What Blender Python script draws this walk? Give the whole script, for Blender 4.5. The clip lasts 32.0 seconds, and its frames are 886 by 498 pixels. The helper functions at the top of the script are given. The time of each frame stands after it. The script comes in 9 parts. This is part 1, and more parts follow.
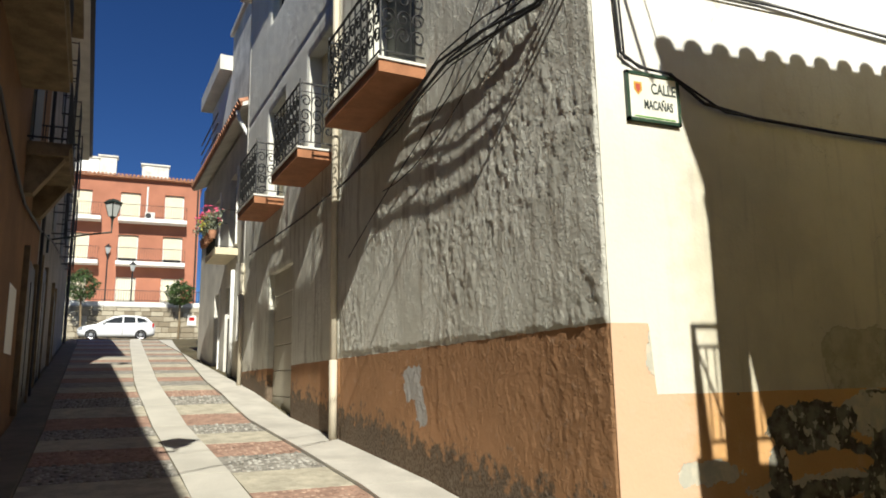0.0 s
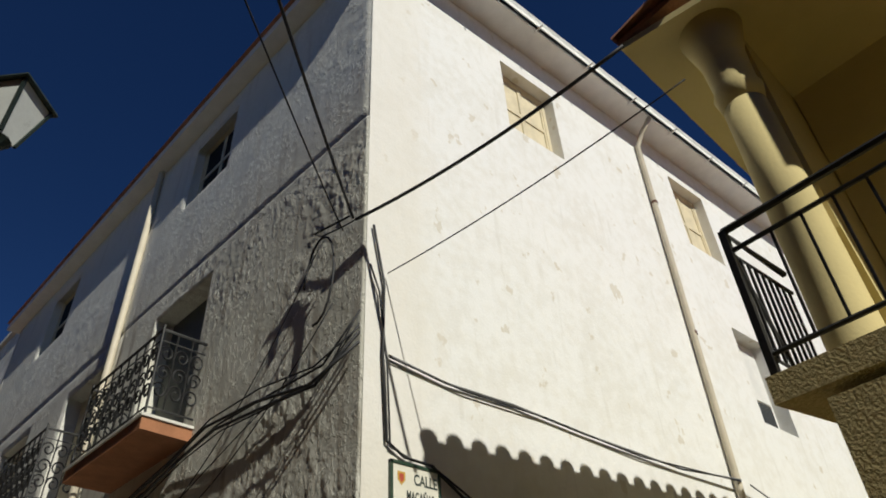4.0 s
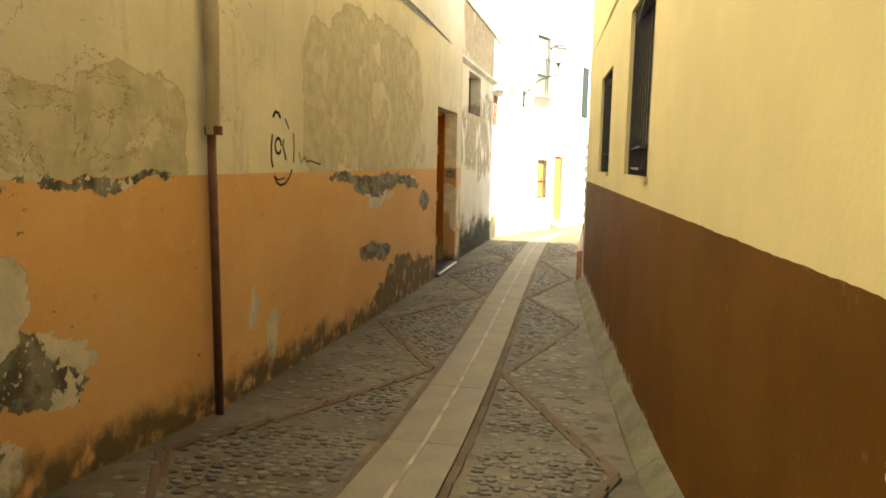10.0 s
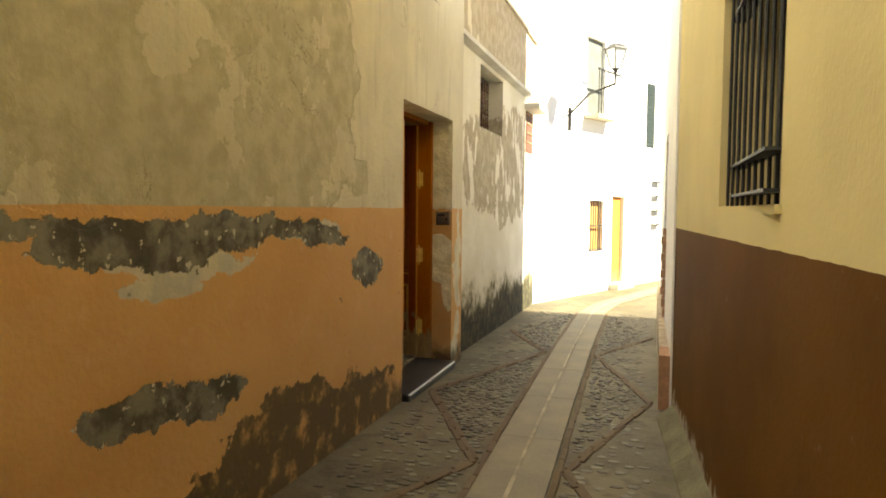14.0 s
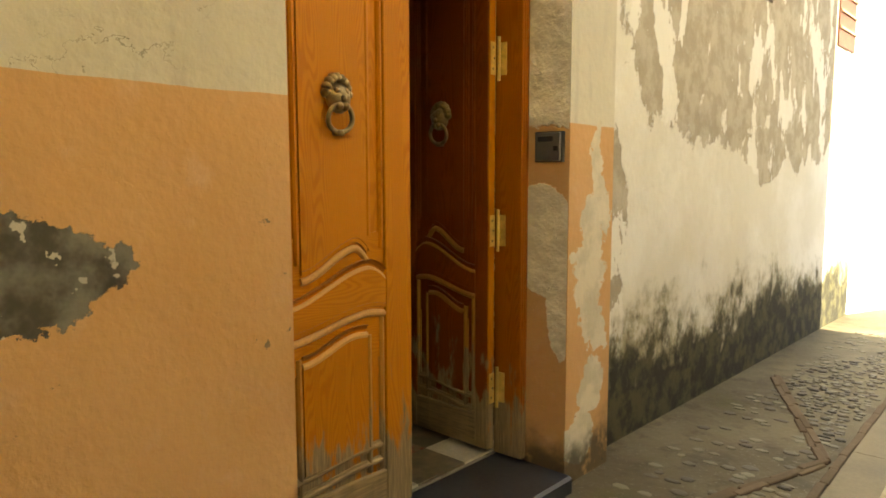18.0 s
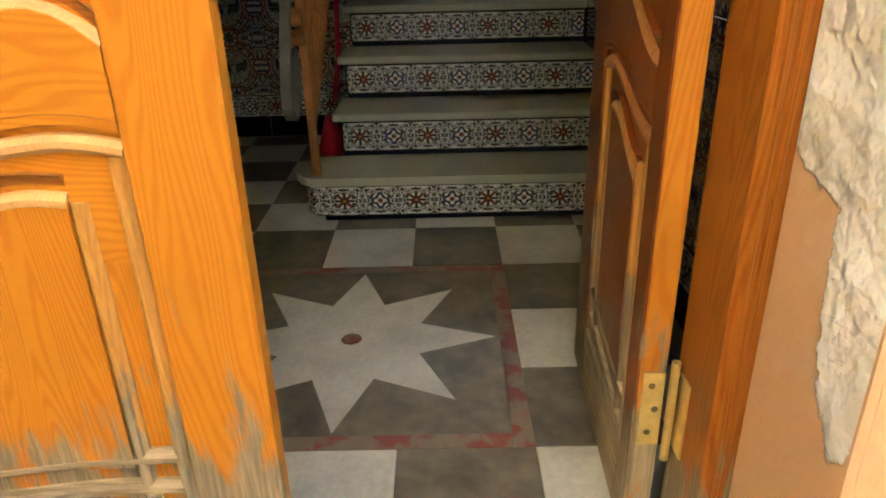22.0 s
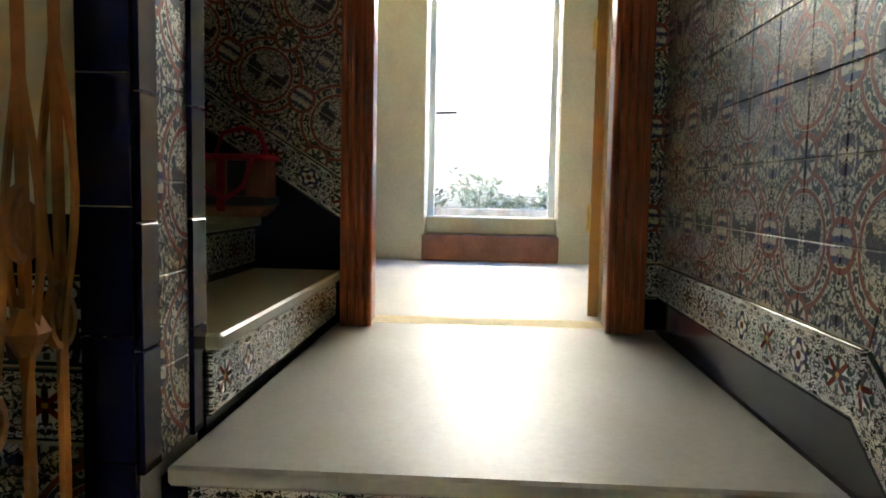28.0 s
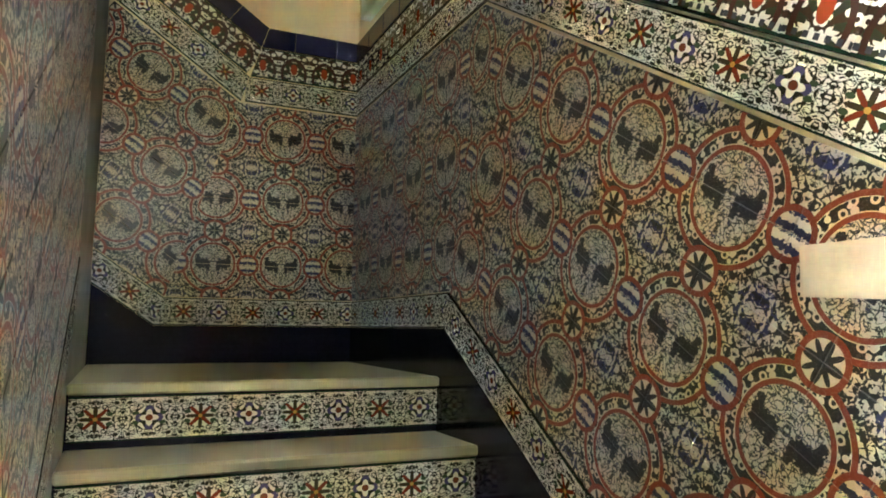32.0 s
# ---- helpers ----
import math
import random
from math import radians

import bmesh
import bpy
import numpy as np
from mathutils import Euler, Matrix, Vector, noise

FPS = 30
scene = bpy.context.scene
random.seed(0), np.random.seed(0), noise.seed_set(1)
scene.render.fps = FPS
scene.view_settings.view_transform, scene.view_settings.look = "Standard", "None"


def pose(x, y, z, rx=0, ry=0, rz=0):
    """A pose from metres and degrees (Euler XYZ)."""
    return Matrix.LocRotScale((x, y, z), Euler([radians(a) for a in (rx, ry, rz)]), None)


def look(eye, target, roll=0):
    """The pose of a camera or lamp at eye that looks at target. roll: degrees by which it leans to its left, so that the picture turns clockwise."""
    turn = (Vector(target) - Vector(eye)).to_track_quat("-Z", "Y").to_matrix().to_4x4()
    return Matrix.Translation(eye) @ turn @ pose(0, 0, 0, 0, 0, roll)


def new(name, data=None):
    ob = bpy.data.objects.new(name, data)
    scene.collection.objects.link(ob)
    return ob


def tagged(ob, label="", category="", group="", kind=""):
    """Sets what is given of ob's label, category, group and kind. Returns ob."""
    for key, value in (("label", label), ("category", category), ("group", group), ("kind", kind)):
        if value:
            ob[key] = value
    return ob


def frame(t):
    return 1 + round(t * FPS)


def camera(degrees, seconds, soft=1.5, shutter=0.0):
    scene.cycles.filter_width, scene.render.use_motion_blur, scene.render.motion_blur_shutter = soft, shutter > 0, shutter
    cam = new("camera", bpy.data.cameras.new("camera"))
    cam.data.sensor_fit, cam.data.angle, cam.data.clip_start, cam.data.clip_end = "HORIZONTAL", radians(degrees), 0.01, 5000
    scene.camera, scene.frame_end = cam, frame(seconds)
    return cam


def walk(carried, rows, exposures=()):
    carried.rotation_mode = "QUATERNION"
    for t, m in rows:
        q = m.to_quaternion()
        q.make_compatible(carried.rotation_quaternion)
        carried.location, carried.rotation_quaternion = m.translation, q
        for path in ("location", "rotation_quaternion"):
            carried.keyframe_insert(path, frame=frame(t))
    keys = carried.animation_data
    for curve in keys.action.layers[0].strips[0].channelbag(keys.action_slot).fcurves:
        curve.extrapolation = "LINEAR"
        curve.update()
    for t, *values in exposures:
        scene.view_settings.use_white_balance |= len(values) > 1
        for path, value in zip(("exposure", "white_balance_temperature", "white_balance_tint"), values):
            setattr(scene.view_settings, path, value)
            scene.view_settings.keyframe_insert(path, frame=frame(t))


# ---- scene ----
cam = camera(64.35, 32.0, soft=1.8)
# seconds, eye, target, roll
PATH = [
    (0, (3.874, -2.766, 1.647), (2.054, -2.02, 2.005), -1.0),
    (0.5, (3.908, -2.756, 1.68), (2.122, -1.996, 2.163), -0.7),
    (1, (3.936, -2.754, 1.72), (2.205, -2.0, 2.38), -0.8),
    (1.5, (3.962, -2.751, 1.761), (2.319, -1.986, 2.607), -1.2),
    (2, (4.005, -2.784, 1.781), (2.461, -2.002, 2.784), -1.4),
    (2.5, (4.026, -2.799, 1.796), (2.595, -1.992, 2.937), -1.2),
    (4.5, (3.966, -2.616, 1.741), (2.843, -1.507, 2.97), -2.5),
    (5, (3.918, -2.522, 1.664), (2.767, -1.266, 2.711), -2.9),
    (5.5, (3.907, -2.449, 1.556), (2.572, -1.112, 2.213), -1.8),
    (6, (3.672, -2.27, 1.543), (2.346, -0.805, 1.852), -0.7),
    (6.5, (3.434, -2.025, 1.514), (2.266, -0.402, 1.581), -1.1),
    (7, (3.21, -1.636, 1.51), (2.152, 0.06, 1.449), -0.9),
    (7.5, (3.047, -1.204, 1.498), (2.092, 0.548, 1.36), -1.0),
    (8, (2.892, -0.732, 1.51), (2.023, 1.059, 1.317), -1.2),
    (8.5, (2.772, -0.231, 1.508), (1.918, 1.563, 1.279), -0.4),
    (9, (2.575, 0.305, 1.535), (1.821, 2.141, 1.29), 0.4),
    (9.5, (2.414, 0.846, 1.589), (1.837, 2.745, 1.34), 0.4),
    (10, (2.231, 1.428, 1.616), (1.814, 3.368, 1.368), 1.1),
    (10.5, (2.177, 1.982, 1.613), (1.923, 3.949, 1.359), -0.1),
    (11, (2.138, 2.536, 1.605), (1.85, 4.501, 1.366), 0.4),
    (11.5, (2.132, 3.1, 1.649), (1.806, 5.063, 1.453), -0.0),
    (12, (2.134, 3.656, 1.652), (1.659, 5.595, 1.527), -0.0),
    (12.5, (2.069, 4.229, 1.62), (1.564, 6.161, 1.524), 0.5),
    (13, (2.044, 4.789, 1.595), (1.501, 6.711, 1.494), 0.3),
    (13.5, (1.99, 5.38, 1.551), (1.414, 7.292, 1.439), 0.8),
    (14, (1.939, 5.955, 1.507), (1.365, 7.868, 1.393), 0.5),
    (14.5, (1.859, 6.563, 1.442), (1.246, 8.463, 1.306), 0.9),
    (16.5, (1.745, 8.713, 1.365), (0.908, 10.522, 1.202), -0.7),
    (17, (1.736, 9.191, 1.38), (0.702, 10.896, 1.219), -0.5),
    (17.5, (1.693, 9.69, 1.326), (0.53, 11.31, 1.168), -1.1),
    (18, (1.612, 10.127, 1.298), (0.282, 11.605, 1.086), -0.1),
    (18.5, (1.479, 10.566, 1.29), (0.019, 11.901, 0.994), -0.4),
    (19, (1.363, 10.981, 1.27), (-0.225, 12.155, 0.951), -0.1),
    (19.5, (1.21, 11.33, 1.241), (-0.513, 12.272, 0.86), -0.4),
    (20, (1.136, 11.646, 1.174), (-0.702, 12.363, 0.842), -1.1),
    (20.5, (1.081, 11.917, 1.168), (-0.835, 12.355, 0.798), -0.3),
    (21, (0.96, 12.072, 1.123), (-0.967, 12.298, 0.637), -0.1),
    (21.5, (0.824, 12.172, 1.096), (-1.07, 12.293, 0.467), -0.3),
    (22, (0.596, 12.291, 1.035), (-1.221, 12.278, 0.201), -1.4),
    (22.5, (0.405, 12.35, 1.034), (-1.284, 12.227, -0.03), -0.4),
    (23, (0.192, 12.34, 1.021), (-1.412, 12.11, -0.152), 0.1),
    (23.5, (0.047, 12.31, 1.073), (-1.585, 12.01, -0.044), -0.7),
    (24, (-0.147, 12.282, 1.138), (-1.878, 11.769, 0.277), -0.7),
    (24.5, (-0.373, 12.266, 1.219), (-2.112, 11.577, 0.51), -1.0),
    (25, (-0.495, 12.245, 1.312), (-2.233, 11.43, 0.751), -0.6),
    (25.5, (-0.594, 12.301, 1.353), (-2.446, 11.692, 0.908), 0.2),
    (26, (-0.838, 12.314, 1.378), (-2.759, 11.909, 0.999), 1.2),
    (26.5, (-1.144, 12.34, 1.384), (-3.115, 12.168, 1.096), 1.9),
    (28.5, (-2.437, 12.367, 1.661), (-4.426, 12.192, 1.55), 0.5),
    (29, (-2.676, 12.312, 1.802), (-4.626, 11.883, 1.693), -0.1),
    (29.5, (-2.845, 12.345, 1.896), (-4.721, 11.667, 1.746), -1.7),
    (30, (-3.04, 12.426, 2.052), (-4.708, 11.347, 1.82), -2.3),
    (30.5, (-3.224, 12.384, 2.167), (-4.687, 11.031, 2.003), -2.1),
    (31, (-3.336, 12.334, 2.335), (-4.664, 10.839, 2.288), -1.8),
    (31.5, (-3.48, 12.352, 2.473), (-4.554, 10.671, 2.611), -1.0),
    (32, (-3.554, 12.34, 2.5), (-4.371, 10.528, 2.724), 0.6),
]
walk(cam, [(t, look(eye, aim, roll)) for t, eye, aim, roll in PATH],
     exposures=[(0.0, 0.5, 6500, 5), (1.0, 0.5, 6500, 5), (2.5, 0.4, 6500, 5), (4.5, -0.4, 6500, 5), (5.1, -0.4, 6500, 5), (6.0, 0.3, 6500, 4), (7.0, 1.2, 6900, 4), (8.0, 2.4, 7400, 4), (9.0, 2.8, 8000, 4), (11.0, 2.75, 8000, 4), (14.0, 2.5, 8000, 4),
                (17.0, 2.6, 8200, 4), (18.0, 3.05, 8200, 4), (19.0, 3.7, 7700, 5), (20.0, 4.05, 7300, 8), (21.0, 4.5, 7100, 8), (22.0, 4.75, 6100, 12), (22.5, 4.8, 6400, 8), (23.2, 5.7, 7400, 4), (24.0, 6.6, 8500, 4), (25.0, 7.45, 8000, 4),
                (26.0, 7.55, 7700, 4), (27.0, 6.9, 7100, 5), (28.5, 5.4, 6400, 6), (29.0, 5.3, 6400, 6), (30.0, 6.9, 6200, 6), (31.0, 9.45, 5300, 5), (32.0, 10.15, 5500, 5)])

# ---- light ----
SUN = Vector((2.74, -0.175, 2.22)).normalized()
world = bpy.data.worlds.new("world")
scene.world = world
world.use_nodes = True
wt = world.node_tree
sky = wt.nodes.new("ShaderNodeTexSky")
sky.sky_type = "NISHITA"
sky.sun_disc = False
sky.sun_elevation = math.asin(SUN.z)
sky.sun_rotation = math.atan2(SUN.x, SUN.y)
sky.altitude = 3000
sky.air_density = 1.0
sky.dust_density = 0.0
sky.ozone_density = 5.0
deep = wt.nodes.new("ShaderNodeHueSaturation")
deep.inputs["Hue"].default_value = 0.512
deep.inputs["Saturation"].default_value = 1.18
wt.links.new(sky.outputs[0], deep.inputs["Color"])
wt.links.new(deep.outputs[0], wt.nodes["Background"].inputs[0])
wt.nodes["Background"].inputs[1].default_value = 0.05
sun = new("sun", bpy.data.lights.new("sun", "SUN"))
sun.data.energy = 5.0
sun.data.angle = radians(0.53)
sun.data.color = (1.0, 0.95, 0.87)
sun.matrix_world = look(SUN * 40, (0, 0, 0))

# ---- node helpers ----
class V:
    """A shader value, with arithmetic."""
    def __init__(self, k, s):
        self.k, self.s = k, s

    def op(self, kind, *others):
        return self.k.math(kind, self, *others)

    def __add__(self, o): return self.op("ADD", o)
    def __sub__(self, o): return self.op("SUBTRACT", o)
    def __mul__(self, o): return self.op("MULTIPLY", o)
    def __truediv__(self, o): return self.op("DIVIDE", o)
    def __radd__(self, o): return self.op("ADD", o)
    def __rmul__(self, o): return self.op("MULTIPLY", o)
    def __rsub__(self, o): return self.k.math("SUBTRACT", o, self)
    def lt(self, o): return self.op("LESS_THAN", o)
    def gt(self, o): return self.op("GREATER_THAN", o)
    def min(self, o): return self.op("MINIMUM", o)
    def max(self, o): return self.op("MAXIMUM", o)
    def abs(self): return self.op("ABSOLUTE")
    def fract(self): return self.op("FRACT")
    def pow(self, o): return self.op("POWER", o)
    def step(self, a, b): return self.k.ramp(self, a, b)


class K:
    """Builds one node material."""
    def __init__(self, name, rough=0.8, metal=0.0):
        self.m = bpy.data.materials.new(name)
        self.m.use_nodes = True
        self.t = self.m.node_tree
        self.p = self.t.nodes["Principled BSDF"]
        self.p.inputs["Roughness"].default_value = rough
        self.p.inputs["Metallic"].default_value = metal
        if rough >= 0.8:
            self.p.inputs["Specular IOR Level"].default_value = 0.2

    def node(self, kind):
        return self.t.nodes.new(kind)

    def put(self, socket, value):
        if isinstance(value, V):
            self.t.links.new(value.s, socket)
        elif isinstance(value, (tuple, list)) and socket.type == "RGBA":
            socket.default_value = (*value[:3], 1)
        else:
            socket.default_value = value

    def math(self, kind, *values):
        n = self.node("ShaderNodeMath")
        n.operation = kind
        for s, v in zip(n.inputs, values):
            self.put(s, v)
        return V(self, n.outputs[0])

    def ramp(self, x, a, b):
        n = self.node("ShaderNodeMapRange")
        n.interpolation_type = "SMOOTHSTEP"
        for i, v in enumerate((x, a, b, 0.0, 1.0)):
            self.put(n.inputs[i], v)
        return V(self, n.outputs[0])

    def pos(self):
        n = self.node("ShaderNodeNewGeometry")
        return V(self, n.outputs["Position"])

    def local(self):
        return V(self, self.node("ShaderNodeTexCoord").outputs["Object"])

    def uv(self):
        return V(self, self.node("ShaderNodeUVMap").outputs[0])

    def xyz(self, v):
        n = self.node("ShaderNodeSeparateXYZ")
        self.put(n.inputs[0], v)
        return [V(self, o) for o in n.outputs]

    def vec(self, x, y, z=0.0):
        n = self.node("ShaderNodeCombineXYZ")
        for s, v in zip(n.inputs, (x, y, z)):
            self.put(s, v)
        return V(self, n.outputs[0])

    def scaled(self, v, x, y, z):
        n = self.node("ShaderNodeVectorMath")
        n.operation = "MULTIPLY"
        self.put(n.inputs[0], v)
        n.inputs[1].default_value = (x, y, z)
        return V(self, n.outputs[0])

    def noise(self, v, scale, detail=4.0, rough=0.55, warp=0.0):
        n = self.node("ShaderNodeTexNoise")
        self.put(n.inputs["Vector"], v)
        for key, value in (("Scale", scale), ("Detail", detail), ("Roughness", rough), ("Distortion", warp)):
            n.inputs[key].default_value = value
        return V(self, n.outputs["Fac"])

    def cells(self, v, scale, feature="F1", rand=1.0):
        n = self.node("ShaderNodeTexVoronoi")
        n.feature = feature
        self.put(n.inputs["Vector"], v)
        n.inputs["Scale"].default_value = scale
        n.inputs["Randomness"].default_value = rand
        return V(self, n.outputs["Distance"])

    def wave(self, v, scale, warp, detail=2.0, kind="BANDS", direction="X"):
        n = self.node("ShaderNodeTexWave")
        n.wave_type, n.bands_direction = kind, direction
        self.put(n.inputs["Vector"], v)
        n.inputs["Scale"].default_value, n.inputs["Distortion"].default_value, n.inputs["Detail"].default_value = scale, warp, detail
        return V(self, n.outputs["Fac"])

    def chance(self):
        return V(self, self.node("ShaderNodeObjectInfo").outputs["Random"])

    def mix(self, f, a, b):
        n = self.node("ShaderNodeMix")
        n.data_type = "RGBA"
        self.put(n.inputs[0], f)
        self.put(n.inputs[6], a)
        self.put(n.inputs[7], b)
        return V(self, n.outputs[2])

    def bump(self, height, strength=0.5, dist=0.01):
        n = self.node("ShaderNodeBump")
        n.inputs["Strength"].default_value, n.inputs["Distance"].default_value = strength, dist
        self.put(n.inputs["Height"], height)
        self.t.links.new(n.outputs[0], self.p.inputs["Normal"])

    def done(self, colour, rough=None):
        self.put(self.p.inputs["Base Color"], colour)
        if rough is not None:
            self.put(self.p.inputs["Roughness"], rough)
        return self.m


def blob_field(k, u, v, spots, wobble, size=1.0, warp=0.55, square=False):
    """Above 0 inside any of the spots (u, v, half width, half height), with a ragged edge given by wobble (about 0..1)."""
    total = None
    w = k.noise(k.pos(), 1.7, 9, 0.68)
    w2 = k.noise(k.scaled(k.pos(), 1, -1, 1.3), 2.3, 9, 0.68)
    u, v = u + (w - 0.5) * 1.0 * warp, v + (w2 - 0.5) * 0.65 * warp
    for cu, cv, ru, rv in spots:
        a, b = (u - cu) * (1 / ru), (v - cv) * (1 / rv)
        a, b = a * a, b * b
        d = 1.0 - (a * a + b * b if square else a + b)
        total = d if total is None else total.max(d)
    return total + (wobble - 0.5) * size * 1.4


def blobs(k, u, v, spots, wobble, size=1.0, warp=0.55, square=False):
    """1 inside any of the spots, 0 outside."""
    return blob_field(k, u, v, spots, wobble, size, warp, square).step(-0.03, 0.03)


def plain(name, colour, rough=0.7, metal=0.0, vary=0.15, scale=6.0, bump=0.15, dist=0.004, fine=60.0):
    """A plain surface with slow stains, fine grain and slight relief."""
    k = K(name, rough, metal)
    p = k.local()
    slow, grain = k.noise(p, scale, 5), k.noise(p, fine, 3)
    dark = tuple(c * (1 - vary) for c in colour)
    lite = tuple(min(1.0, c * (1 + vary)) for c in colour)
    tone = k.mix((slow * 0.7 + grain * 0.3).step(0.3, 0.7), dark, lite)
    k.bump(grain * 0.6 + slow * 0.4, bump, dist)
    return k.done(tone, (slow * 0.2 + (rough - 0.1)))


def plaster_layers(k, p, base_scale):
    return k.noise(p, base_scale, 6, 0.6), k.noise(p, base_scale * 6, 4, 0.6), k.noise(p, base_scale * 30, 3)


# ---- materials: outside ----
def make_alley_wall():
    k = K("peeling_cream_and_ochre_plaster", 0.9)
    p = k.pos()
    x, y, z = k.xyz(p)
    big, mid, fine = plaster_layers(k, p, 1.1)
    rag = k.noise(p, 3.2, 8, 0.62)
    drip = k.noise(k.scaled(p, 1, 7, 0.8), 1.2, 5)
    upper = z.step(2.9, 4.4)
    cream = k.mix(big.step(0.35, 0.65), (0.62, 0.57, 0.43), (0.52, 0.475, 0.36))
    cream = k.mix((drip.step(0.52, 0.7)) * 0.55, cream, (0.42, 0.38, 0.30))
    white = k.mix((big * 0.5 + mid * 0.5).step(0.42, 0.62), (0.80, 0.80, 0.78), (0.74, 0.73, 0.69))
    blot = k.noise(k.scaled(p, 1, 1, 0.8), 3.1, 5, 0.55)
    white = k.mix(blot.step(0.64, 0.67) * 0.55, white, (0.56, 0.50, 0.38))
    white = k.mix(drip.step(0.58, 0.7) * 0.25, white, (0.58, 0.56, 0.50))
    col = k.mix(upper, cream, white)
    # bare grey render over the upper zone
    worn = blob_field(k, y, z, [(8.75, 2.25, 1.62, 0.78), (7.0, 2.1, 0.42, 0.62), (2.3, 1.68, 0.42, 0.30), (3.35, 1.66, 0.9, 0.27), (4.55, 1.70, 0.42, 0.34), (10.38, 1.72, 0.16, 0.12)], rag, 1.0, 0.4, True)
    bare = worn.step(-0.03, 0.03)
    # the plaster lip's shadow line, put into the colour
    lip = bare * (1.0 - worn.step(0.03, 0.16)) * mid.step(0.42, 0.58)
    grey = k.mix(mid.step(0.35, 0.65), (0.36, 0.325, 0.215), (0.47, 0.43, 0.305))
    grey = k.mix(k.noise(p, 1.25, 8, 0.62).step(0.55, 0.56) * 0.8, grey, cream)
    col = k.mix(bare * 0.85, col, grey)
    col = k.mix(lip * 0.35, col, (0.13, 0.115, 0.075))
    # hairline cracks and scuffs in the upper coat
    vein = (k.noise(p, 1.3, 7, 0.66, 0.5) - 0.5).abs().lt(0.0022) * k.noise(p, 0.8, 2).step(0.50, 0.60) * (1.0 - upper)
    col = k.mix(vein * 0.8, col, (0.16, 0.14, 0.10))
    # painted ochre dado
    top = y.step(0.30, 0.34)
    edge = 1.98 - top * 0.47 + (rag - 0.5) * 0.02
    dado = z.lt(edge)
    ochre = k.mix(big.step(0.3, 0.7), (0.56, 0.312, 0.125), (0.61, 0.365, 0.165))
    ochre = k.mix(mid.step(0.55, 0.75) * 0.5, ochre, (0.62, 0.40, 0.24))
    # sunlight put into the colour of the strip at the house corner
    sun_pale = (0.95 - y + (rag - 0.5) * 0.8).step(0.0, 0.5)
    col = k.mix(sun_pale * 0.6, col, (0.75, 0.72, 0.65))
    ochre = k.mix(sun_pale * 0.65, ochre, (0.66, 0.47, 0.35))
    col = k.mix(dado, col, ochre)
    # flaked dado: pale under coat and dark damp render
    pale = blobs(k, y, z, [(0.72, 0.98, 0.28, 0.1), (0.5, 1.78, 0.22, 0.24), (2.45, 1.32, 0.40, 0.2), (3.05, 1.33, 0.5, 0.16), (3.55, 1.02, 0.25, 0.26), (3.85, 0.72, 0.35, 0.12), (3.05, 0.62, 0.22, 0.25), (3.35, 0.34, 0.5, 0.12), (1.7, 0.82, 0.62, 0.10), (2.75, 0.42, 0.3, 0.1),
                           (8.4, 1.17, 0.22, 0.07), (8.6, 1.26, 0.5, 0.05), (9.3, 1.38, 0.9, 0.06), (8.45, 0.66, 0.34, 0.07), (5.75, 0.6, 0.05, 0.16), (6.05, 0.35, 0.08, 0.2)], rag, 1.5)
    damp = blobs(k, y, z, [(1.75, 1.24, 0.46, 0.17), (1.38, 0.97, 0.09, 0.16), (2.35, 1.08, 0.35, 0.2), (2.85, 1.15, 0.52, 0.33), (2.62, 0.74, 0.42, 0.22), (3.05, 1.47, 0.75, 0.06), (3.42, 0.72, 0.52, 0.17), (3.92, 0.62, 0.22, 0.10), (1.75, 0.80, 0.5, 0.07), (3.25, 0.40, 0.42, 0.12),
                           (4.3, 1.49, 0.5, 0.03), (7.5, 1.455, 0.42, 0.05), (8.3, 1.37, 0.60, 0.115), (9.15, 1.40, 0.65, 0.085), (9.88, 1.33, 0.34, 0.06), (10.55, 1.10, 0.28, 0.115), (8.3, 0.69, 0.36, 0.10), (8.72, 0.62, 0.28, 0.10)], rag, 1.5)
    under = k.mix(mid.step(0.4, 0.6), (0.58, 0.52, 0.40), (0.46, 0.44, 0.36))
    chips = k.noise(k.scaled(p, 1, 1, 0.8), 5.5, 6, 0.6).step(0.56, 0.572)
    crumbs = k.noise(p, 17, 3, 0.5).step(0.63, 0.65)
    chips = chips * (5.2 - y).step(0.0, 0.3)
    isle = blobs(k, y, z, [(1.9, 0.97, 0.38, 0.08), (2.48, 1.33, 0.2, 0.15), (2.2, 1.2, 0.1, 0.1), (3.6, 0.95, 0.16, 0.2), (3.07, 0.62, 0.13, 0.2)], rag, 1.2)
    col = k.mix(pale * dado, col, under)
    damp = damp * (1.0 - isle)
    wetcol = k.mix(mid.step(0.4, 0.62), (0.075, 0.068, 0.05), (0.21, 0.20, 0.16))
    wetcol = k.mix((chips + crumbs).min(1.0), wetcol, under)
    col = k.mix(damp * z.lt(edge + 0.04), col, wetcol)
    # small flakes off the dado
    flake = k.noise(k.scaled(p, 1, 1, 1.4), 13.0, 4, 0.6).step(0.665, 0.68) * k.noise(p, 1.9, 2).step(0.52, 0.60)
    col = k.mix(flake * dado * 0.9, col, (0.16, 0.14, 0.09))
    jamb = blobs(k, x, z, [(-0.10, 1.02, 0.15, 0.24), (-0.03, 0.78, 0.06, 0.3), (-0.1, 2.0, 0.4, 0.5)], rag, 1.0, 0.2) * x.lt(-0.004)
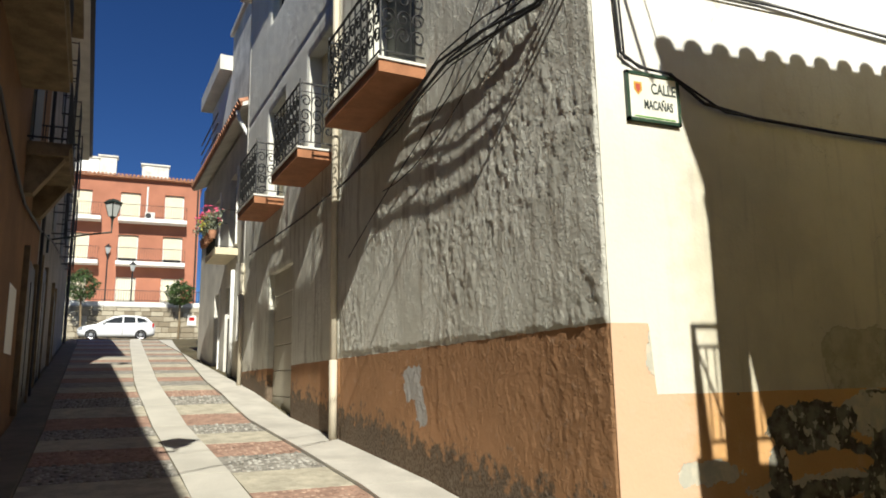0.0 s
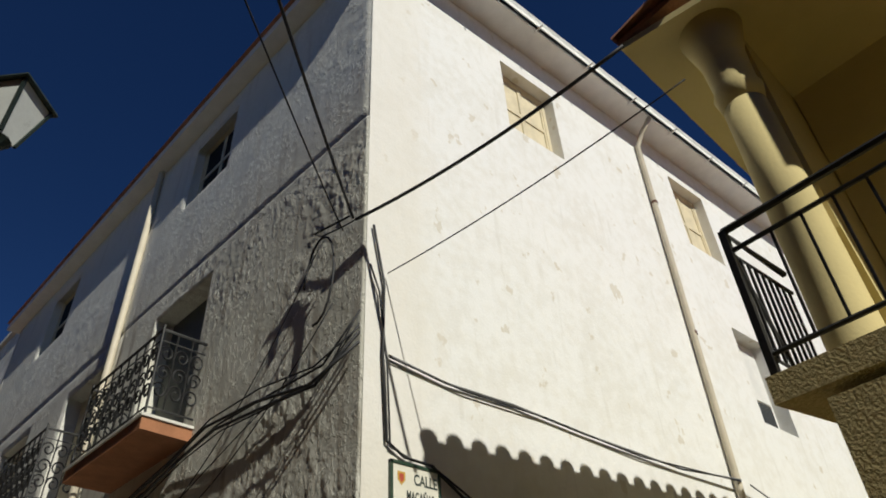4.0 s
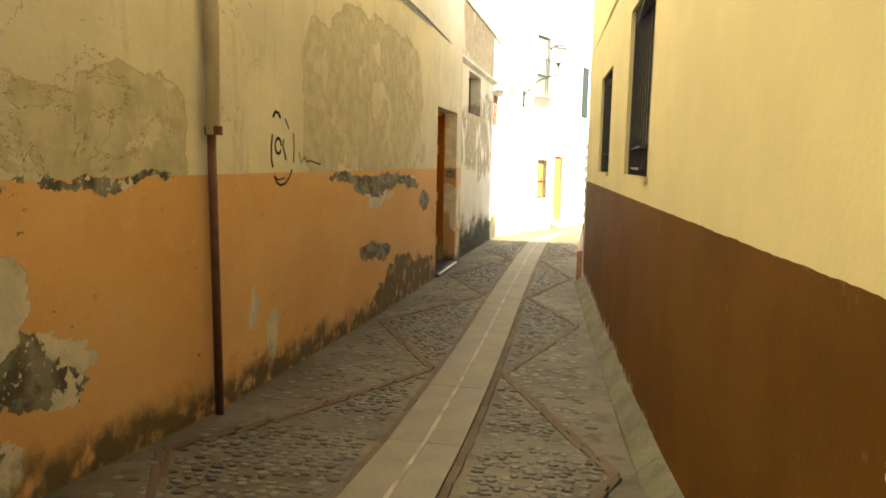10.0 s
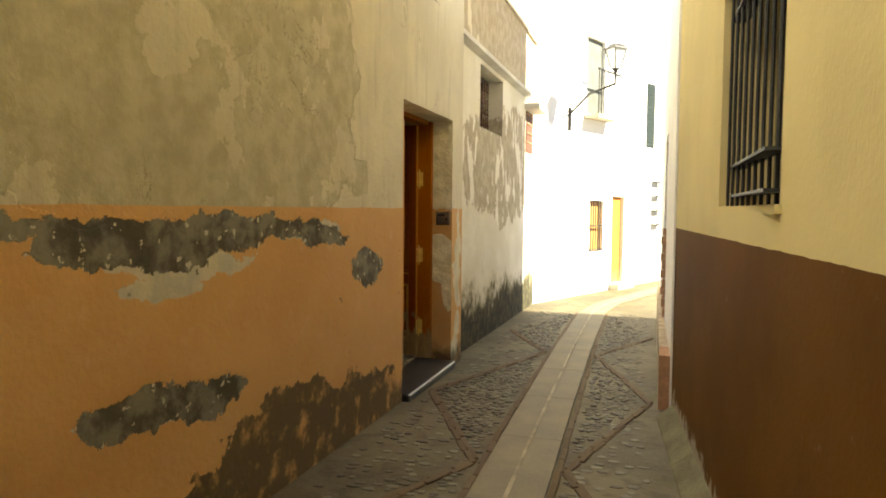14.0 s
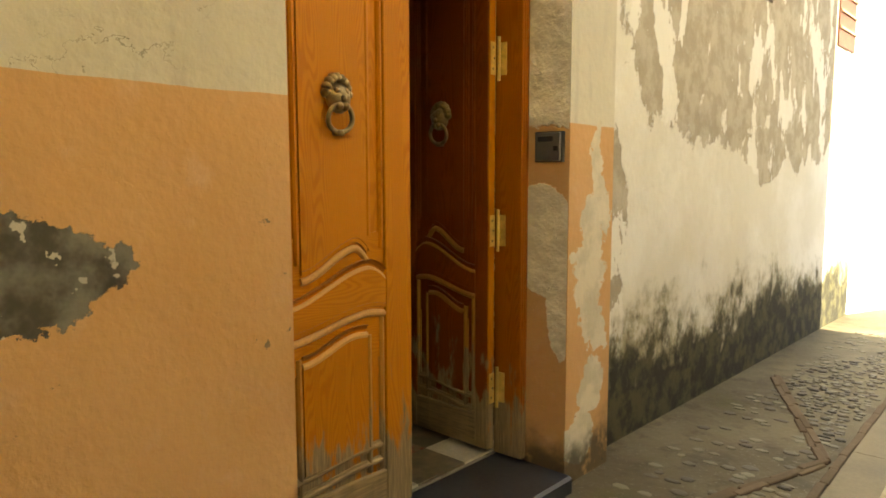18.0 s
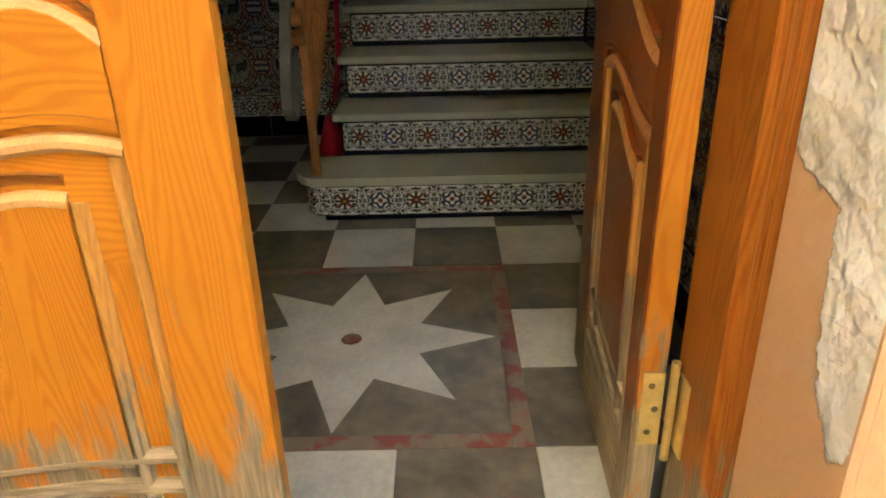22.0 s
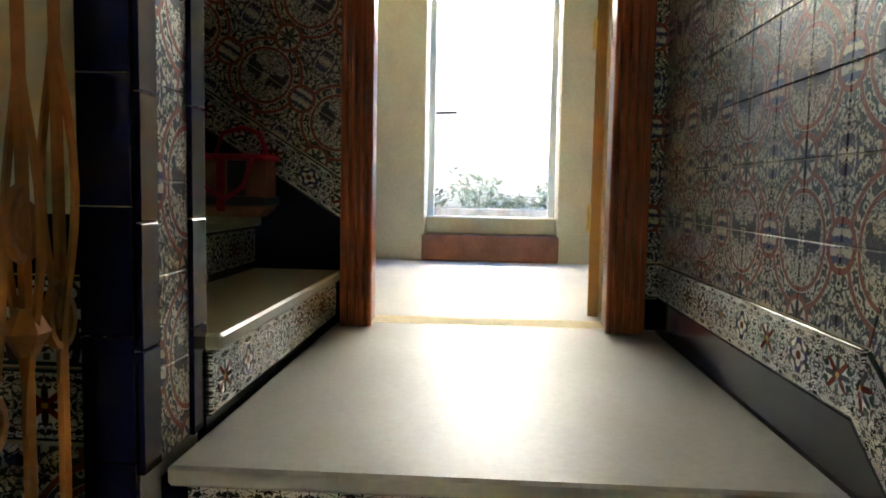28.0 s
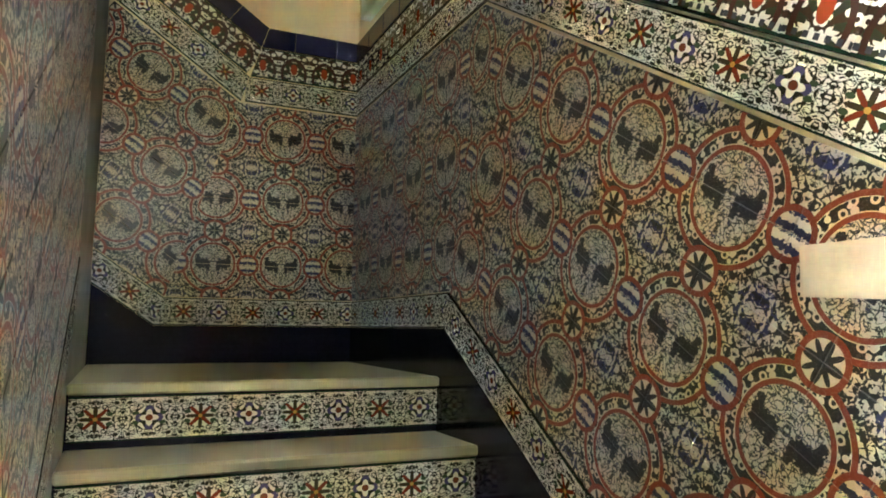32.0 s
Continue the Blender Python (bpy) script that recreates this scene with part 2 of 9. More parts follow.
    chink = (k.noise(k.scaled(p, 1.6, 1.6, 3.2), 2.6, 5, 0.6) - 0.5).abs().lt(0.002) * k.noise(p, 5.0, 2).step(0.56, 0.60) * jamb * z.lt(1.5)
    strip = blobs(k, y, z, [(12.88, 0.98, 0.08, 0.26), (12.96, 0.68, 0.09, 0.22), (12.9, 0.32, 0.09, 0.14), (13.0, 1.28, 0.06, 0.26), (12.82, 0.08, 0.12, 0.10)], rag, 2.0) * x.gt(-0.004)
    col = k.mix(jamb, col, k.mix(mid.step(0.4, 0.6), (0.68, 0.61, 0.45), (0.80, 0.73, 0.56)))
    col = k.mix(chink * 0.4, col, (0.10, 0.085, 0.055))
    col = k.mix(strip, col, k.mix(mid.step(0.4, 0.6), (0.66, 0.59, 0.44), (0.54, 0.49, 0.35)))
    # rising damp along the foot
    foot = z - y.step(1.0, 9.0) * -0.3 - 0.33 + rag * 0.55
    wet = (0.46 - foot).step(0.0, 0.2) * mid.step(0.30, 0.52)
    wet = wet.max(blobs(k, y, z, [(9.5, 0.2, 0.75, 0.28), (10.3, 0.12, 0.75, 0.26), (8.7, 0.1, 0.4, 0.2)], rag, 2.0) * mid.step(0.26, 0.50) * x.gt(-0.004))
    col = k.mix(wet * 0.9, col, (0.075, 0.066, 0.04))
    k.bump(rag * 0.6 + mid * 0.3 + fine * 0.2 - pale * dado * 0.5 - damp * 0.5 - bare * 0.4 - chink * 0.3 - vein * 0.3 + jamb * k.noise(p, 9.0, 4, 0.6) * 4.0, 0.55, 0.022)
    return k.done(col, 0.85)


def make_gray_wall():
    k = K("rough_grey_stucco_over_brown_dado", 0.92)
    p = k.pos()
    x, y, z = k.xyz(p)
    big, mid, fine = plaster_layers(k, p, 1.3)
    streak = k.noise(k.scaled(p, 5, 1, 0.7), 1.3, 5)
    grey = k.mix(big.step(0.35, 0.65), (0.66, 0.645, 0.555), (0.80, 0.785, 0.69))
    grey = k.mix(streak.step(0.5, 0.68) * 0.6, grey, (0.38, 0.33, 0.26))
    # stucco turns paler upwards and towards the far end
    paler = z.step(6.6, 8.6).max((0.0 - x).step(5.3, 7.5) * z.step(4.2, 5.4))
    grey = k.mix(paler * (0.95 - streak * 0.4), grey, (0.72, 0.71, 0.66))
    edge = 1.98 + (mid - 0.5) * 0.05 + x * 0.012
    brown = k.mix(big.step(0.35, 0.65), (0.47, 0.26, 0.135), (0.39, 0.215, 0.11))
    brown = k.mix(mid.step(0.58, 0.72) * 0.6, brown, (0.50, 0.33, 0.22))
    col = k.mix(z.lt(edge), grey, brown)
    col = k.mix(blobs(k, x, z, [(-3.15, 1.6, 0.22, 0.2), (-2.95, 1.35, 0.12, 0.2)], mid, 1.4), col, (0.48, 0.46, 0.43))
    rise = z + x * 0.095 - 0.40
    wet = (0.45 - rise + (mid - 0.5) * 1.1).step(0.0, 0.2)
    col = k.mix(wet * 0.85, col, k.mix(fine.step(0.4, 0.6), (0.07, 0.06, 0.045), (0.16, 0.14, 0.11)))
    flake = k.noise(k.scaled(p, 1.3, 1.0, 0.7), 16.0, 4, 0.65)
    k.bump(mid * 0.4 + fine * 0.4 + flake.step(0.50, 0.60) * big.step(0.40, 0.58) * 0.8, 0.8, 0.012)
    return k.done(col, 0.9)


def make_mould_wall():
    k = K("white_plaster_with_black_mould", 0.9)
    p = k.pos()
    x, y, z = k.xyz(p)
    big, mid, fine = plaster_layers(k, p, 1.3)
    rag = k.noise(k.scaled(p, 1, 1, 0.75), 3.4, 9, 0.7)
    col = k.mix(big.step(0.4, 0.6), (0.74, 0.71, 0.62), (0.66, 0.62, 0.51))
    bare = blobs(k, y, z, [(14.6, 2.08, 1.25, 0.62), (16.6, 2.2, 1.7, 0.80), (15.6, 1.45, 0.5, 0.2), (17.6, 1.2, 0.3, 0.3), (13.3, 0.9, 0.12, 0.6)], rag, 1.6)
    col = k.mix(bare * 0.85, col, k.mix(mid.step(0.4, 0.6), (0.30, 0.245, 0.155), (0.41, 0.35, 0.245)))
    flake = k.noise(k.scaled(p, 1, 1, 0.45), 4.0, 7, 0.62).step(0.545, 0.555)
    col = k.mix(flake * bare, col, (0.74, 0.71, 0.62))
    # weathered brown coat above the cables
    crest = (z + (rag - 0.5) * 0.25).step(3.38, 3.46)
    coat = k.mix(mid.step(0.38, 0.62), (0.36, 0.29, 0.19), (0.46, 0.39, 0.28))
    coat = k.mix(k.noise(k.scaled(p, 1, 1, 0.3), 3.4, 7, 0.62).step(0.56, 0.58) * (15.6 - y).step(0.0, 1.0), coat, (0.66, 0.60, 0.47))
    col = k.mix(crest * 0.9, col, coat)
    depth = 0.62 - z + (big - 0.5) * 0.5 + (rag - 0.5) * 1.0
    fringe = (depth + k.noise(p, 9.0, 6, 0.7) * 0.6 - 0.3).step(-0.04, 0.34)
    black = (depth + (mid - 0.5) * 0.5).step(0.12, 0.36)
    col = k.mix(fringe * 0.8, col, (0.24, 0.205, 0.085))
    col = k.mix(black * 0.95, col, k.mix(mid.step(0.42, 0.62), (0.013, 0.013, 0.008), (0.06, 0.055, 0.025)))
    k.bump(rag * 0.6 + mid * 0.4 - bare * (1.0 - flake) * 0.5, 0.8, 0.025)
    return k.done(col, 0.9)


def make_yellow_wall():
    k = K("yellow_plaster_over_brown_dado", 0.85)
    k.p.inputs["Specular IOR Level"].default_value = 0.05
    p = k.pos()
    x, y, z = k.xyz(p)
    big, mid, fine = plaster_layers(k, p, 1.4)
    yellow = k.mix(big.step(0.35, 0.65), (0.64, 0.54, 0.27), (0.58, 0.49, 0.25))
    edge = 1.375 + (mid - 0.5) * 0.015
    brown = k.mix(big.step(0.35, 0.65), (0.128, 0.056, 0.010), (0.098, 0.042, 0.007))
    brown = k.mix(mid.step(0.66, 0.74) * 0.7, brown, (0.20, 0.12, 0.06))
    col = k.mix(z.lt(edge), yellow, brown)
    scar = (y - 2.71 + (mid - 0.5) * 0.16 - (z - 1.3) * 0.02).abs().lt(0.085 + (fine - 0.5) * 0.05)
    core = (y - 2.71 + (mid - 0.5) * 0.16 - (z - 1.3) * 0.02).abs().lt(0.05)
    col = k.mix(scar, col, k.mix(core, (0.60, 0.52, 0.33), k.mix(mid.step(0.4, 0.6), (0.36, 0.31, 0.22), (0.46, 0.40, 0.28))))
    low = (0.16 - z - (mid - 0.5) * 0.5).step(0.0, 0.12)
    col = k.mix(low, col, (0.36, 0.32, 0.25))
    k.bump(fine * 0.5 + mid * 0.5, 0.35, 0.008)
    return k.done(col, 0.8)


def make_pebbledash():
    k = K("yellow_roughcast_over_brown_dado", 0.9)
    p = k.pos()
    x, y, z = k.xyz(p)
    big, mid, fine = plaster_layers(k, p, 1.6)
    lump = k.noise(p, 58, 3, 0.55)
    yellow = k.mix(lump.step(0.35, 0.65), (0.58, 0.47, 0.22), (0.72, 0.60, 0.30))
    brown = k.mix(big.step(0.35, 0.65), (0.15, 0.065, 0.028), (0.11, 0.05, 0.022))
    edge = 1.26
    col = k.mix(z.lt(edge), yellow, brown)
    blue = blobs(k, x, z, [(3.08, 1.05, 0.16, 0.16), (3.2, 0.85, 0.2, 0.25), (3.12, 0.6, 0.2, 0.16), (3.4, 0.95, 0.15, 0.2), (3.5, 0.6, 0.2, 0.15)], mid, 1.6)
    col = k.mix(blue, col, (0.33, 0.42, 0.55))
    pale = blobs(k, x, z, [(2.98, 0.55, 0.06, 0.3), (3.05, 0.4, 0.1, 0.2)], mid, 1.6)
    col = k.mix(pale, col, (0.46, 0.40, 0.30))
    k.bump(lump.step(0.3, 0.7) * (0.25 + 0.75 * z.gt(edge)) + fine * 0.2, 0.45, 0.012)
    return k.done(col, 0.9)


def make_paving():
    k = K("worn_stone_and_concrete_paving", 0.85)
    p = k.pos()
    big, mid, fine = plaster_layers(k, p, 0.9)
    col = k.mix(big.step(0.38, 0.62), (0.080, 0.066, 0.036), (0.138, 0.116, 0.068))
    col = k.mix(mid.step(0.5, 0.66) * 0.6, col, (0.045, 0.037, 0.021))
    speck = k.noise(p, 55, 2).step(0.62, 0.7)
    col = k.mix(speck * 0.5, col, (0.19, 0.175, 0.13))
    moss = k.noise(p, 1.7, 6).step(0.56, 0.72)
    col = k.mix(moss * 0.6, col, (0.072, 0.070, 0.020))
    k.bump(mid * 0.7 + fine * 0.5 + speck * 0.2, 0.6, 0.012)
    return k.done(col, (big * 0.25 + 0.6))


ALLEY_WALL, GRAY_WALL, MOULD_WALL = make_alley_wall(), make_gray_wall(), make_mould_wall()
YELLOW_WALL, PEBBLEDASH, PAVING = make_yellow_wall(), make_pebbledash(), make_paving()
CONCRETE = plain("worn_concrete", (0.47, 0.42, 0.33), 0.8, vary=0.2, scale=2.5, bump=0.3)
KERB = plain("pale_pavement_concrete", (0.50, 0.47, 0.41), 0.8, vary=0.16, scale=2.0, bump=0.3)
RED_STONE = plain("reddish_paving_stone", (0.34, 0.22, 0.165), 0.8, vary=0.3, scale=5, bump=0.5, fine=30)
GREY_STONE = plain("grey_paving_stone", (0.28, 0.26, 0.225), 0.8, vary=0.35, scale=6, bump=0.6, fine=25)
BRICK = plain("worn_red_brick", (0.36, 0.20, 0.12), 0.85, vary=0.3, scale=8, bump=0.5, fine=40)
WHITE_WASH = plain("white_lime_wash", (0.80, 0.79, 0.75), 0.85, vary=0.06, scale=1.5, bump=0.25)
OFF_WHITE = plain("old_off_white_plaster", (0.62, 0.60, 0.54), 0.85, vary=0.18, scale=1.4, bump=0.3)
TERRACOTTA = plain("terracotta_roof_tile", (0.40, 0.20, 0.12), 0.85, vary=0.35, scale=5, bump=0.4)
SLAB_BRICK = plain("terracotta_balcony_slab", (0.36, 0.165, 0.085), 0.8, vary=0.2, scale=4)
IRON = plain("black_wrought_iron", (0.03, 0.03, 0.03), 0.55, 0.3, vary=0.3, scale=20)
GREEN_IRON = plain("dark_green_cast_iron", (0.03, 0.045, 0.04), 0.5, 0.3, vary=0.3, scale=20)
PIPE_PAINT = plain("cream_painted_pipe", (0.58, 0.52, 0.40), 0.6, vary=0.12, scale=3)
WHITE_PAINT = plain("white_paint", (0.76, 0.76, 0.73), 0.55, vary=0.07, scale=4)
CREAM_WOOD = plain("cream_painted_shutter", (0.66, 0.58, 0.40), 0.6, vary=0.12, scale=5)
RED_WALL = plain("red_rendered_wall", (0.38, 0.16, 0.10), 0.85, vary=0.14, scale=0.6)
# Near-black colour stands in for the darkness of rooms behind openings.
DARK_ROOM = plain("black_for_unlit_room", (0.02, 0.02, 0.02), 0.9)
CABLE = plain("black_cable", (0.02, 0.02, 0.022), 0.6, vary=0.2)
GREY_CABLE = plain("grey_cable", (0.22, 0.22, 0.22), 0.6, vary=0.2)

# ---- geometry helpers ----
from mathutils import noise as mnoise
ORIGIN = {}


def mesh_of(name, bm, material, smooth=False):
    me = bpy.data.meshes.new(name)
    bm.to_mesh(me)
    bm.free()
    me.materials.append(material)
    if smooth:
        for f in me.polygons:
            f.use_smooth = True
    return me


def thing(name, at, label, category, group="", kind=""):
    """An empty at the base of a thing that has parts."""
    ob = new(name)
    ob.empty_display_size = 0.1
    ob.location = at
    ORIGIN[ob] = Vector(at)
    return tagged(ob, label, category, group, kind)


def part(name, bm, material, parent, label="", smooth=False):
    """One mesh, given in world places, under a thing or a part."""
    at = ORIGIN[parent]
    bmesh.ops.translate(bm, vec=-at, verts=bm.verts)
    ob = new(name, mesh_of(name, bm, material, smooth))
    ob.parent = parent
    ORIGIN[ob] = at
    if label:
        ob["label"] = label
    return ob


def solid(name, bm, material, label, category, group="", kind="", smooth=False):
    """A thing of one mesh, given in world places."""
    ob = new(name, mesh_of(name, bm, material, smooth))
    ORIGIN[ob] = Vector((0, 0, 0))
    return tagged(ob, label, category, group, kind)


def box(bm, a, b, m=None, bevel=0.0):
    """A box between two corners, turned by m."""
    x0, y0, z0 = (min(p, q) for p, q in zip(a, b))
    x1, y1, z1 = (max(p, q) for p, q in zip(a, b))
    pts = [(x0, y0, z0), (x1, y0, z0), (x1, y1, z0), (x0, y1, z0), (x0, y0, z1), (x1, y0, z1), (x1, y1, z1), (x0, y1, z1)]
    vs = [bm.verts.new(m @ Vector(p) if m else p) for p in pts]
    fs = [bm.faces.new([vs[i] for i in f]) for f in ((3, 2, 1, 0), (4, 5, 6, 7), (0, 1, 5, 4), (1, 2, 6, 5), (2, 3, 7, 6), (3, 0, 4, 7))]
    if bevel:
        edges = list({e for f in fs for e in f.edges})
        bmesh.ops.bevel(bm, geom=edges, offset=bevel, segments=1, affect="EDGES", profile=0.5)
    return bm


def boxed(a, b, m=None, bevel=0.0):
    return box(bmesh.new(), a, b, m, bevel)


def prism(bm, outline, lift):
    """A closed solid from a plane outline of 3D points, pushed by lift."""
    lift = Vector(lift)
    low = [bm.verts.new(p) for p in outline]
    top = [bm.verts.new(Vector(p) + lift) for p in outline]
    n = len(low)
    faces = [bm.faces.new(low[::-1]), bm.faces.new(top)]
    faces += [bm.faces.new((low[i], low[(i + 1) % n], top[(i + 1) % n], top[i])) for i in range(n)]
    bmesh.ops.recalc_face_normals(bm, faces=faces)
    return bm


def tube(bm, pts, r, n=8, r1=None, cap=True):
    """A round bar along a line of points."""
    pts = [Vector(p) for p in pts]
    rings, side = [], None
    for i, p in enumerate(pts):
        way = (pts[min(i + 1, len(pts) - 1)] - pts[max(i - 1, 0)])
        way = way.normalized() if way.length > 1e-9 else Vector((0, 0, 1))
        if side is None:
            side = way.cross(Vector((0, 0, 1)) if abs(way.z) < 0.9 else Vector((1, 0, 0)))
        side = (side - way * side.dot(way)).normalized()
        up = way.cross(side)
        rad = r if r1 is None else r + (r1 - r) * i / (len(pts) - 1)
        rings.append([bm.verts.new(p + rad * (math.cos(a) * side + math.sin(a) * up)) for a in (2 * math.pi * j / n for j in range(n))])
    for a, b in zip(rings, rings[1:]):
        for j in range(n):
            bm.faces.new((a[j], a[(j + 1) % n], b[(j + 1) % n], b[j]))
    if cap:
        bm.faces.new(rings[0][::-1])
        bm.faces.new(rings[-1])
    return bm


def tubed(pts, r, n=8, r1=None):
    return tube(bmesh.new(), pts, r, n, r1)


def lathe(bm, at, profile, n=12, m=None):
    """A turned solid: profile of (radius, height), about the vertical through at."""
    at = Vector(at)
    rings = []
    for r, h in profile:
        ring = []
        for j in range(n):
            a = 2 * math.pi * j / n
            p = Vector((r * math.cos(a), r * math.sin(a), h))
            ring.append(bm.verts.new(at + (m @ p if m else p)))
        rings.append(ring)
    for a, b in zip(rings, rings[1:]):
        for j in range(n):
            bm.faces.new((a[j], a[(j + 1) % n], b[(j + 1) % n], b[j]))
    bm.faces.new(rings[0][::-1])
    bm.faces.new(rings[-1])
    return bm


def sag(a, b, drop, n=12):
    a, b = Vector(a), Vector(b)
    return [a.lerp(b, i / n) - Vector((0, 0, drop * 4 * (i / n) * (1 - i / n))) for i in range(n + 1)]


def wall_mesh(o, u, length, z0, z1, thick, openings=()):
    """An upright wall from o=(x, y) along u, its face on the right-hand side of u turned by +90 degrees away;
    thick: how far it goes back, along (-u.y, u.x). openings: (s0, s1, z0, z1), cut right through."""
    u = Vector((u[0], u[1])).normalized()
    back = Vector((-u.y, u.x)) * thick
    ss = sorted({0.0, length, *(v for q in openings for v in q[:2])})
    zs = sorted({z0, z1, *(min(max(v, z0), z1) for q in openings for v in q[2:4])})
    bm, cache = bmesh.new(), {}

    def vert(s, z, k):
        key = (round(s, 4), round(z, 4), k)
        if key not in cache:
            q = Vector(o) + u * s + back * k
            cache[key] = bm.verts.new((q.x, q.y, z))
        return cache[key]

    def full(i, j):
        if not (0 <= i < len(ss) - 1 and 0 <= j < len(zs) - 1):
            return False
        s, z = (ss[i] + ss[i + 1]) / 2, (zs[j] + zs[j + 1]) / 2
        return not any(q[0] < s < q[1] and q[2] < z < q[3] for q in openings)

    for i in range(len(ss) - 1):
        for j in range(len(zs) - 1):
            if not full(i, j):
                continue
            s0, s1, a, b = ss[i], ss[i + 1], zs[j], zs[j + 1]
            for k in (0, 1):
                bm.faces.new([vert(s, z, k) for s, z in ((s0, a), (s1, a), (s1, b), (s0, b))])
            for (di, dj), (p, q) in {(-1, 0): ((s0, a), (s0, b)), (1, 0): ((s1, a), (s1, b)), (0, -1): ((s0, a), (s1, a)), (0, 1): ((s0, b), (s1, b))}.items():
                if not full(i + di, j + dj):
                    bm.faces.new([vert(*p, 0), vert(*q, 0), vert(*q, 1), vert(*p, 1)])
    bmesh.ops.recalc_face_normals(bm, faces=bm.faces)
    return bm


def wall(name, o, u, length, z0, z1, thick, material, label, openings=(), category="wall"):
    return solid(name, wall_mesh(o, u, length, z0, z1, thick, openings), material, label, category, kind="structure")


def frange(a, b, step):
    n = max(1, round((b - a) / step))
    return [a + (b - a) * i / n for i in range(n + 1)]


# ---- ground ----
def lerp_table(x, table):
    for (a, p), (b, q) in zip(table, table[1:]):
        if x <= b:
            return p + (q - p) * max(0.0, min(1.0, (x - a) / (b - a)))
    return table[-1][1]


def ground_z(x, y):
    alley = lerp_table(y, [(-6, 0.42), (0, 0.38), (1, 0.34), (2.2, 0.27), (3.9, 0.17), (5.2, 0.05), (8.4, -0.04), (11.4, -0.07), (18, -0.16), (40, -0.2)])
    street = 0.38 + lerp_table(-x, [(0, 0), (2.5, 0.22), (5.6, 0.45), (8.0, 0.62), (10.6, 0.98), (32, 3.15), (36, 3.5), (40, 3.62), (60, 3.66)])
    if y > 0.5:
        return alley
    w = max(0.0, min(1.0, -x / 2.0))
    return alley * (1 - w) + street * w


def sheet(xs, ys, lift=0.0):
    bm = bmesh.new()
    grid = [[bm.verts.new((x, y, ground_z(x, y) + lift)) for y in ys] for x in xs]
    for i in range(len(xs) - 1):
        for j in range(len(ys) - 1):
            bm.faces.new((grid[i][j], grid[i + 1][j], grid[i + 1][j + 1], grid[i][j + 1]))
    return bm


GX = [-2000, -400, -120, -75] + frange(-60, -34, 2) + frange(-32, -12, 1) + frange(-11.5, 12, 0.5) + [16, 24, 60, 400, 2000]
GY = [-2000, -400, -90, -30, -16] + frange(-10, 30, 0.5) + [36, 60, 200, 2000]
ground = solid("ground", sheet(GX, GY), PAVING, "worn grey-brown stone and concrete paving of the alley", "ground", kind="structure", smooth=True)

# ---- corner house: outer walls ----
HOUSE_TOP = 10.75
GU = Vector((-1, -0.08)).normalized()
wall_alley = wall("wall_alley", (0, 0), (0, 1), 13.1, -0.4, HOUSE_TOP, 0.35, ALLEY_WALL, "tall peeling plaster wall, white above and ochre below",
                  [(11.29, 12.735, -0.4, 2.38), (6.62, 7.56, 5.71, 7.25), (2.2, 3.27, 8.74, 10.12), (6.22, 7.24, 8.68, 10.2)])


bm = prism(bmesh.new(), [(-0.195, 12.698, -0.4), (0.0, 12.722, -0.4), (0.0, 12.7345, -0.4), (-0.195, 12.7345, -0.4)], (0, 0, 2.78))
door_reveal = solid("door_reveal", bm, ALLEY_WALL, "worn peach plaster reveal of the street door", "reveal", kind="structure")


def gpt(s, off=0.0, z=0.0):
    """A place on the grey street front: s along it from the corner, off in front of it."""
    q = GU * s + Vector((-GU.y, GU.x)) * off
    return Vector((q.x, q.y, z))


# a wall whose face looks to the street: it is laid from its far end to the corner
far_end = gpt(12.4)
S_DOORS = [(2.99, 4.42), (5.95, 7.35), (8.85, 10.2)]
gray_open = [(12.4 - b, 12.4 - a, 4.97, 7.06) for a, b in S_DOORS] + [(12.4 - 4.45, 12.4 - 3.2, 9.06, 10.4), (12.4 - 10.2, 12.4 - 8.9, 9.0, 10.4),
                                                                     (12.4 - 9.85, 12.4 - 8.06, -0.2, 3.65)]
wall_street = wall("wall_street", (far_end.x, far_end.y), -GU, 12.4 - 0.003, -0.2, HOUSE_TOP, 0.35, GRAY_WALL,
                   "rough grey stucco street front with a brown dado", gray_open)


def stucco_height(s, z):
    """Lumpy hand-thrown stucco: vertical runs, lumps and flat trowelled patches."""
    p = Vector((s, z, 0.3))
    plates = mnoise.fractal(Vector((s * 10.0, z * 5.5, 1.7)), 0.7, 2.2, 5)
    lumps = mnoise.fractal(p * 24.0, 0.7, 2.2, 3)
    flat = max(0.12, min(1.0, 0.5 + 1.6 * mnoise.noise(p * 0.8)))
    low = 0.6 if z < 1.98 else 1.0
    lip = 0.010 if z > 1.985 + 0.02 * mnoise.noise(Vector((s * 4, 0, 0))) else 0.0
    rise = max(0.0, min(1.0, (plates - 0.12) * 5.0))
    return 0.005 + low * flat * (0.0055 * rise + 0.0034 * lumps) + lip + 0.005 * mnoise.noise(p * 1.1)


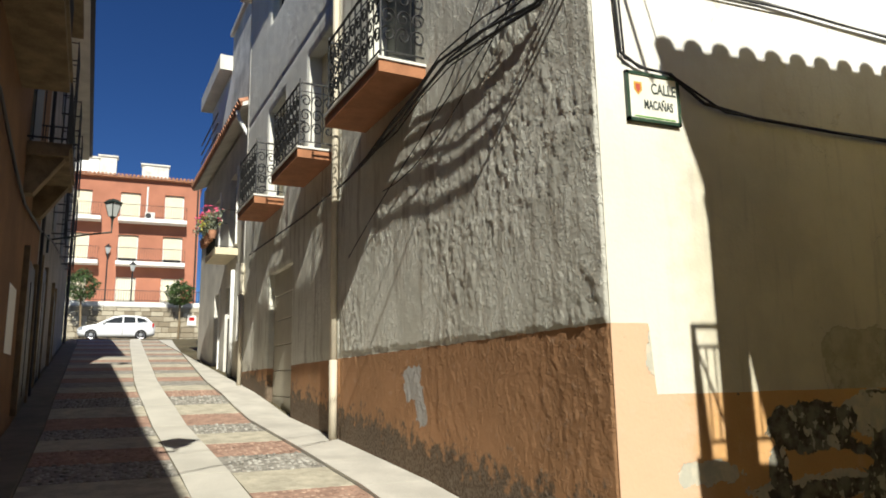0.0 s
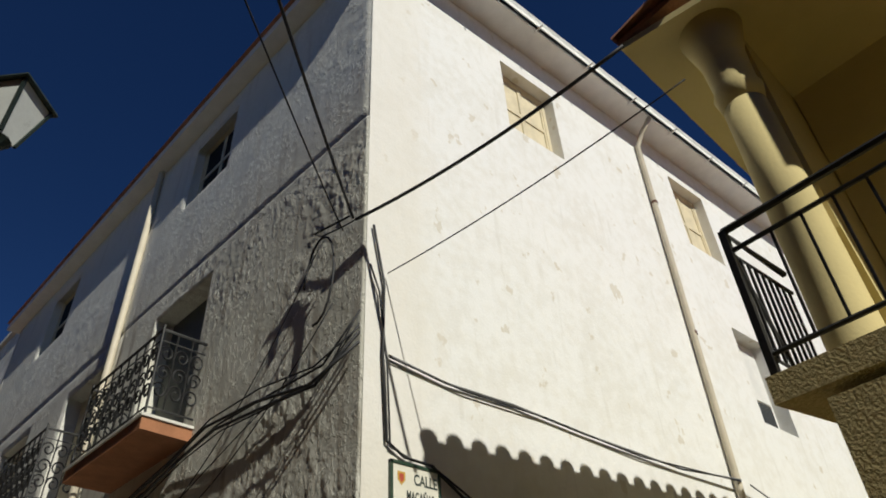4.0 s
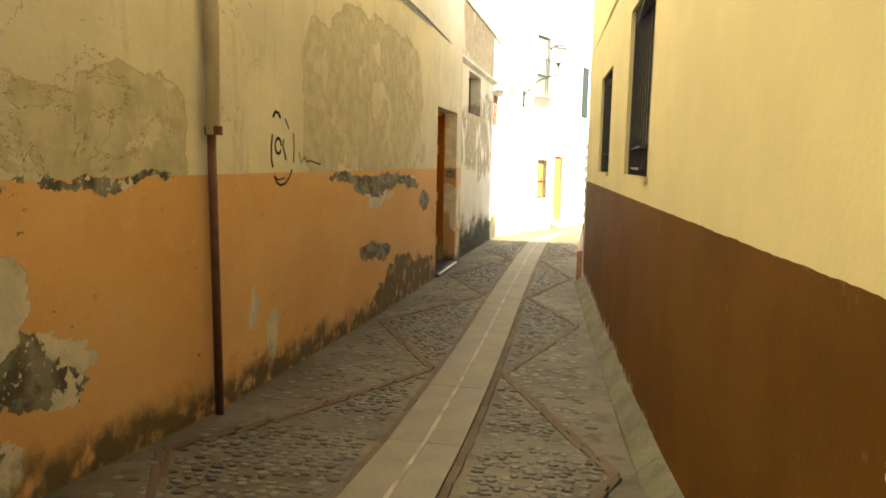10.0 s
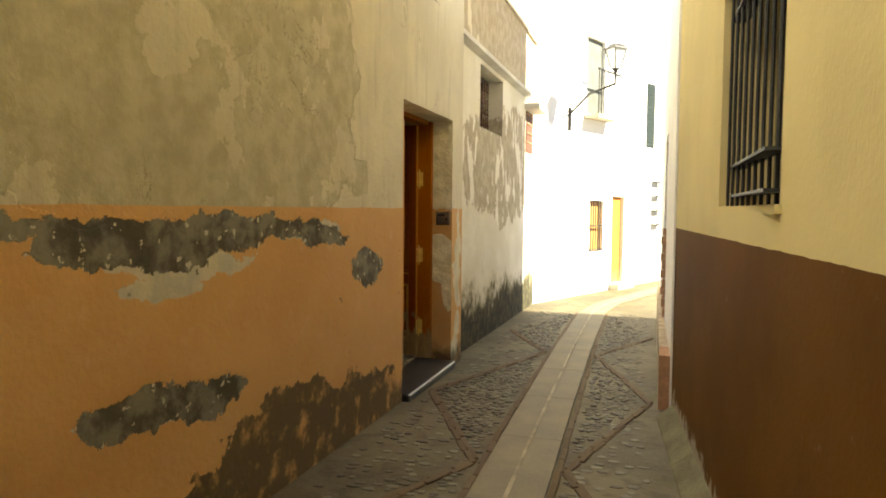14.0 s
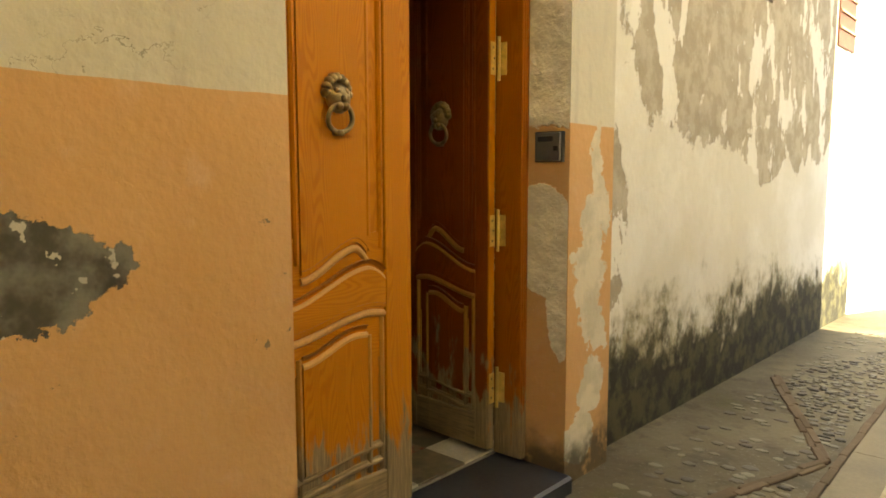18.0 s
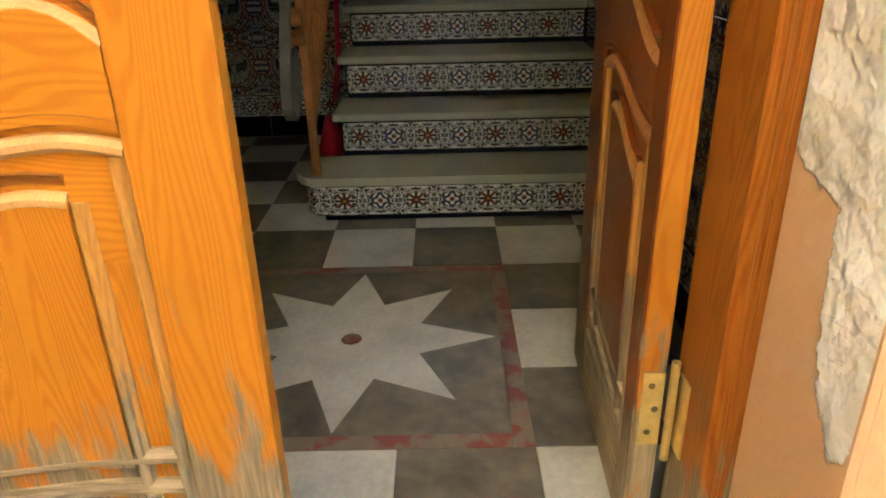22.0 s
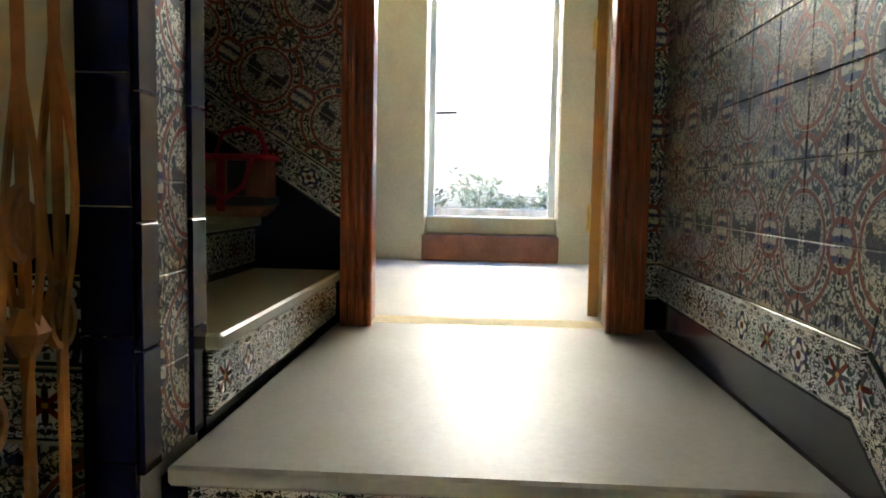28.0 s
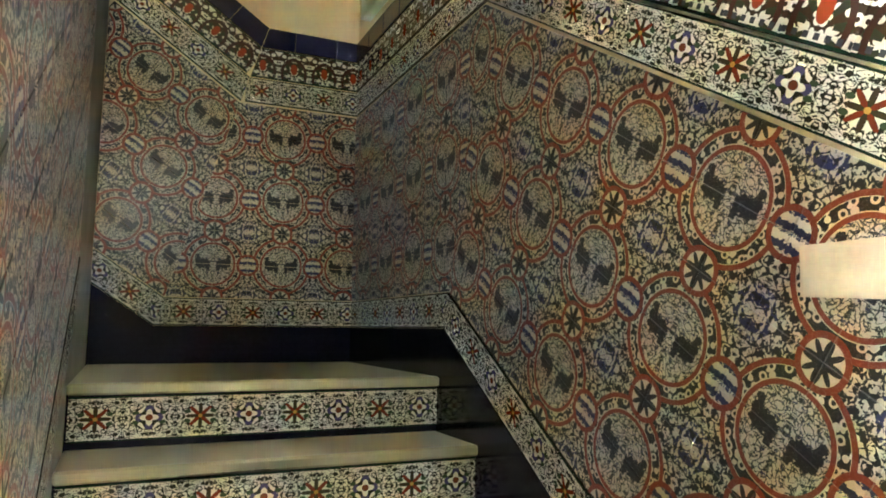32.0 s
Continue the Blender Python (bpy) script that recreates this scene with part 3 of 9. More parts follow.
def stucco_coat(s0, s1, z0, z1, step, holes):
    bm = bmesh.new()
    ss, zs = frange(s0, s1, step), frange(z0, z1, step)
    grid = {}
    for i, s in enumerate(ss):
        for j, z in enumerate(zs):
            edge = i in (0, len(ss) - 1) or j in (0, len(zs) - 1)
            if not any(a + step < s < b - step and c + step < z < d - step for a, b, c, d in holes):
                rim = edge or any(a < s < b and c < z < d for a, b, c, d in holes)
                grid[i, j] = bm.verts.new(gpt(s, -0.012 if rim else stucco_height(s, z), z))
    for i in range(len(ss) - 1):
        for j in range(len(zs) - 1):
            vs = [grid.get(k) for k in ((i, j), (i, j + 1), (i + 1, j + 1), (i + 1, j))]
            if all(vs):
                bm.faces.new(vs)
    return bm


ORIGIN[wall_street] = Vector((0, 0, 0))
g_holes = [(a, b, 4.97, 7.06) for a, b in S_DOORS] + [(3.2, 4.45, 9.06, 10.4), (8.9, 10.2, 9.0, 10.4), (8.06, 9.85, -0.2, 3.65)]
part("stucco", stucco_coat(0.0, 5.5, 0.4, 7.4, 0.022, g_holes), GRAY_WALL, wall_street, smooth=True)
part("stucco", stucco_coat(5.5, 12.4, 0.4, 7.4, 0.06, g_holes), GRAY_WALL, wall_street, smooth=True)
part("stucco", stucco_coat(0.0, 12.4, 7.4, 10.7, 0.06, g_holes), GRAY_WALL, wall_street, smooth=True)
bm = bmesh.new()
prism(bm, [(0, 13.1, 4.4), (0, 13.1, 10.74), (-2.0, 13.1, 11.3), (-7.0, 13.1, 9.0), (-7.0, 13.1, 4.4)], (0, 0.28, 0))
wall_north = solid("wall_north", bm, OFF_WHITE, "plain plaster gable wall of the house", "wall", kind="structure")
wall_west = wall("wall_west", (-6.95, 12.95), (0, -1), 6.0, 3.7, 9.0, 0.25, OFF_WHITE, "plain plaster back wall of the house")
bm = bmesh.new()
prism(bm, [(-7.0, 7.0, -0.4), (-7.0, 7.0, 10.9), (-12.3, 7.0, 10.9), (-12.3, 7.0, -0.4)], (0, -0.25, 0))
wall_yard_side = solid("wall_yard_side", bm, OFF_WHITE, "plain plaster wall of the street wing", "wall", kind="structure")
bm = bmesh.new()
prism(bm, [(-12.2, -1.0, -0.4), (-12.2, -1.0, 10.7), (-12.2, 7.0, 10.7), (-12.2, 7.0, -0.4)], (-0.2, 0, 0))
wall_far_gable = solid("wall_far_gable", bm, OFF_WHITE, "plain plaster gable wall of the street wing", "wall", kind="structure")

# roof of two wings with deep eaves
roof = thing("roof", (-3, 6, HOUSE_TOP), "low pitched terracotta roof with white eaves", "roof", kind="structure")
bm = bmesh.new()
prism(bm, [(0.42, -0.22, HOUSE_TOP), (0.42, 13.2, HOUSE_TOP), (-0.6, 13.2, HOUSE_TOP), (-0.6, 0.6, HOUSE_TOP), (-12.6, -0.3, HOUSE_TOP), (-12.6, -1.25, HOUSE_TOP)], (0, 0, 0.16))
part("eaves", bm, WHITE_PAINT, roof, "white painted eaves board")
bm = bmesh.new()
# The unseen back slope's height is set to limit sun in the yard.
for q in ([(0.46, -0.27, 10.92), (0.46, 13.25, 10.92), (-2.0, 13.25, 11.42), (-2.0, 2.6, 11.42)], [(-2.0, 2.6, 11.42), (-2.0, 13.25, 11.42), (-7.2, 13.25, 9.0), (-7.2, 2.6, 9.0)],
          [(-12.6, -1.3, 10.92), (0.46, -0.27, 10.92), (-2.0, 2.6, 11.42), (-12.6, 2.6, 11.42)], [(-12.6, 2.6, 11.42), (-2.0, 2.6, 11.42), (-2.0, 7.1, 10.92), (-12.6, 7.1, 10.92)]):
    bm.faces.new([bm.verts.new(p) for p in q])
part("tile_covering", bm, TERRACOTTA, roof)
gutter = thing("rain_gutter", (0.4, 6, 10.7), "white half round rain gutter under the eaves", "gutter")
bm = bmesh.new()
y0, y1 = -0.2, 13.1
arc = [(0.46 + 0.085 * math.cos(a), 0.085 * math.sin(a)) for a in (math.pi * (1 + j / 8) for j in range(9))]
lows = [bm.verts.new((x, y0, 10.82 + z)) for x, z in arc]
ends = [bm.verts.new((x, y1, 10.82 + z)) for x, z in arc]
for j in range(8):
    bm.faces.new((lows[j], lows[j + 1], ends[j + 1], ends[j]))
bmesh.ops.solidify(bm, geom=bm.faces[:], thickness=0.006)
part("trough", bm, WHITE_PAINT, gutter, smooth=True)
for y in frange(0.4, 12.6, 1.1):
    part("bracket", boxed((0.36, y, 10.72), (0.56, y + 0.025, 10.735)), WHITE_PAINT, gutter)

# ---- second house along the alley ----
wall_low = wall("wall_low", (-0.1, 13.1), (0, 1), 5.2, -0.5, 4.43, 0.4, MOULD_WALL, "low white plaster wall with bare patches and black mould",
                [(1.15, 2.45, 2.5, 3.25)])
wall_far = wall("wall_far", (-0.1, 18.3), (0.40, 1), 9.0, -0.5, 12.0, 0.4, WHITE_WASH, "whitewashed house front in full sun at the bend",
                [(2.12, 2.68, 0.68, 1.70), (3.15, 3.75, -0.2, 1.80), (1.9, 2.7, 3.4, 4.9), (4.85, 5.35, 2.95, 4.42)])
wall_upper = wall("wall_upper", (-1.6, 13.1), (0, 1), 7.0, 3.9, 11.0, 0.3, WHITE_WASH, "set back upper storey in white plaster", [(1.2, 2.2, 5.2, 6.2)])

# ---- yellow house across the alley ----
YU = Vector((-0.0765, 1)).normalized()
wall_yellow = wall("wall_yellow", (2.955 - 0.0765 * 11.2, 0.48 + 11.2), -YU, 11.2 * YU.length * 1.003, -0.5, 3.1, 0.3, YELLOW_WALL,
                   "yellow alley wall with a dark brown dado", [(1.93, 3.15, 1.53, 2.56), (4.48, 5.72, 1.54, 2.78)])
wall_roughcast = wall("wall_roughcast", (2.950, 0.445), (1, 0), 7.0, -0.4, 3.1, 0.3, PEBBLEDASH, "yellow roughcast front with a worn brown dado")

# ---- street at the start, across from the corner house ----
LU = Vector((-1, -0.0743)).normalized()


def lpt(x, off=0.0, z=0.0):
    """A place on the front opposite: by its x, off in front of it."""
    return Vector((x, -5.02 + 0.0743 * (x + 12.02) + off, z))


# Both plasters are darkened: this side's shade is put into their colour.
SHADE_WHITE = plain("shade_darkened_white_plaster", (0.27, 0.25, 0.22), 0.9, vary=0.25, scale=1.3, bump=0.3)
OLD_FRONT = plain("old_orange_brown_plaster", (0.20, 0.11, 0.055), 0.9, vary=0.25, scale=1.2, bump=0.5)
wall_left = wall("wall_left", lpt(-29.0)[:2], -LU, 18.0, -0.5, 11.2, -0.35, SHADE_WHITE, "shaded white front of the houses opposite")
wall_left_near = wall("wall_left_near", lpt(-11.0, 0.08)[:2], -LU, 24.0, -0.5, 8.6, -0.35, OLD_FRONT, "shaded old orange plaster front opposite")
wall_end = wall("wall_end", (14.0, -6), (0, 1), 9.0, -0.5, 8.0, 0.3, OFF_WHITE, "plain house front behind the walker")

# ---- inside: hall, stairs and back room ----
CREAM = plain("cream_painted_plaster", (0.74, 0.63, 0.40), 0.8, vary=0.05, scale=1.2, bump=0.12)
ROOM_PLASTER = plain("rough_trowelled_plaster", (0.60, 0.55, 0.42), 0.9, vary=0.14, scale=1.8, bump=0.5, dist=0.01)
MARBLE = plain("cream_marble_tread", (0.40, 0.375, 0.25), 0.32, vary=0.08, scale=2.5, bump=0.02)
LANDING_STONE = plain("pale_dusty_floor", (0.46, 0.44, 0.39), 0.45, vary=0.12, scale=2.2, bump=0.06)
NAVY = plain("glossy_navy_tile", (0.012, 0.014, 0.05), 0.12, vary=0.3, scale=3, bump=0.02)
BLACK_TILE = plain("glossy_black_skirting", (0.008, 0.009, 0.018), 0.15, vary=0.3, scale=3, bump=0.02)
for glaze in (NAVY, BLACK_TILE):
    glaze.node_tree.nodes["Principled BSDF"].inputs["Specular IOR Level"].default_value = 0.25
RISE, GOING, HX1, HY0, HY1 = 0.18, 0.262, -3.2, 10.43, 12.95
NOSE0, LX = -1.92, -4.54
floor_hall = solid("floor_hall", boxed((-0.36, HY0, -0.2), (-3.3, HY1, -0.012)), GREY_STONE, "mortar bed under the hall tiles", "floor", kind="structure")
wall_hall_left = wall("wall_hall_left", (HX1, HY0), (1, 0), -HX1 - 0.35, -0.1, 3.6, -0.15, CREAM, "cream hall wall over a tiled dado")
wall_hall_back = wall("wall_hall_back", (HX1, 11.81), (0, -1), 11.81 - 9.0, -0.1, 5.2, -0.22, CREAM, "cream wall between the hall and the upper stair")
wall_hall_right = wall("wall_hall_right", (-0.35, HY1), (-1, 0), 4.35, -0.1, 5.2, -0.15, CREAM, "cream wall along the stair")
wall_stair = wall("wall_stair", (LX, 9.0), (0, 1), 4.1, 0.9, 5.2, 0.14, CREAM, "tiled wall of the upper stair with a door frame",
                  [(11.93 - 9.0, 12.80 - 9.0, 1.08, 3.2)])
wall_stair_end = wall("wall_stair_end", (LX, 9.12), (1, 0), 1.3, 0.9, 5.2, -0.12, CREAM, "tiled end wall of the stair well")
ceiling_hall = solid("ceiling_hall", boxed((-0.35, HY0 - 0.1, 3.5), (-3.2, HY1 + 0.1, 3.62)), CREAM, "plain cream hall ceiling", "ceiling", kind="structure")
ceiling_stair = solid("ceiling_stair", boxed((-3.0, 8.9, 5.2), (-4.8, HY1 + 0.1, 5.3)), CREAM, "plain ceiling over the stair", "ceiling", kind="structure")
bm = bmesh.new()
box(bm, (-3.2, HY0, 3.6), (-3.0, HY1 + 0.1, 5.25))
wall_over = solid("wall_over", bm, CREAM, "plain wall over the hall ceiling", "wall", kind="structure")

floor_back = solid("floor_back", boxed((LX - 0.02, 11.3, 0.9), (-7.1, 13.45, 1.078)), LANDING_STONE, "dusty pale concrete floor of the back room", "floor", kind="structure")
wall_back_left = wall("wall_back_left", (-7.0, 11.5), (1, 0), 2.32, 0.9, 3.6, -0.15, ROOM_PLASTER, "trowelled plaster side wall", [(0.3, 1.3, 2.35, 3.1)])
wall_back_right = wall("wall_back_right", (-4.68, 13.2), (-1, 0), 2.32, 0.9, 3.6, -0.15, ROOM_PLASTER, "trowelled plaster side wall")
wall_back_end = wall("wall_back_end", (-6.79, 11.35), (0, 1), 2.0, 0.9, 3.6, 0.25, ROOM_PLASTER, "trowelled plaster wall with the yard door", [(0.59, 1.47, 1.09, 3.15)])
ceiling_back = solid("ceiling_back", boxed((-4.6, 11.2, 3.5), (-7.04, 13.5, 3.62)), ROOM_PLASTER, "plain plaster ceiling", "ceiling", kind="structure")
yard_floor = solid("yard_floor", boxed((-7.04, 8.0, 0.9), (-13.1, 16.0, 1.2)), CONCRETE, "concrete yard floor", "floor", kind="structure")
wall_yard = wall("wall_yard", (-10.4, 8.0), (0, 1), 8.0, 0.9, 3.7, 0.25, OFF_WHITE, "whitewashed yard wall with damp stains")
# Added to catch the sun and bounce it through the yard door.
wall_beyond = wall("wall_beyond", (-13.2, 7.0), (0, 1), 11.0, 0.5, 8.5, 0.25, WHITE_WASH, "white wall added beyond the yard to bounce sunlight in")

# flights of stairs
stair = thing("lower_staircase", (-2.5, 12.4, 0), "six marble steps with patterned tile risers", "staircase")
for n in range(1, 7):
    nx = NOSE0 - GOING * (n - 1)
    end = nx - GOING - 0.03 if n < 6 else nx - 0.2
    y0 = 11.84 if n > 1 else 11.66
    bm = boxed((nx - 0.03, (11.87 if n > 1 else 11.82), (n - 1) * RISE - (0.01 if n == 1 else 0.0)), (nx - 0.03 - GOING + 0.001, HY1, n * RISE - 0.032))
    part("riser_block", bm, BLACK_TILE, stair)
    if n < 6:
        if n == 1:
            bm = bmesh.new()
            cx, r = nx - 0.145, 0.145
            outline = [(cx - r, 11.9, n * RISE - 0.032)] + [(cx - r * math.cos(a), 11.81 - 0.105 * math.sin(a), n * RISE - 0.032) for a in (math.pi * j / 12 for j in range(13))]
            outline += [(nx, HY1, n * RISE - 0.032), (nx - GOING - 0.03, HY1, n * RISE - 0.032), (nx - GOING - 0.03, 11.9, n * RISE - 0.032)]
            prism(bm, outline, (0, 0, 0.032))
        else:
            bm = boxed((nx, y0, n * RISE - 0.032), (nx - GOING - 0.03, HY1 - 0.012, n * RISE), bevel=0.006)
        part("tread", bm, MARBLE, stair)
landing = solid("landing", boxed((NOSE0 - GOING * 5, 11.85, 6 * RISE - 0.035), (LX, HY1 - 0.012, 6 * RISE), bevel=0.006), LANDING_STONE, "pale marble stair landing", "floor", kind="structure")
landing_base = solid("landing_base", boxed((-3.27, 11.0, 0.0), (LX - 0.1, HY1, 6 * RISE - 0.036)), BLACK_TILE, "solid base under the landing", "floor", kind="structure")

upper = thing("upper_staircase", (-4.0, 11, 1.08), "marble steps with patterned risers rising to a dark upper landing", "staircase")
G2 = 0.284
for n in range(1, 8):
    ny = 11.87 - G2 * (n - 1)
    z = 6 * RISE + n * RISE
    back = ny - G2 - 0.03 if n < 7 else 9.12
    part("riser_block", boxed((-3.42, ny - 0.03, z - RISE - 0.01), (LX + 0.001, back, z - 0.032)), BLACK_TILE, upper)
    part("tread", boxed((-3.425, ny, z - 0.032), (LX + 0.012, back, z), bevel=0.006), MARBLE, upper)
wall_far_side = solid("wall_far_side", boxed((-6.0, 18.42, -0.5), (-0.30, 18.8, 11.95)), WHITE_WASH, "plain whitewashed side of the house at the bend", "wall", kind="structure")

# ---- yellow house: gallery, upper storey and roof ----
def yx(y):
    return 2.955 - 0.0765 * (y - 0.48)


EAVE_Z = 6.10
slab_outline = [(2.72, 0.45, 3.16), (10.0, 0.45, 3.16), (10.0, 1.9, 3.16), (yx(1.9), 1.9, 3.16), (yx(1.2) - 0.06, 1.2, 3.16)]
gallery_slab = solid("gallery_slab", prism(bmesh.new(), slab_outline, (0, 0, 0.14)), PEBBLEDASH, "roughcast concrete gallery slab", "balcony slab", kind="structure")
bm = bmesh.new()
prism(bm, [(yx(0.97), 0.97, 6.1), (yx(0.97), 0.97, 4.2), (yx(1.16), 1.16, 3.302), (yx(11.65), 11.65, 3.105), (yx(11.65), 11.65, 6.1)], (0.28, 0.02, 0))
wall_yellow_upper = solid("wall_yellow_upper", bm, YELLOW_WALL, "yellow plaster upper storey over the alley", "wall", kind="structure")
wall_gallery = wall("wall_gallery", (yx(1.85) + 0.29, 1.85), (1, 0), 6.5, 3.305, 6.05, 0.25, YELLOW_WALL, "yellow back wall of the gallery")
wall_yellow_end = wall("wall_yellow_end", (yx(11.68) + 0.31, 11.68), (1, 0), 5.0, -0.4, 6.05, -0.3, YELLOW_WALL, "yellow end wall of the house")
EDGE = [(2.58, 0.42), (3.86, 0.67), (4.95, 0.61), (5.1, 0.85), (6.05, 0.99), (9.0, 1.3)]
gallery_ceiling = solid("ceiling_gallery", prism(bmesh.new(), [(x, y, 6.0) for x, y in EDGE] + [(9.0, 12.0, 6.0), (1.75, 12.0, 6.0)], (0, 0, 0.06)),
                        YELLOW_WALL, "plain underside of the eaves", "ceiling", kind="structure")
column = thing("column", (3.06, 0.83, 3.3), "round yellow plaster column on the gallery", "column")
part("shaft", lathe(bmesh.new(), (3.06, 0.83, 3.3), [(0.17, 0), (0.17, 0.06), (0.145, 0.1), (0.14, 1.0), (0.135, 1.9)], 24), YELLOW_WALL, column, smooth=True)
part("capital", lathe(bmesh.new(), (3.06, 0.83, 5.2), [(0.135, 0), (0.15, 0.1), (0.16, 0.14), (0.14, 0.2), (0.15, 0.5), (0.22, 0.8)], 24), YELLOW_WALL, column, smooth=True)

yellow_roof = thing("yellow_house_roof", (6, 6, EAVE_Z), "terracotta barrel tile roof of the yellow house", "roof", kind="structure")
bm = bmesh.new()
prism(bm, [(yx(12.0) - 0.36, 12.0, 6.06)] + [(x, y, 6.06 + (x - 2.58) * 0.3) for x, y in EDGE] + [(9.0, 12.0, 7.99)], (0, 0, 0.05))
part("roof_deck", bm, TERRACOTTA, yellow_roof)
n_rows = 42
for i in range(n_rows):
    y = 0.46 + i * (11.4 / n_rows)
    x0 = yx(y) - 0.40
    bm = bmesh.new()
    for kk, (xa, lift) in enumerate(((0.0, 0.0), (0.42, 0.015))):
        a = Vector((x0 + xa, y, 6.10 + xa * 0.33 + lift))
        b = a + Vector((0.46, 0.03, 0.15))
        rings = []
        for c, r in ((a, 0.095), (b, 0.082)):
            rings.append([bm.verts.new(c + Vector((0, r * math.cos(t), r * 0.9 * math.sin(t)))) for t in (math.pi * j / 8 for j in range(9))])
        for j in range(8):
            bm.faces.new((rings[0][j], rings[0][j + 1], rings[1][j + 1], rings[1][j]))
        bm.faces.new(rings[0])
    part("roof_tile", bm, TERRACOTTA, yellow_roof, smooth=False)

# iron railing of the gallery
rail = thing("gallery_railing", (2.76, 0.5, 3.3), "black iron gallery railing of straight bars", "railing")
for z, r in ((4.20, 0.022), (4.06, 0.014), (3.42, 0.014)):
    part("rail", tubed([(2.76, 1.16, z), (2.76, 0.50, z), (8.5, 0.50, z)], r, 6), IRON, rail)
for x in frange(2.76, 8.4, 1.1):
    part("post", boxed((x - 0.02, 0.48, 3.30), (x + 0.02, 0.52, 4.2)), IRON, rail)
for x in frange(3.0, 8.2, 0.17):
    part("bar", boxed((x - 0.007, 0.493, 3.42), (x + 0.007, 0.507, 4.06)), IRON, rail)
for y in frange(0.6, 1.12, 0.075):
    part("bar", boxed((2.753, y - 0.007, 3.42), (2.767, y + 0.007, 4.06)), IRON, rail)
part("brace", tubed([(2.76, 0.52, 4.06), (2.76, 0.76, 3.42)], 0.012, 6), IRON, rail)

# ---- white house past the yellow one, on the same side ----
ROUGH_STONE = plain("rubble_stone_base", (0.38, 0.31, 0.22), 0.9, vary=0.35, scale=7, bump=0.8, dist=0.02, fine=25)
wall_white_right = wall("wall_white_right", (2.035, 17.15), (0.0088, -1), 5.45, -0.4, 6.1, 0.3, WHITE_WASH, "white rendered house front with brick jambs",
                        [(2.05, 3.15, 0.35, 2.35)])
base_right = solid("base_right", boxed((2.0, 12.2, -0.3), (2.12, 17.2, 0.34)), ROUGH_STONE, "rubble stone plinth of the white house", "plinth", kind="structure")
grey_jamb = solid("grey_jamb", boxed((2.0, 11.75, -0.3), (2.3, 12.15, 0.36)), BRICK, "worn brick corner below the white render", "brickwork", kind="structure")
street_house = wall("wall_bend", (3.2, 32.0), (1, -0.4), 8.0, -0.4, 7.0, -0.3, WHITE_WASH, "white house closing the view past the bend")

# ---- tiles ----
def tri(k, x):
    return ((x + 0.5).fract() - 0.5).abs()


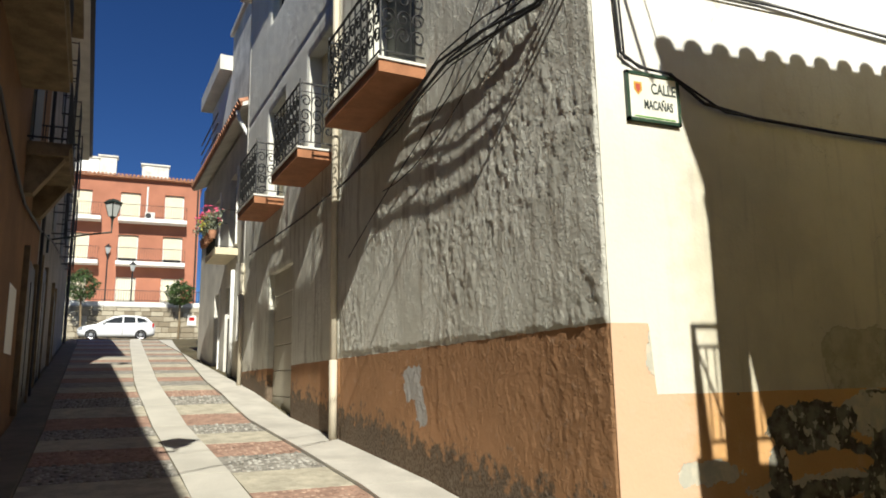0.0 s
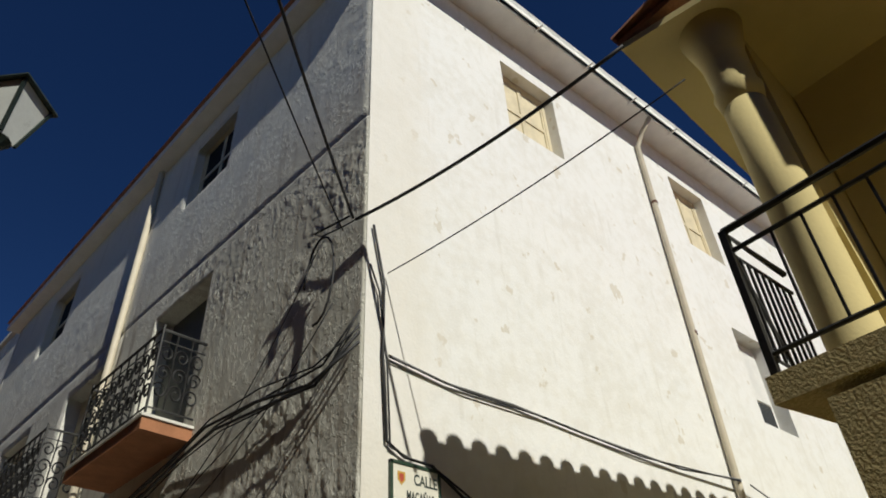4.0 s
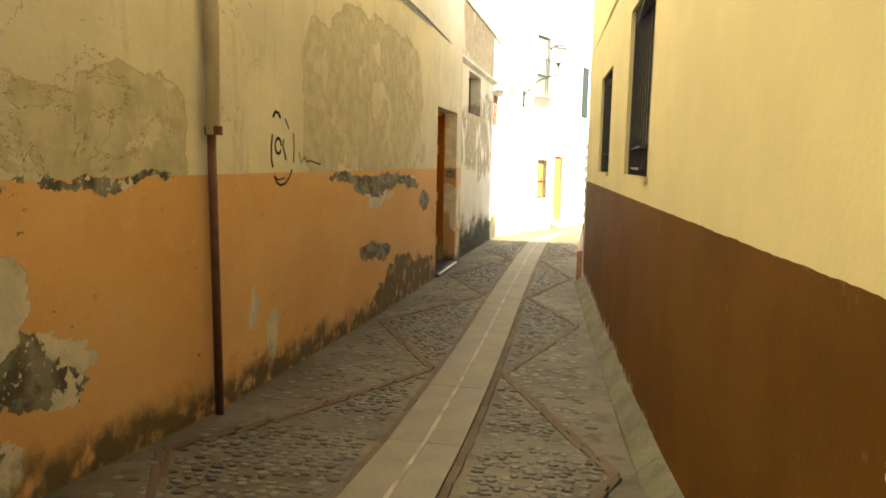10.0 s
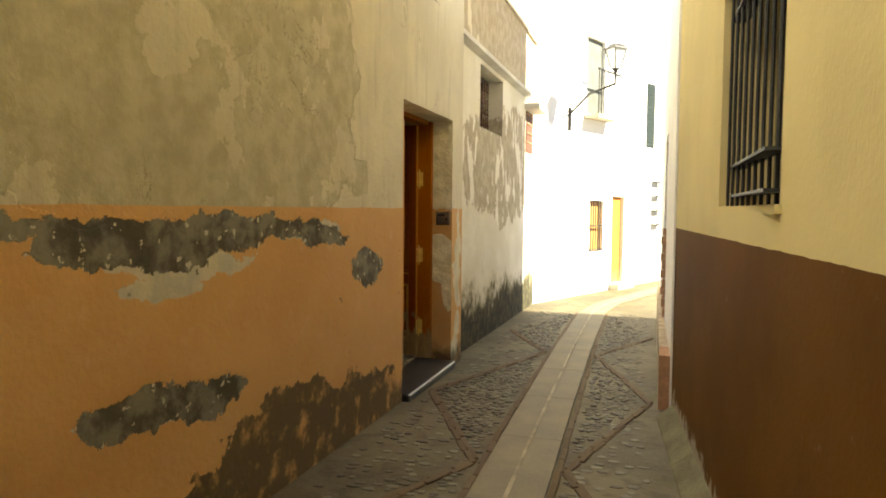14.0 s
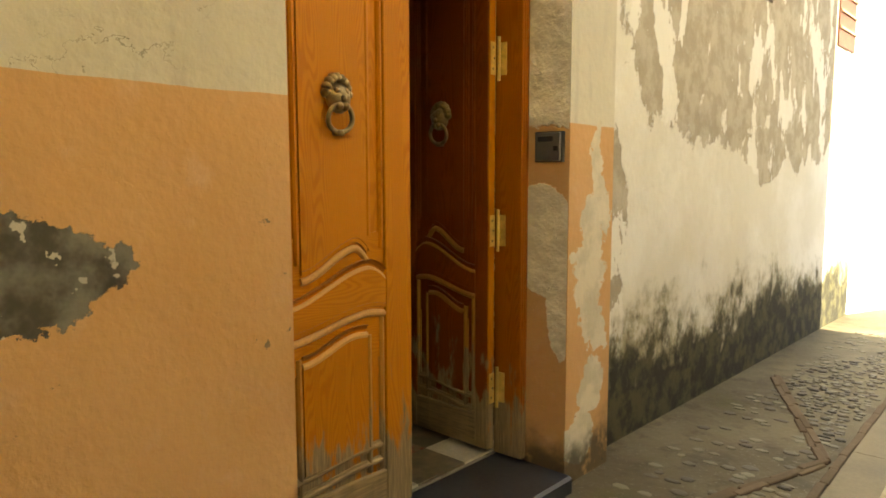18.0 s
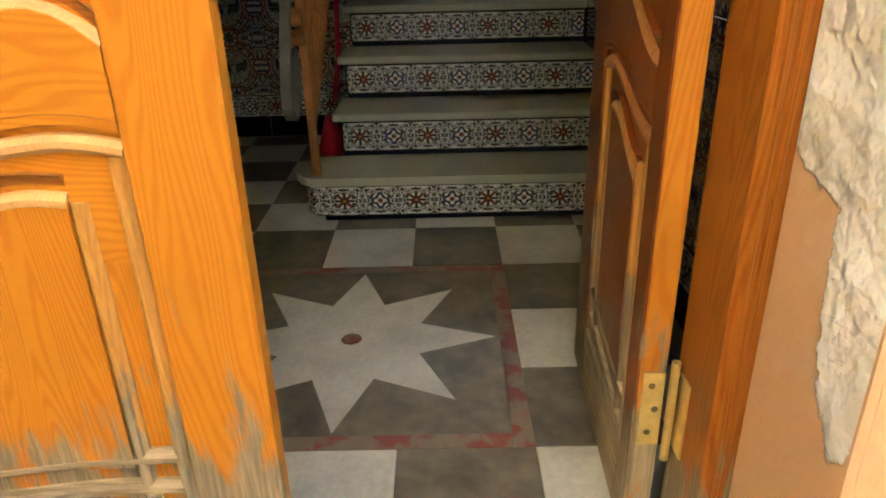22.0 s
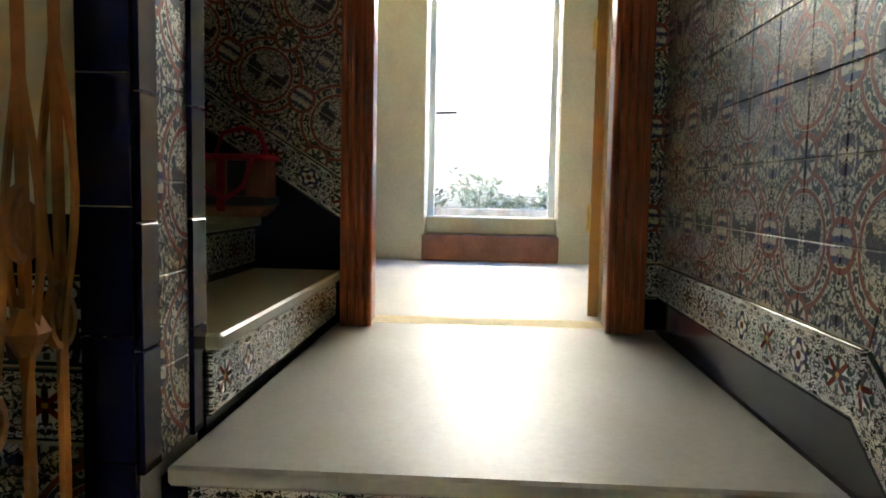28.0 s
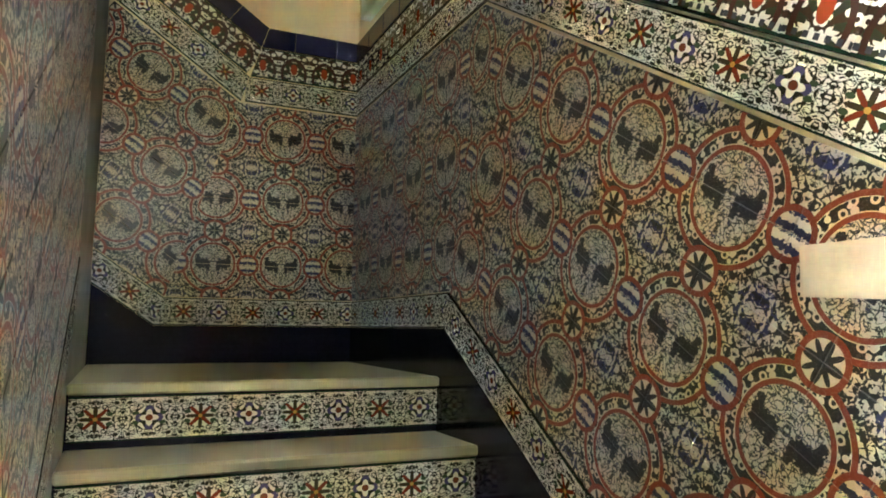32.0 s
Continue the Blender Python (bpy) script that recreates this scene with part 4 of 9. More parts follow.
def make_azulejo():
    """Large linked roundels of a relief wall tile; the pattern repeats every 1 in u and v."""
    k = K("relief_azulejo_wall_tile", 0.22)
    uvv = k.uv()
    u, v, _ = k.xyz(uvv)
    a, b = (u.fract() - 0.5), (v.fract() - 0.5)
    aa = a.abs()
    r = (a * a + b * b).pow(0.5)
    ang = k.math("ARCTAN2", b, a)
    sym = k.vec(aa, b)
    fine = k.noise(sym, 30.0, 2, 0.5)
    leaf = k.noise(sym, 15.0, 3, 0.6, 1.2)
    cross = k.noise(k.vec(tri(k, u + 0.5), tri(k, v + 0.5)), 25.0, 3, 0.55, 0.8)
    cream, brown, ink, blue = (0.60, 0.53, 0.40), (0.20, 0.036, 0.010), (0.010, 0.010, 0.012), (0.022, 0.024, 0.085)
    e, f = tri(k, u + 0.5), tri(k, v + 0.5)
    c, d = tri(k, u), tri(k, v)
    # dark ground between the roundels with cream leaves, bluer at its heart
    heart = (c * c + d * d).pow(0.5)
    leaves = cross.step(0.495, 0.460)
    col = k.mix(leaves, k.mix(heart.lt(0.16) * fine.gt(0.48), ink, blue), cream)
    # cream band with a row of ink scrolls
    curl = (k.cells(sym, 17.0, rand=0.75) - 0.37 + (fine - 0.5) * 0.2).abs().step(0.11, 0.14) * (r - 0.367).abs().lt(0.036)
    col = k.mix(r.lt(0.435), col, k.mix(curl, cream, ink))
    # paired birds under a tree inside
    twig = k.noise(sym, 26.0, 2, 0.5, 0.5)
    scroll = (twig - 0.5).abs().step(0.058, 0.038)
    inner = k.mix(scroll, cream, (0.030, 0.032, 0.024))
    inner = k.mix((leaf - 0.40).abs().lt(0.016), inner, blue)
    rag = (fine - 0.5) * 0.13
    body = ((aa - 0.135 + rag).abs().lt(0.072)) * ((b - 0.005 + rag * 0.8).abs().lt(0.060))
    tail = ((aa - 0.215 + rag * 0.5).abs().lt(0.032)) * ((b - 0.050 + rag).abs().lt(0.085))
    neck = ((aa - 0.062 - rag * 0.4).abs().lt(0.026)) * ((b + 0.030 + rag * 0.5).abs().lt(0.065))
    beast = (body + tail + neck).min(1.0)
    inner = k.mix(beast, inner, ink)
    col = k.mix(r.lt(0.300), col, inner)
    # small linked roundels at the middles of the sides, striped across
    beside, above = (c * c + f * f).pow(0.5), (e * e + d * d).pow(0.5)
    small = beside.min(above)
    stripe = (v * 10.0 + (fine - 0.5) * 0.9).fract()
    col = k.mix(small.lt(0.140), col, k.mix(stripe.lt(0.52), cream, k.mix(stripe.lt(0.72), ink, blue)))
    petals = above.lt(0.085 + k.math("COSINE", k.math("ARCTAN2", d, e) * 8.0) * 0.035)
    col = k.mix(above.lt(0.125), col, k.mix(petals, cream, ink))
    clear = small.gt(0.155)
    ringed = (((r - 0.425).abs().lt(0.018) + (r - 0.308).abs().lt(0.016)) * clear + (small - 0.140).abs().lt(0.020)).min(1.0)
    col = k.mix(ringed, col, brown)
    k.bump(ringed * 0.9 + beast * 0.4 + curl * 0.3 + leaves * 0.5, 1.0, 0.007)
    return k.done(col, 0.28 + fine * 0.14)


def make_border():
    """Flower border: u counts tiles, a star flower and a ring by turns."""
    k = K("flower_border_tile", 0.2)
    uvv = k.uv()
    u, v, _ = k.xyz(uvv)
    a, b = u.fract() - 0.5, v - 0.5
    odd = (u * 0.5).fract().gt(0.5)
    aa, bb = a.abs(), b.abs()
    r = (a * a + b * b).pow(0.5)
    ang = k.math("ARCTAN2", b, a)
    four = k.math("COSINE", ang * 4.0)
    fine = k.noise(uvv, 14, 2, 0.5)
    white, dark = (0.74, 0.70, 0.59), (0.030, 0.028, 0.020)

    leafy = ((aa - 0.27) * (aa - 0.27) * 130.0 + (bb - 0.11) * (bb - 0.11) * 260.0).lt(0.6)
    dots = ((aa - 0.40) * (aa - 0.40) + (bb - 0.36) * (bb - 0.36)).lt(0.0022)
    vine = (k.noise(k.vec(aa, bb), 7.5, 2, 0.5, 1.2) - 0.5).abs().step(0.055, 0.035) * r.gt(0.25)
    tips = k.noise(k.vec(aa, bb), 15.0, 1, 0.5).step(0.60, 0.63) * r.gt(0.26)
    col = k.mix((vine + tips + dots).min(1.0), white, dark)
    col = k.mix(leafy, col, (0.05, 0.07, 0.04))
    lobes = four.abs()
    star = r.lt(0.12 + lobes.pow(2.0) * 0.19)
    ring = (r - 0.19 - four * 0.045).abs().lt(0.045)
    col = k.mix(star * (1.0 - odd), col, k.mix(four.gt(0.0), (0.17, 0.034, 0.014), (0.05, 0.038, 0.022)))
    col = k.mix(ring * odd, col, k.mix(four.gt(0.0), dark, (0.075, 0.065, 0.15)))
    col = k.mix(r.lt(0.075) * odd, col, (0.16, 0.05, 0.02))
    col = k.mix(r.lt(0.045) * (1.0 - odd), col, (0.45, 0.25, 0.06))
    col = k.mix(bb.gt(0.47), col, (0.012, 0.03, 0.02))
    k.bump(star * 0.6 + vine * 0.4 + ring * 0.5, 0.4, 0.003)
    return k.done(col, 0.18 + fine * 0.1)


def make_frieze():
    k = K("palmette_frieze_tile", 0.2)
    uvv = k.uv()
    u, v, _ = k.xyz(uvv)
    a, b = u.fract() - 0.5, v - 0.5
    fine = k.noise(uvv, 12, 2)
    white = (0.68, 0.65, 0.57)
    arch = ((a * a * 1.6 + (b + 0.25) * (b + 0.25)).pow(0.5) - 0.5).abs().lt(0.06)
    palm = (k.math("SINE", k.math("ARCTAN2", b + 0.3, a) * 9.0).gt(0.1)) * ((a * a + (b + 0.3) * (b + 0.3)).pow(0.5) - 0.33).abs().lt(0.13)
    drop = (a * a * 40.0 + (b + 0.08) * (b + 0.08) * 14.0).lt(0.5)
    weave = (k.cells(k.vec(a.abs(), b), 7.0, rand=0.8) - 0.36).abs().step(0.12, 0.16) * b.gt(-0.35)
    col = k.mix(weave, white, (0.045, 0.03, 0.02))
    col = k.mix(palm, col, (0.035, 0.04, 0.025))
    col = k.mix(arch, col, (0.05, 0.025, 0.02))
    col = k.mix(drop, col, (0.26, 0.05, 0.018))
    dots = (k.math("SINE", u * 38.0).gt(0.0)) * (b + 0.40).abs().lt(0.04)
    col = k.mix(dots, col, (0.05, 0.05, 0.06))
    col = k.mix(b.abs().gt(0.46), col, (0.012, 0.03, 0.02))
    k.bump(palm * 0.4 + drop * 0.6 + arch * 0.4, 0.4, 0.003)
    return k.done(col, 0.18 + fine * 0.1)


AZULEJO, BORDER, FRIEZE = make_azulejo(), make_border(), make_frieze()
GROUT = plain("tile_grout", (0.34, 0.32, 0.28), 0.9)
TILE_CACHE = {}


def clip(poly, a, b, c):
    """The part of a plane outline where a x + b y >= c."""
    out = []
    for p, q in zip(poly, poly[1:] + poly[:1]):
        dp, dq = a * p[0] + b * p[1] - c, a * q[0] + b * q[1] - c
        if dp >= 0:
            out.append(p)
        if dp * dq < 0:
            t = dp / (dp - dq)
            out.append((p[0] + t * (q[0] - p[0]), p[1] + t * (q[1] - p[1])))
    return out


def inside_convex(poly, region):
    for (x0, y0), (x1, y1) in zip(region, region[1:] + region[:1]):
        a, b = -(y1 - y0), x1 - x0
        poly = clip(poly, a, b, a * x0 + b * y0)
        if len(poly) < 3:
            return []
    return poly


def tile_piece(name, outline, uvs, material, depth=0.007, gap=0.0012):
    """A tile with softened edges: outline counter-clockwise in its own plane, z towards the viewer."""
    cx, cy = (sum(p[i] for p in outline) / len(outline) for i in (0, 1))

    def shrink(p, d):
        v = Vector((p[0] - cx, p[1] - cy))
        return (p[0] - v.x * d / max(v.length, 1e-4), p[1] - v.y * d / max(v.length, 1e-4))

    n = len(outline)
    verts = [(*shrink(p, gap), 0.0) for p in outline] + [(*shrink(p, gap), depth - 0.0015) for p in outline] + [(*shrink(p, gap + 0.0025), depth) for p in outline]
    faces = [tuple(range(2 * n, 3 * n))]
    for ring in (0, 1):
        faces += [(ring * n + i, ring * n + (i + 1) % n, (ring + 1) * n + (i + 1) % n, (ring + 1) * n + i) for i in range(n)]
    me = bpy.data.meshes.new(name)
    me.from_pydata(verts, [], faces)
    me.materials.append(material)
    layer = me.uv_layers.new(name="UVMap")
    for lp in me.loops:
        layer.data[lp.index].uv = uvs[lp.vertex_index % n]
    return me


def lay(parent, o, eu, ev, size, region, material, name="tile", period=(2, 2), shift=(0.0, 0.0), depth=0.007):
    """Tiles of the given size over a convex region (counter-clockwise, in metres along eu and ev from o), cut at its edges."""
    eu, ev, o = Vector(eu).normalized(), Vector(ev).normalized(), Vector(o)
    n = eu.cross(ev)
    base = Matrix((eu, ev, n)).transposed().to_4x4()
    us, vs = [p[0] for p in region], [p[1] for p in region]
    i0, i1 = math.floor((min(us) - shift[0]) / size[0] + 1e-6), math.ceil((max(us) - shift[0]) / size[0] - 1e-6)
    j0, j1 = math.floor((min(vs) - shift[1]) / size[1] + 1e-6), math.ceil((max(vs) - shift[1]) / size[1] - 1e-6)
    for i in range(i0, i1):
        for j in range(j0, j1):
            x, y = i * size[0] + shift[0], j * size[1] + shift[1]
            cell = [(x, y), (x + size[0], y), (x + size[0], y + size[1]), (x, y + size[1])]
            cut = inside_convex(cell, region)
            if len(cut) < 3:
                continue
            area = abs(sum(p[0] * q[1] - q[0] * p[1] for p, q in zip(cut, cut[1:] + cut[:1]))) / 2
            if area < 0.04 * size[0] * size[1]:
                continue
            pi, pj = i % period[0], j % period[1]

            def uvof(p):
                return ((pi + (p[0] - x) / size[0]) / (period[0] if period[1] > 1 else 1.0), (pj + (p[1] - y) / size[1]) / period[1])

            key = (material.name, pi, pj, size, depth)
            whole = area > 0.999 * size[0] * size[1]
            if whole and key in TILE_CACHE:
                me = TILE_CACHE[key]
            else:
                me = tile_piece(name, [(p[0] - x, p[1] - y) for p in cut], [uvof(p) for p in cut], material, depth)
                if whole:
                    TILE_CACHE[key] = me
            ob = new(name, me)
            at = o + eu * x + ev * y
            ob.parent = parent
            ob.matrix_local = Matrix.Translation(at - ORIGIN[parent]) @ base


T = 0.148
BANDS = ((0.11, 0.12, "b"), (0.232, 6 * T, "m"), (1.128, 0.118, "b"), (1.25, 0.145, "f"))


def rect(a, b, c, d):
    return [(a, b), (c, b), (c, d), (a, d)]


def dado(parent, o, eu, length, z0=0.0, base=True, height=None):
    """A level tiled dado along eu from o: navy base, border, roundel tiles, border, frieze and navy cap."""
    ev = (0, 0, 1)
    if base:
        lay(parent, o, eu, ev, (0.30, 0.11), rect(0, z0, length, z0 + 0.11), BLACK_TILE, "skirting_tile", (1, 1), (0, z0))
    for z, h, kind in BANDS:
        if kind == "m":
            lay(parent, o, eu, ev, (T, T), rect(0, z0 + z, length, z0 + z + h), AZULEJO, "wall_tile", (2, 2), (0, z0 + z))
        else:
            lay(parent, o, eu, ev, (0.145, h), rect(0, z0 + z, length, z0 + z + h), BORDER if kind == "b" else FRIEZE, "border_tile" if kind == "b" else "frieze_tile", (2, 1), (0, z0 + z), 0.009)
    lay(parent, o, eu, ev, (0.2, 0.095), rect(0, z0 + 1.397, length, z0 + 1.492), NAVY, "cap_tile", (1, 1), (0, z0 + 1.397), 0.014)


def sloped(parent, o, eu, length, slope, black_to, start=0.0):
    """A dado that climbs with a stair: eu level along the wall, slope up per metre; black_to: height of the black foot at o."""
    s = Vector(eu).normalized()
    c = 1 / math.sqrt(1 + slope * slope)
    su = (s + Vector((0, 0, slope))) * c
    sv = Vector((0, 0, 1)) * c - s * slope * c
    o = Vector(o)
    for z, h, kind in (((0.0, 0.12, "b"), (0.122, 6 * T, "m"), (1.018, 0.118, "b"), (1.14, 0.145, "f"), (1.287, 0.095, "c"))):
        lo, hi = black_to + z, black_to + z + h
        # region between two plumb lines, in the tilted axes
        def q(along, up):
            p = s * along + Vector((0, 0, slope * along + up))
            return (p.dot(su), p.dot(sv))
        k = 1 / c
        base_up = black_to + z * k
        top_up = black_to + (z + h) * k
        region = [q(start, base_up), q(length, base_up), q(length, top_up), q(start, top_up)]
        v0 = q(0, base_up)[1]
        if kind == "m":
            lay(parent, o, su, sv, (T, T), region, AZULEJO, "wall_tile", (2, 2), (0.03, v0))
        elif kind == "c":
            lay(parent, o, su, sv, (0.2, h), region, NAVY, "cap_tile", (1, 1), (0, v0), 0.014)
        else:
            lay(parent, o, su, sv, (0.145, h), region, BORDER if kind == "b" else FRIEZE, "border_tile" if kind == "b" else "frieze_tile", (2, 1), (0, v0), 0.009)


ALL_BANDS = BANDS + ((1.397, 0.095, "c"),)


def bent_dado(parent, o, eu, corners, u0, u1):
    """A dado that follows a stair along eu: corners (u, z) are where its lower edge bends, level or falling between them; bands meet in mitres."""
    s, o = Vector(eu).normalized(), Vector(o)
    if len(corners) == 1:
        slopes = list(corners[0][2])
    else:
        slopes = [0.0] + [(a[1] - b[1]) / (b[0] - a[0]) for a, b in zip(corners, corners[1:])] + [0.0]

    def bend(i, h):
        """The bend i at height h over the lower edge."""
        c = corners[i]
        t = (math.atan(slopes[i]) + math.atan(slopes[i + 1])) / 2
        d = abs(math.atan(slopes[i]) - math.atan(slopes[i + 1])) / 2
        r = h / math.cos(d)
        return (c[0] + r * math.sin(t), c[1] + r * math.cos(t))

    for leg in range(len(corners) + 1):
        q = slopes[leg]
        c = 1 / math.sqrt(1 + q * q)
        su = (s - Vector((0, 0, q))) * c
        sv = Vector((0, 0, 1)) * c + s * q * c

        def tilt(u, z):
            p = s * u + Vector((0, 0, z))
            return (p.dot(su), p.dot(sv))

        for zb, hb, kind in ALL_BANDS:
            lo, hi = zb - 0.11, zb - 0.11 + hb
            def end(h, side):
                if side == 0 and leg > 0:
                    return bend(leg - 1, h)
                if side == 1 and leg < len(corners):
                    return bend(leg, h)
                ref = bend(leg if side == 0 else leg - 1, h)
                u = u0 if side == 0 else u1
                return (u, ref[1] - q * (u - ref[0]))
            region = [tilt(*end(lo, 0)), tilt(*end(lo, 1)), tilt(*end(hi, 1)), tilt(*end(hi, 0))]
            if region[1][0] <= region[0][0] and region[2][0] <= region[3][0]:
                continue
            v0 = region[0][1]
            if kind == "m":
                lay(parent, o, su, sv, (T, T), region, AZULEJO, "wall_tile", (2, 2), (0.03, v0))
            elif kind == "c":
                lay(parent, o, su, sv, (0.2, hb), region, NAVY, "cap_tile", (1, 1), (0, v0), 0.014)
            else:
                lay(parent, o, su, sv, (0.145, hb), region, BORDER if kind == "b" else FRIEZE, "border_tile" if kind == "b" else "frieze_tile", (2, 1), (0, v0), 0.009)


def black_foot(name, o, eu, points, nrm):
    """The black skirting under a climbing dado, from a level line up to points (along, height)."""
    bm = bmesh.new()
    s, o = Vector(eu).normalized(), Vector(o)
    outline = [o + s * a + Vector((0, 0, z)) for a, z in points]
    prism(bm, outline, Vector(nrm) * 0.01)
    return solid(name, bm, BLACK_TILE, "glossy black skirting that climbs with the stair", "skirting", kind="structure")


dado(wall_hall_left, (-0.36, HY0 + 0.001, 0), (-1, 0, 0), -HX1 - 0.36)
# the hall's back wall looks to the street door: laid from the post back to the corner
dado(wall_hall_back, (HX1 + 0.001, HY0 + 0.01, 0), (0, 1, 0), 11.812 - HY0 - 0.01)
# right wall, seen from the stair
bent_dado(wall_hall_right, (LX, HY1 - 0.001, 0), (1, 0, 0), [(1.28, 1.19), (2.85, 0.11)], 0.0, -0.36 - LX)
black_foot("skirting_lower", (LX, HY1 - 0.001, 0), (1, 0, 0), [(0, 0.9), (1.2, 0.9), (2.55, 0.0), (-0.36 - LX, 0.0), (-0.36 - LX, 0.11), (2.85, 0.11), (1.28, 1.19), (0, 1.19)], (0, -1, 0))
# wall beside the upper stair
SL2 = RISE / G2


# the upper stair climbs towards -y; its wall looks to +x, so it is laid along +y, falling
bent_dado(wall_stair, (LX + 0.001, 9.12, 0), (0, 1, 0), [(1.06, 2.50, (0.0, SL2))], 0.0, 2.78)
black_foot("skirting_upper", (LX + 0.001, 9.12, 0), (0, 1, 0), [(0, 2.1), (1.06, 2.1), (2.78, 0.95), (2.78, 2.5 - 1.72 * SL2), (1.06, 2.5), (0, 2.5)], (1, 0, 0))
bent_dado(wall_stair_end, (-3.425, 9.121, 0), (-1, 0, 0), [(0.245, 2.50, (0.69, 0.0))], 0.0, 1.115)
black_foot("skirting_end", (-3.425, 9.121, 0), (-1, 0, 0), [(0, 2.3), (1.115, 2.3), (1.115, 2.5), (0.245, 2.5), (0, 2.669)], (0, 1, 0))
dado(wall_stair, (LX + 0.001, 12.90, 1.08), (0, 1, 0), 0.05)
# stair side of the partition
part_side = solid("partition_face", boxed((-3.421, 9.12, 1.0), (-3.424, 11.82, 4.2)), GROUT, "grout behind the stair side tiles", "wall", kind="structure")
sloped(part_side, (-3.425, 11.82, 0), (0, -1, 0), 1.72, SL2, 1.46, 0.075)
# end of the partition: navy edge tiles and a strip of cut roundel tiles
end_face = solid("partition_end", boxed((-3.2, 11.811, 0.9), (-3.42, 11.822, 4.2)), GROUT, "grout behind the partition end tiles", "wall", kind="structure")
lay(end_face, (-3.246, 11.823, 1.08), (-1, 0, 0), (0, 0, 1), (0.125, 0.155), rect(0, 0, 0.125, 3.0), AZULEJO, "wall_tile", (2, 2))
lay(end_face, (-3.374, 11.823, 1.08), (-1, 0, 0), (0, 0, 1), (0.06, 0.2), rect(0, 0, 0.06, 3.0), NAVY, "edge_tile", (1, 1), (0, 0), 0.014)
lay(end_face, (-3.186, 11.823, 1.08), (-1, 0, 0), (0, 0, 1), (0.058, 0.2), rect(0, 0, 0.058, 3.0), NAVY, "edge_tile", (1, 1), (0, 0), 0.014)
lay(part_side, (-3.425, 11.823, 1.08), (0, -1, 0), (0, 0, 1), (0.07, 0.2), rect(0, 0, 0.07, 3.0), NAVY, "edge_tile", (1, 1), (0, 0), 0.014)
lay(end_face, (-3.185, 11.745, 0.905), (0, 1, 0), (0, 0, 1), (0.085, 0.2), rect(0, 0, 0.085, 3.2), NAVY, "edge_tile", (1, 1), (0, 0), 0.014)
# riser tiles
for n in range(1, 7):
    nx = NOSE0 - GOING * (n - 1) - 0.03
    lay(stair, (nx + 0.001, 11.875 if n > 1 else 11.83, (n - 1) * RISE + 0.018), (0, 1, 0), (0, 0, 1), (0.138, 0.125), rect(0, 0, HY1 - 0.02 - (11.875 if n > 1 else 11.83), 0.125), BORDER, "riser_tile", (2, 1), (0, 0), 0.006)
for n in range(1, 8):
    ny = 11.87 - G2 * (n - 1) - 0.03
    lay(upper, (-3.43, ny + 0.001, (n + 5) * RISE + 0.018), (-1, 0, 0), (0, 0, 1), (0.138, 0.125), rect(0, 0, 1.10, 0.125), BORDER, "riser_tile", (2, 1), (0, 0), 0.006)
# the rounded end of the first step
for j in range(5):
    a0, a1 = math.radians(-8 + j * 34), math.radians(-8 + (j + 1) * 34)
    c = Vector((NOSE0 - 0.145, 11.825, 0.018))
    p, q = c + Vector((math.cos(a0) * 0.115, -math.sin(a0) * 0.085, 0)), c + Vector((math.cos(a1) * 0.115, -math.sin(a1) * 0.085, 0))
    L = (p - q).length
    lay(stair, q, p - q, (0, 0, 1), (0.138, 0.125), rect(0, 0, L, 0.125), BORDER, "riser_tile", (2, 1), (0, 0), 0.006)

# hall floor: marble chequer with a star in the middle
WHITE_MARBLE = plain("worn_white_marble", (0.50, 0.46, 0.35), 0.35, vary=0.22, scale=5, bump=0.03)
GREY_MARBLE = plain("worn_grey_marble", (0.125, 0.10, 0.060), 0.38, vary=0.5, scale=7, bump=0.03, fine=25)
k = K("worn_red_marble", 0.4)
q = k.pos()
RED_MARBLE = k.done(k.mix(k.noise(q, 9.0, 5, 0.65).step(0.44, 0.54), (0.21, 0.045, 0.025), k.mix(k.noise(q, 30.0, 3), (0.24, 0.19, 0.12), (0.15, 0.10, 0.06))))
SC = Vector((-1.073, 12.02))
FT = 0.303


def floor_piece(name, outline, material, lift=0.0):
    me = tile_piece(name, outline, [(0, 0)] * len(outline), material, 0.012, 0.0008)
    ob = new(name, me)
    ob.parent = floor_hall
    ob.location = (0, 0, -0.012 + lift)


PX0, PX1, PY0, PY1 = SC.x - 1.5 * FT, SC.x + 1.5 * FT, SC.y - 1.5 * FT, SC.y + 1.5 * FT
LINE_X = [-1.563 - 0.292 * k for k in range(6, 0, -1)] + [PX0, PX0 + FT, PX0 + 2 * FT, PX1, PX1 + 0.3, PX1 + 0.6]
LINE_Y = [10.125, 10.41, 10.695, 10.98, 11.262, PY0, PY0 + FT, PY0 + 2 * FT, PY1, PY1 + 0.3, PY1 + 0.6]
for i in range(len(LINE_X) - 1):
    for j in range(len(LINE_Y) - 1):
        if 6 <= i <= 8 and 5 <= j <= 7:
            continue
        x0, x1, y0, y1 = LINE_X[i], LINE_X[i + 1], LINE_Y[j], LINE_Y[j + 1]
        cut = inside_convex([(x0, y0), (x1, y0), (x1, y1), (x0, y1)], [(-3.19, HY0), (-0.37, HY0), (-0.37, HY1), (-3.19, HY1)])
        if cut and x0 < 0 and not (x0 < -2.3 and y0 > 11.9):
            floor_piece("floor_tile", cut, WHITE_MARBLE if (i + j) % 2 else GREY_MARBLE)
h, w = 1.5 * FT, 0.046
